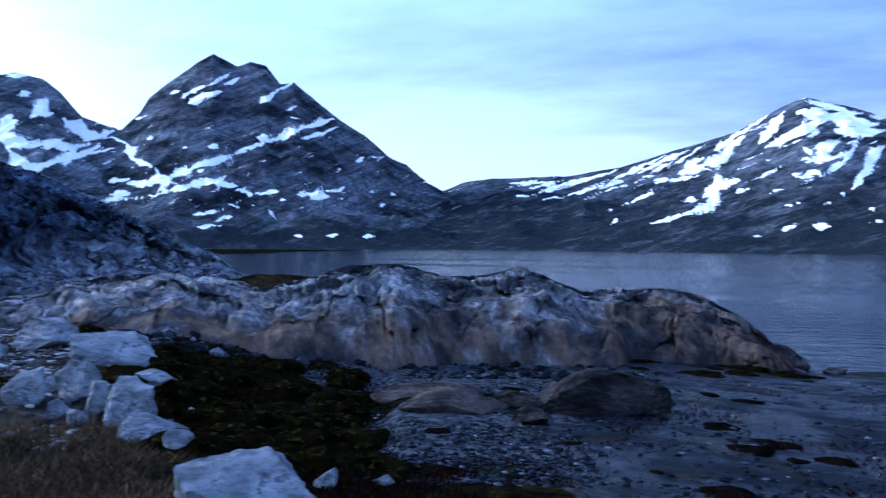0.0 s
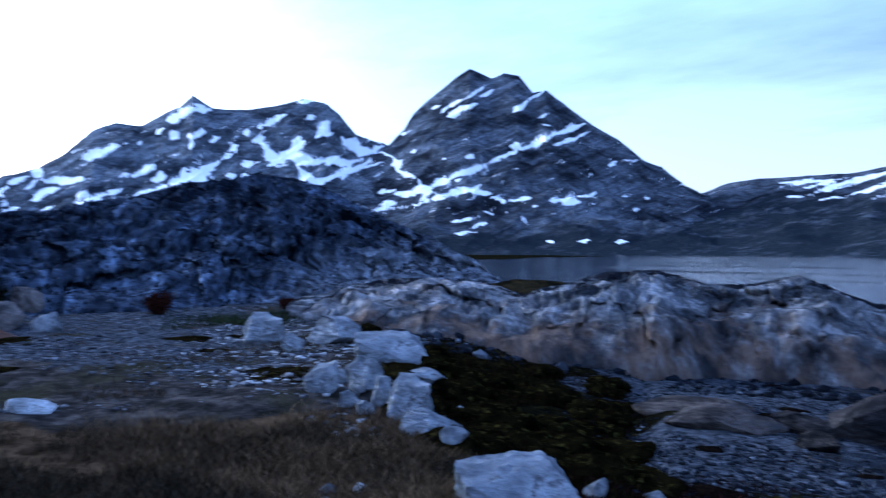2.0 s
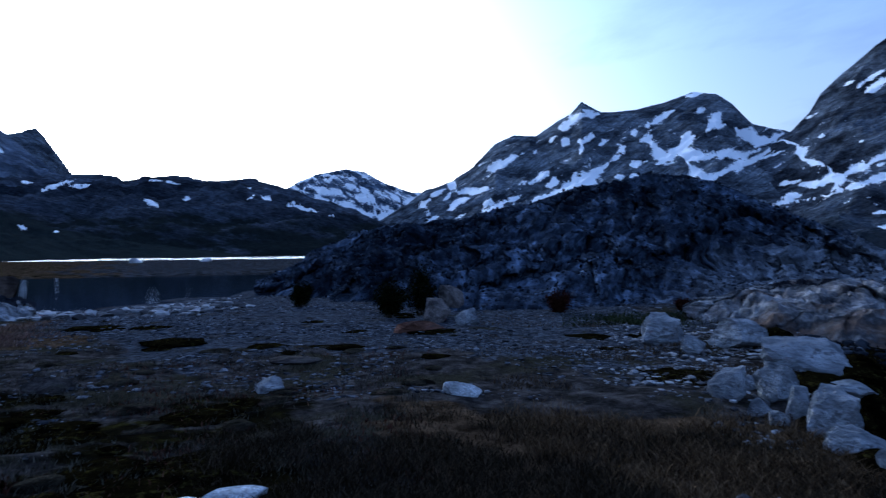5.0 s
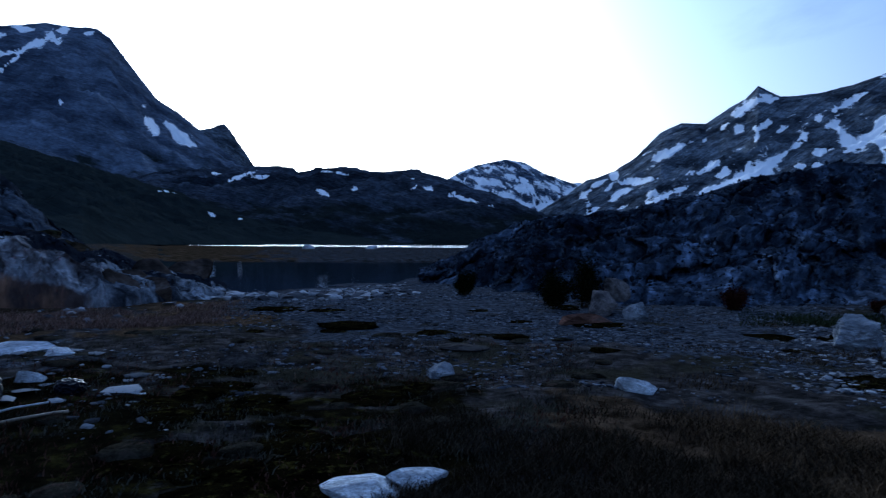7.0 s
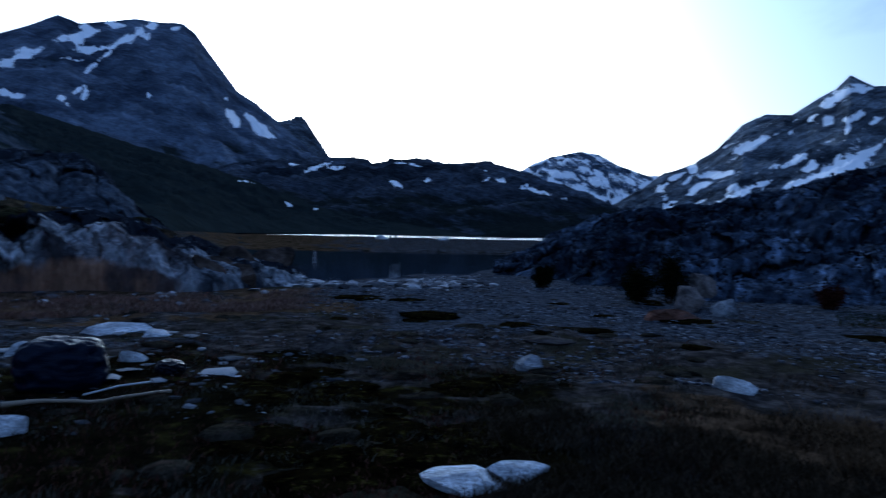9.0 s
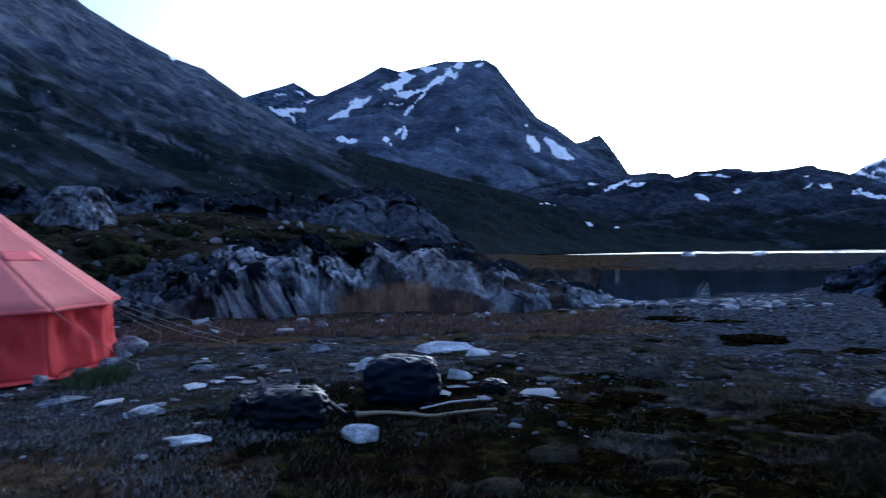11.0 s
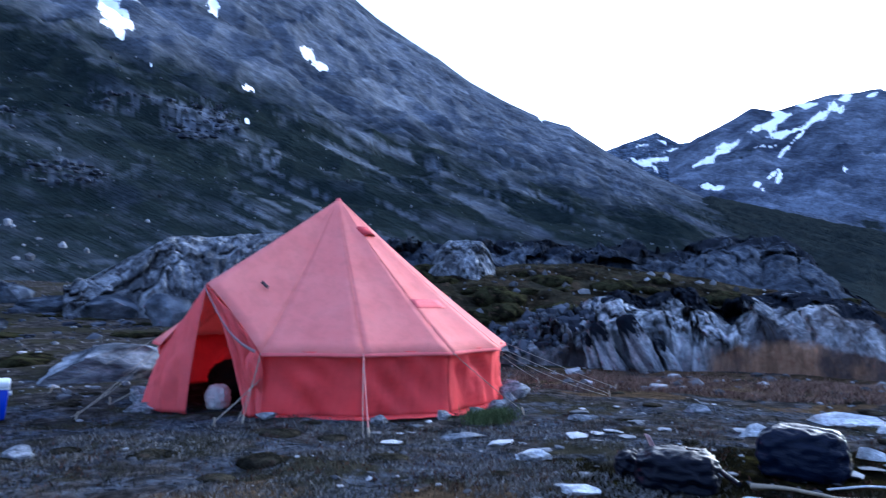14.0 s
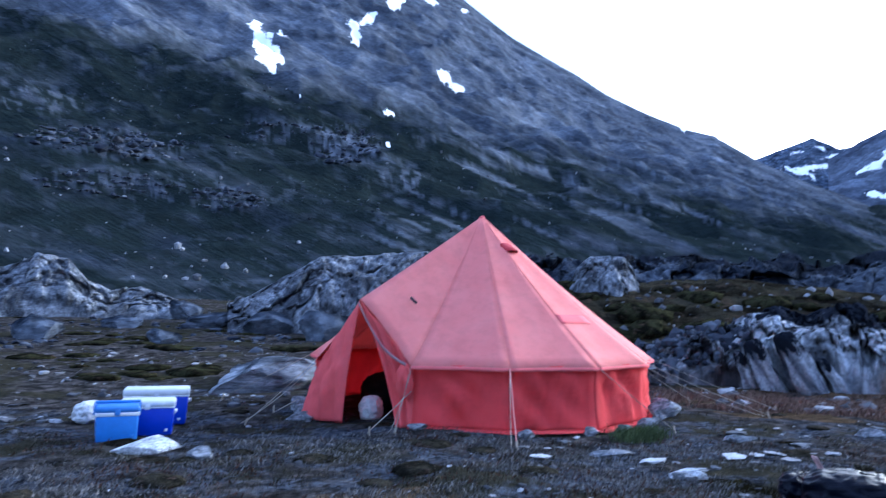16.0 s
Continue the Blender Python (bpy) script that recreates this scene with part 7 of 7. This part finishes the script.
M_OLIVE = island_material("olive_dry_grass", [(0.0, (0.007, 0.006, 0.004)), (0.6, (0.021, 0.017, 0.011)), (1.0, (0.07, 0.053, 0.034))])
M_WEED = island_material("dark_weed", [(0.0, (0.003, 0.0015, 0.0015)), (0.7, (0.01, 0.005, 0.004)), (1.0, (0.024, 0.013, 0.01))])
blades("dry_grass", 65000, sector(24, 60, 2.6, 7.4, 0.9, -0.12, 5), 0.095, 0.007, M_DRYG, "tangled tan dry grass on the terrace edge", 101, 1.0)
blades("olive_grass", 100000, sector(22, 84, 2.2, 7.0, 0.8, -0.15, 25), 0.09, 0.007, M_OLIVE, "dark olive grass with dry stalks near the terrace edge", 108, 1.0)
blades("heath_grass", 90000, sector(60, 185, 2.4, 14, 0.8, 0.0, 6), 0.05, 0.008, M_GREENG, "short dull green heath grass among stones", 102, 0.8)
blades("heath_grass", 50000, sector(62, 185, 2.4, 12, 0.7, 0.05, 7), 0.045, 0.01, M_REDG, "low russet heather on dark soil", 103, 0.9)
M_GREYG = island_material("grey_dry_heath", [(0.0, (0.06, 0.058, 0.057)), (0.6, (0.15, 0.143, 0.138)), (1.0, (0.29, 0.28, 0.27))])
blades("grey_heath", 120000, sector(112, 192, 2.5, 11.5, 0.7, 0.0, 31), 0.04, 0.009, M_GREYG, "pale grey dry heath underfoot", 110, 1.0)
blades("moss", 50000, sector(15, 37, 5.3, 14, 0.8, -0.25, 8), 0.05, 0.018, M_MOSSG, "dark olive moss and crowberry in the gully", 104, 0.8)
blades("heather", 22000, sector(0, 26, 4.0, 6.8, 0.8, -0.05, 9), 0.05, 0.012, M_WEED, "dark red-brown seaweed and heather on the beach", 105, 0.9)
blades("seaweed", 24000, sector(-42, 2, 4.5, 19, 0.55, 0.28, 29), 0.035, 0.02, M_WEED, "dark seaweed clumps on wet mud", 109, 1.2)
blades("tawny_grass", 40000, sector(88, 128, 13.5, 19.4, 0.5, -0.1, 10), 0.09, 0.014, M_TAWNY, "tawny grass strip before the outcrop", 106, 0.8)
def tuft(x0, y0, size):
    def where(rng, n):
        x, y = x0 + rng.normal(0, size, n), y0 + rng.normal(0, size * 0.6, n)
        return x, y, np.ones(n, bool)
    return where


M_FRESH = island_material("fresh_green_grass", [(0.0, (0.03, 0.045, 0.02)), (0.6, (0.075, 0.1, 0.045)), (1.0, (0.14, 0.17, 0.08))])
blades("green_tuft", 1500, tuft(-8.1, -6.35, 0.2), 0.13, 0.008, M_FRESH, "fresh green grass tuft beside the tent wall", 112, 0.6)
M_DULLGREEN = island_material("dull_green_grass", [(0.0, (0.009, 0.013, 0.006)), (0.6, (0.024, 0.032, 0.015)), (1.0, (0.055, 0.062, 0.03))])
blades("green_grass", 9000, sector(41, 53, 14.5, 19, 0.5, -0.15, 12), 0.1, 0.016, M_DULLGREEN, "dull green grass at the foot of the mound", 113, 0.7)
blades("heath_grass", 26000, sector(30, 60, 8, 19, 0.5, 0.02, 11), 0.045, 0.012, M_BROWNG, "brown heath between boulders and mound", 107, 0.7)


_ico = bmesh.new()
bmesh.ops.create_icosphere(_ico, subdivisions=1, radius=0.5)
ICO_V = np.array([v.co[:] for v in _ico.verts])
ICO_F = np.array([[v.index for v in f.verts] for f in _ico.faces])
_ico.free()


def pebbles(name, count, where, s0, s1, material, label, seed, flat=0.5):
    rng = np.random.RandomState(seed)
    x, y, keep = where(rng, count)
    x, y = x[keep], y[keep]
    m = len(x)
    s = s0 * (s1 / s0) ** (rng.uniform(0, 1, m) ** 2.2)
    a = rng.uniform(0, 2 * np.pi, m)
    k = len(ICO_V)
    base = ICO_V[None] * (1 + 0.28 * rng.normal(0, 1, (m, k, 1)).clip(-1.3, 1.3)) * np.stack([np.ones(m), rng.uniform(0.55, 1, m), flat * rng.uniform(0.5, 1.2, m)], 1)[:, None]
    ca, sa = np.cos(a)[:, None], np.sin(a)[:, None]
    px = (base[:, :, 0] * ca - base[:, :, 1] * sa) * s[:, None] + x[:, None]
    py = (base[:, :, 0] * sa + base[:, :, 1] * ca) * s[:, None] + y[:, None]
    pz = base[:, :, 2] * s[:, None] + (land(x, y) + 0.08 * s)[:, None]
    faces = (ICO_F[None] + (np.arange(m) * k)[:, None, None]).reshape(-1, 3).tolist()
    me = mesh_from(name, np.stack([px, py, pz], -1).reshape(-1, 3).tolist(), faces, material, flat=True)
    return tagged(new(name, me), label, "gravel", kind="stuff")


M_PEB = island_material("mixed_gravel", [(0.0, (0.014, 0.015, 0.019)), (0.4, (0.07, 0.076, 0.09)), (0.8, (0.14, 0.15, 0.175)), (1.0, (0.22, 0.23, 0.26))], 0.8)
M_DARKPEB = island_material("dark_beach_gravel", [(0.0, (0.005, 0.006, 0.008)), (0.6, (0.017, 0.02, 0.027)), (0.93, (0.048, 0.055, 0.07)), (1.0, (0.15, 0.165, 0.2))], 0.7)
M_PALEPEB = island_material("pale_rubble", [(0.0, (0.05, 0.05, 0.054)), (0.6, (0.15, 0.15, 0.158)), (1.0, (0.44, 0.45, 0.47))], 0.8)
M_SLOPEROCK = island_material("slope_crag_stone", [(0.0, (0.025, 0.029, 0.04)), (0.6, (0.06, 0.068, 0.087)), (1.0, (0.115, 0.127, 0.153))], 0.85)
M_SLOPEST = island_material("slope_stone", [(0.0, (0.035, 0.037, 0.042)), (0.6, (0.12, 0.125, 0.138)), (1.0, (0.36, 0.37, 0.395))], 0.85)
pebbles("beach_gravel", 13000, sector(-3, 24, 5.6, 14, 0.6, -0.15, 12), 0.018, 0.09, M_DARKPEB, "dark and pale gravel on the beach", 111)
pebbles("lagoon_gravel", 25000, sector(42, 94, 11.0, 44, 0.3, -0.14, 13), 0.025, 0.12, M_PEB, "grey gravel flat towards the lagoon", 112, 0.35)
pebbles("sparse_gravel", 7000, sector(40, 96, 7.5, 13, 0.5, 0.0, 14), 0.02, 0.12, M_PEB, "thin grey gravel fading into heath", 122, 0.35)
pebbles("terrace_gravel", 6500, sector(30, 52, 8.2, 17, 0.4, -0.05, 41), 0.03, 0.15, M_PALEPEB, "pale grey gravel between boulders and mound", 121, 0.35)
pebbles("shore_stones", 5000, sector(74, 97, 19, 44, 0.3, -0.05, 37), 0.06, 0.5, M_PALEPEB, "pale stones along the lagoon shore", 119, 0.4)
M_CAMPST = island_material("heath_stone", [(0.0, (0.035, 0.036, 0.04)), (0.7, (0.11, 0.113, 0.122)), (1.0, (0.38, 0.39, 0.41))], 0.85)
pebbles("camp_rubble", 1500, sector(84, 120, 6.2, 16, 0.6, 0.06, 14), 0.015, 0.13, M_CAMPST, "grey stone rubble scattered on heath beside the lagoon", 113, 0.4)
pebbles("camp_rubble", 3300, sector(112, 185, 3.2, 16, 0.6, 0.06, 14), 0.015, 0.13, M_CAMPST, "pale stone rubble scattered on heath", 125, 0.4)
M_FLATST = island_material("pale_flat_stone", [(0.0, (0.09, 0.094, 0.1)), (0.6, (0.22, 0.228, 0.243)), (1.0, (0.5, 0.515, 0.54))], 0.8)
pebbles("flat_stones_scatter", 330, sector(92, 138, 7.3, 15, 0.7, 0.0, 39), 0.07, 0.42, M_FLATST, "pale flat stones scattered on heath", 120, 0.16)
pebbles("outcrop_rubble", 700, sector(92, 132, 14, 24, 0.5, 0.05, 15), 0.06, 0.4, M_PALEPEB, "pale rubble before the outcrop", 114, 0.5)
pebbles("slope_rubble", 3000, sector(124, 190, 12, 28, 0.4, -0.02, 16), 0.03, 0.24, M_SLOPEST, "small grey stones strewn over the rise", 115, 0.5)
pebbles("slope_rubble", 3000, sector(124, 190, 22, 60, 0.4, -0.02, 19), 0.07, 0.6, M_SLOPEROCK, "grey stones strewn over the rise", 123, 0.5)
pebbles("gully_stones", 900, sector(24, 44, 4.3, 9, 0.9, 0.05, 17), 0.03, 0.16, M_PALEPEB, "pale broken stones along the gully", 116, 0.6)
pebbles("foot_rubble", 3000, sector(-8, 42, 12.3, 16.5, 0.5, -0.1, 30), 0.04, 0.3, M_DARKPEB, "broken stones at the foot of the outcrop", 118, 0.6)
pebbles("mud_stones", 11000, sector(-42, 6, 4, 18, 0.5, -0.12, 18), 0.012, 0.1, M_DARKPEB, "dark small stones on wet mud", 117, 0.4)


def hummocks(name, count, where, s0, s1, material, label, seed, tall=0.7, on=None, level=2):
    """Cushions of moss and crowberry, lumpy half balls sunk in the ground."""
    rng = np.random.RandomState(seed)
    x, y, keep = where(rng, count)
    x, y = x[keep], y[keep]
    z = land(x, y)
    if on:
        co = np.empty(len(on.data.vertices) * 3, np.float32)
        on.data.vertices.foreach_get("co", co)
        co = co.reshape(-1, 3).astype(float) + np.array(on.location)
        z = np.array([co[np.argmin((co[:, 0] - p) ** 2 + (co[:, 1] - q) ** 2), 2] for p, q in zip(x, y)])
    bm_ = bmesh.new()
    bmesh.ops.create_icosphere(bm_, subdivisions=level, radius=0.5)
    v0 = np.array([v.co[:] for v in bm_.verts])
    f0 = np.array([[v.index for v in f.verts] for f in bm_.faces])
    bm_.free()
    vs, fs, n0 = [], [], 0
    for k in range(len(x)):
        s = rng.uniform(s0, s1)
        lump = 1 + 0.45 * fbm(v0[:, 0] * 4 + k * 7.1, v0[:, 1] * 4 + v0[:, 2] * 3, 4, k % 50)
        p = v0 * lump[:, None] * [s, s * rng.uniform(0.7, 1.2), s * rng.uniform(0.5, 0.8) * tall]
        vs.append(p + [x[k], y[k], z[k] - 0.02 * s])
        fs.append(f0 + n0)
        n0 += len(v0)
    me_ = mesh_from(name, np.concatenate(vs).tolist(), np.concatenate(fs).tolist(), material)
    return tagged(new(name, me_), label, "moss", kind="stuff")


M_CUSHION = rock_material("moss_cushion", (0.002, 0.0016, 0.001), (0.009, 0.0075, 0.003), (0.05, 0.043, 0.012), 5.0, (0.6, 0.8), 0.05, 1.0)
M_CUSHION2 = rock_material("heath_cushion", (0.01, 0.01, 0.008), (0.042, 0.038, 0.028), (0.06, 0.043, 0.034), 4.0, (0.6, 0.8), 0.05, 1.0)
M_TURFC = rock_material("turf_cushion", (0.007, 0.007, 0.005), (0.036, 0.036, 0.018), (0.05, 0.035, 0.024), 3.0, (0.6, 0.8), 0.06, 1.0)
hummocks("moss_cushions", 190, sector(14, 38, 5.6, 13.5, 0.8, -0.3, 8), 0.25, 0.8, M_CUSHION, "dark olive moss cushions filling the gully", 131, level=3)
hummocks("moss_mats", 90, sector(42, 92, 9, 22, 0.5, 0.08, 36), 0.3, 1.1, M_CUSHION, "flat dark moss mats on gravel", 135, 0.16)
hummocks("dark_moss_mats", 110, sector(72, 100, 4.6, 9.5, 0.6, 0.02, 43), 0.25, 0.8, M_CUSHION, "dark moss mats between heath and stones", 136, 0.2)
hummocks("heath_cushions", 420, sector(58, 185, 4.5, 18, 0.6, 0.1, 26), 0.15, 0.5, M_CUSHION2, "low dark heath cushions among stones", 132, 0.4)
hummocks("seaweed_clumps", 130, sector(-18, 2, 15.5, 19.5, 0.6, -0.1, 33), 0.3, 1.0, M_CUSHION, "olive seaweed clumps along the shore", 134, 0.22)
M_WEEDLUMP = rock_material("black_weed", (0.002, 0.002, 0.002), (0.007, 0.005, 0.004), (0.02, 0.015, 0.006), 6.0, (0.62, 0.8), 0.03, 0.7)
hummocks("weed_lumps", 150, sector(-38, 14, 4.6, 17.5, 0.7, 0.08, 35), 0.1, 0.5, M_WEEDLUMP, "black seaweed lumps strewn on wet mud", 137, 0.3)
hummocks("rise_cushions", 420, sector(132, 190, 17, 42, 0.35, 0.0, 28), 0.25, 1.3, M_TURFC, "dark heath cushions on the rise behind the tent", 138, 0.3)
hummocks("turf_cushions", 260, sector(98, 140, 23.5, 40, 0.3, 0.0, 27), 0.5, 2.2, M_TURFC, "olive and brown turf cushions on the slope", 133, 0.6, bpy.data.objects["turf_slope"])


def rubble_on(name, ground_ob, count, s0, s1, pick, material, label, seed, sunk=0.0, tall=1.0, spread=1.0):
    """Stones lying on a slope, at random places of its surface."""
    me_ = ground_ob.data
    co = np.empty(len(me_.vertices) * 3, np.float32)
    me_.vertices.foreach_get("co", co)
    co = co.reshape(-1, 3).astype(float)
    rng = np.random.RandomState(seed)
    co = co[pick(co)]
    c = co[rng.randint(0, len(co), count)]
    s = s0 * (s1 / s0) ** (rng.uniform(0, 1, count) ** 2.0)
    k = len(ICO_V)
    base = ICO_V[None] * (1 + 0.28 * rng.normal(0, 1, (count, k, 1)).clip(-1.3, 1.3)) * rng.uniform(0.5, 1.1, (count, 1, 3)) * [1, 1, tall]
    p = base * s[:, None, None] + c[:, None] + np.stack([rng.uniform(-1, 1, count) * s * spread, rng.uniform(-1, 1, count) * s * spread, (0.12 - sunk) * s], 1)[:, None]
    faces = (ICO_F[None] + (np.arange(count) * k)[:, None, None]).reshape(-1, 3).tolist()
    return tagged(new(name, mesh_from(name, p.reshape(-1, 3).tolist(), faces, material, flat=True)), label, "rubble", kind="stuff")


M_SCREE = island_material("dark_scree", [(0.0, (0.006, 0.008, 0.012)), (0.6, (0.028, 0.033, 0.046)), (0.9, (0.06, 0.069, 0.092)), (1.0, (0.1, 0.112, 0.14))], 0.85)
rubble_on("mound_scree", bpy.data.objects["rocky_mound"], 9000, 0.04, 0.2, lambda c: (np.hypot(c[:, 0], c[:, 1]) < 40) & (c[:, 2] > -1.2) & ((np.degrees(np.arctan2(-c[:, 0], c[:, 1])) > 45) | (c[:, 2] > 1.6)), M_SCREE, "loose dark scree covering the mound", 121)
rubble_on("slope_boulders", bpy.data.objects["mountain_southwest"], 1600, 0.2, 0.9, lambda c: (np.hypot(c[:, 0], c[:, 1]) < 300) & (c[:, 1] < -20), M_SLOPEST, "grey boulders strewn down the mountain slope", 122)

for az, el, half_az, half_el, count, s0, s1, sd in [(148.0, 13.0, 2.6, 1.5, 900, 0.5, 2.6, 131), (152.6, 13.5, 3.2, 0.8, 400, 0.4, 1.8, 138), (164.7, 11.7, 5.2, 1.1, 800, 0.4, 2.2, 132), (156.6, 8.3, 2.6, 0.8, 420, 0.25, 1.4, 133), (164.5, 8.8, 5.0, 0.9, 700, 0.2, 1.2, 134), (146.0, 9.0, 6.0, 1.2, 260, 0.15, 0.8, 135), (158, 15, 9, 3.0, 300, 0.3, 1.3, 139)]:
    rubble_on("slope_crags", bpy.data.objects["mountain_southwest"], count, s0, s1, lambda c: (((np.degrees(np.arctan2(-c[:, 0], c[:, 1])) % 360 - az) / half_az) ** 2 + ((np.degrees(np.arctan2(c[:, 2] - 1.5, np.hypot(c[:, 0], c[:, 1]))) - el) / half_el) ** 2 < 1),
        M_SLOPEROCK, "broken grey crags breaking through the heath slope", sd, 0.15, 0.65, 1.4)
rb_ = rubble_on("outcrop_blocks", bpy.data.objects["outcrop_camp"], 520, 0.08, 0.5, lambda c: (np.degrees(np.arctan2(-c[:, 0], c[:, 1])) % 360 > 117.5) & (np.degrees(np.arctan2(-c[:, 0], c[:, 1])) % 360 < 128) & (np.hypot(c[:, 0], c[:, 1]) < 22.5), M_SLOPEROCK, "grey broken blocks on the outcrop face", 136)
rb_.location = CAMP
rb_ = rubble_on("turf_stones", bpy.data.objects["turf_slope"], 420, 0.08, 0.6, lambda c: np.hypot(c[:, 0], c[:, 1]) < 40, M_SLOPEST, "grey stones lying in the turf", 140)
rb_.location = CAMP
rubble_on("apron_rubble", bpy.data.objects["rocky_mound"], 3500, 0.03, 0.16, lambda c: (np.degrees(np.arctan2(-c[:, 0], c[:, 1])) < 47) & (c[:, 2] < 1.2) & (np.hypot(c[:, 0], c[:, 1]) < 32), M_SLOPEROCK, "grey rubble washed down the mound's foot", 137)


def shrub(x, y, w, h, leaf, label, seed, leaves=4200):
    """A low willow: crooked stems and a ragged crown of small leaves."""
    rnd = random.Random(seed)
    s = tagged(new("shrub"), label, "shrub")
    s.location = (x, y, gz(x, y))
    tips = []
    bm = bmesh.new()
    for k in range(14):
        a, lean = rnd.uniform(0, 2 * math.pi), rnd.uniform(0.15, 1.0)
        p = Vector((rnd.uniform(-0.06, 0.06), rnd.uniform(-0.06, 0.06), -0.03))
        d = Vector((math.cos(a) * lean * w / 2, math.sin(a) * lean * w / 2, h * rnd.uniform(0.55, 0.95) * (1.1 - 0.4 * lean)))
        rads, prev = 0.014, None
        for j in range(6):
            q = p + d * (j / 5) + Vector((rnd.uniform(-1, 1), rnd.uniform(-1, 1), 0)) * 0.03
            r = rads * (1 - j / 6)
            c = [bm.verts.new(q + r * Vector((math.cos(t * 2.094), math.sin(t * 2.094), 0))) for t in range(3)]
            if prev:
                for t in range(3):
                    bm.faces.new((prev[t], prev[(t + 1) % 3], c[(t + 1) % 3], c[t]))
            prev = c
            if j >= 2:
                tips.append(q)
    part("stems", bm, M_STEM, s)
    rng = np.random.RandomState(seed)
    c = np.array([t[:] for t in tips])[rng.randint(0, len(tips), leaves)]
    c = c + rng.normal(0, 1, (leaves, 3)) * [w * 0.09, w * 0.09, h * 0.08]
    c[:, 2] = np.maximum(c[:, 2], 0.02)
    u, v = rng.normal(0, 1, (leaves, 3)), rng.normal(0, 1, (leaves, 3))
    u /= np.linalg.norm(u, axis=1, keepdims=True)
    v -= u * (u * v).sum(1, keepdims=True)
    v /= np.linalg.norm(v, axis=1, keepdims=True)
    sz = rng.uniform(0.018, 0.036, (leaves, 1))
    q = np.stack([c - u * sz, c + v * sz * 0.5, c + u * sz, c - v * sz * 0.5], 1).reshape(-1, 3)
    f = np.arange(leaves * 4).reshape(-1, 4).tolist()
    crown = new("crown", mesh_from("crown", q.tolist(), f, leaf))
    crown.parent = s
    return s


M_STEM = plain("shrub_bark", (0.05, 0.035, 0.025), 0.9)
M_LEAF = island_material("dark_willow_leaf", [(0.0, (0.002, 0.003, 0.0015)), (0.6, (0.006, 0.008, 0.003)), (1.0, (0.018, 0.021, 0.008))])
M_RUSTLEAF = island_material("rust_leaf", [(0.0, (0.012, 0.005, 0.004)), (1.0, (0.055, 0.02, 0.013))])
for az, r, w, h, leaf, lab, sd in [(65.4, 16.6, 0.8, 1.0, M_LEAF, "dark green low willow shrub before the mound", 1), (63.0, 17.4, 0.85, 1.25, M_LEAF, "dark green spreading willow shrub before the mound", 2),
        (52.2, 18.2, 0.6, 0.6, M_RUSTLEAF, "rust-coloured dwarf birch shrub before the mound", 4), (42.9, 19.0, 0.5, 0.35, M_RUSTLEAF, "small rust-coloured dwarf birch shrub", 5), (72.0, 21, 0.6, 0.8, M_LEAF, "dark shrub at the mound's end", 6)]:
    x, y = around(az, r)
    shrub(float(x), float(y), w, h, leaf, lab, sd)
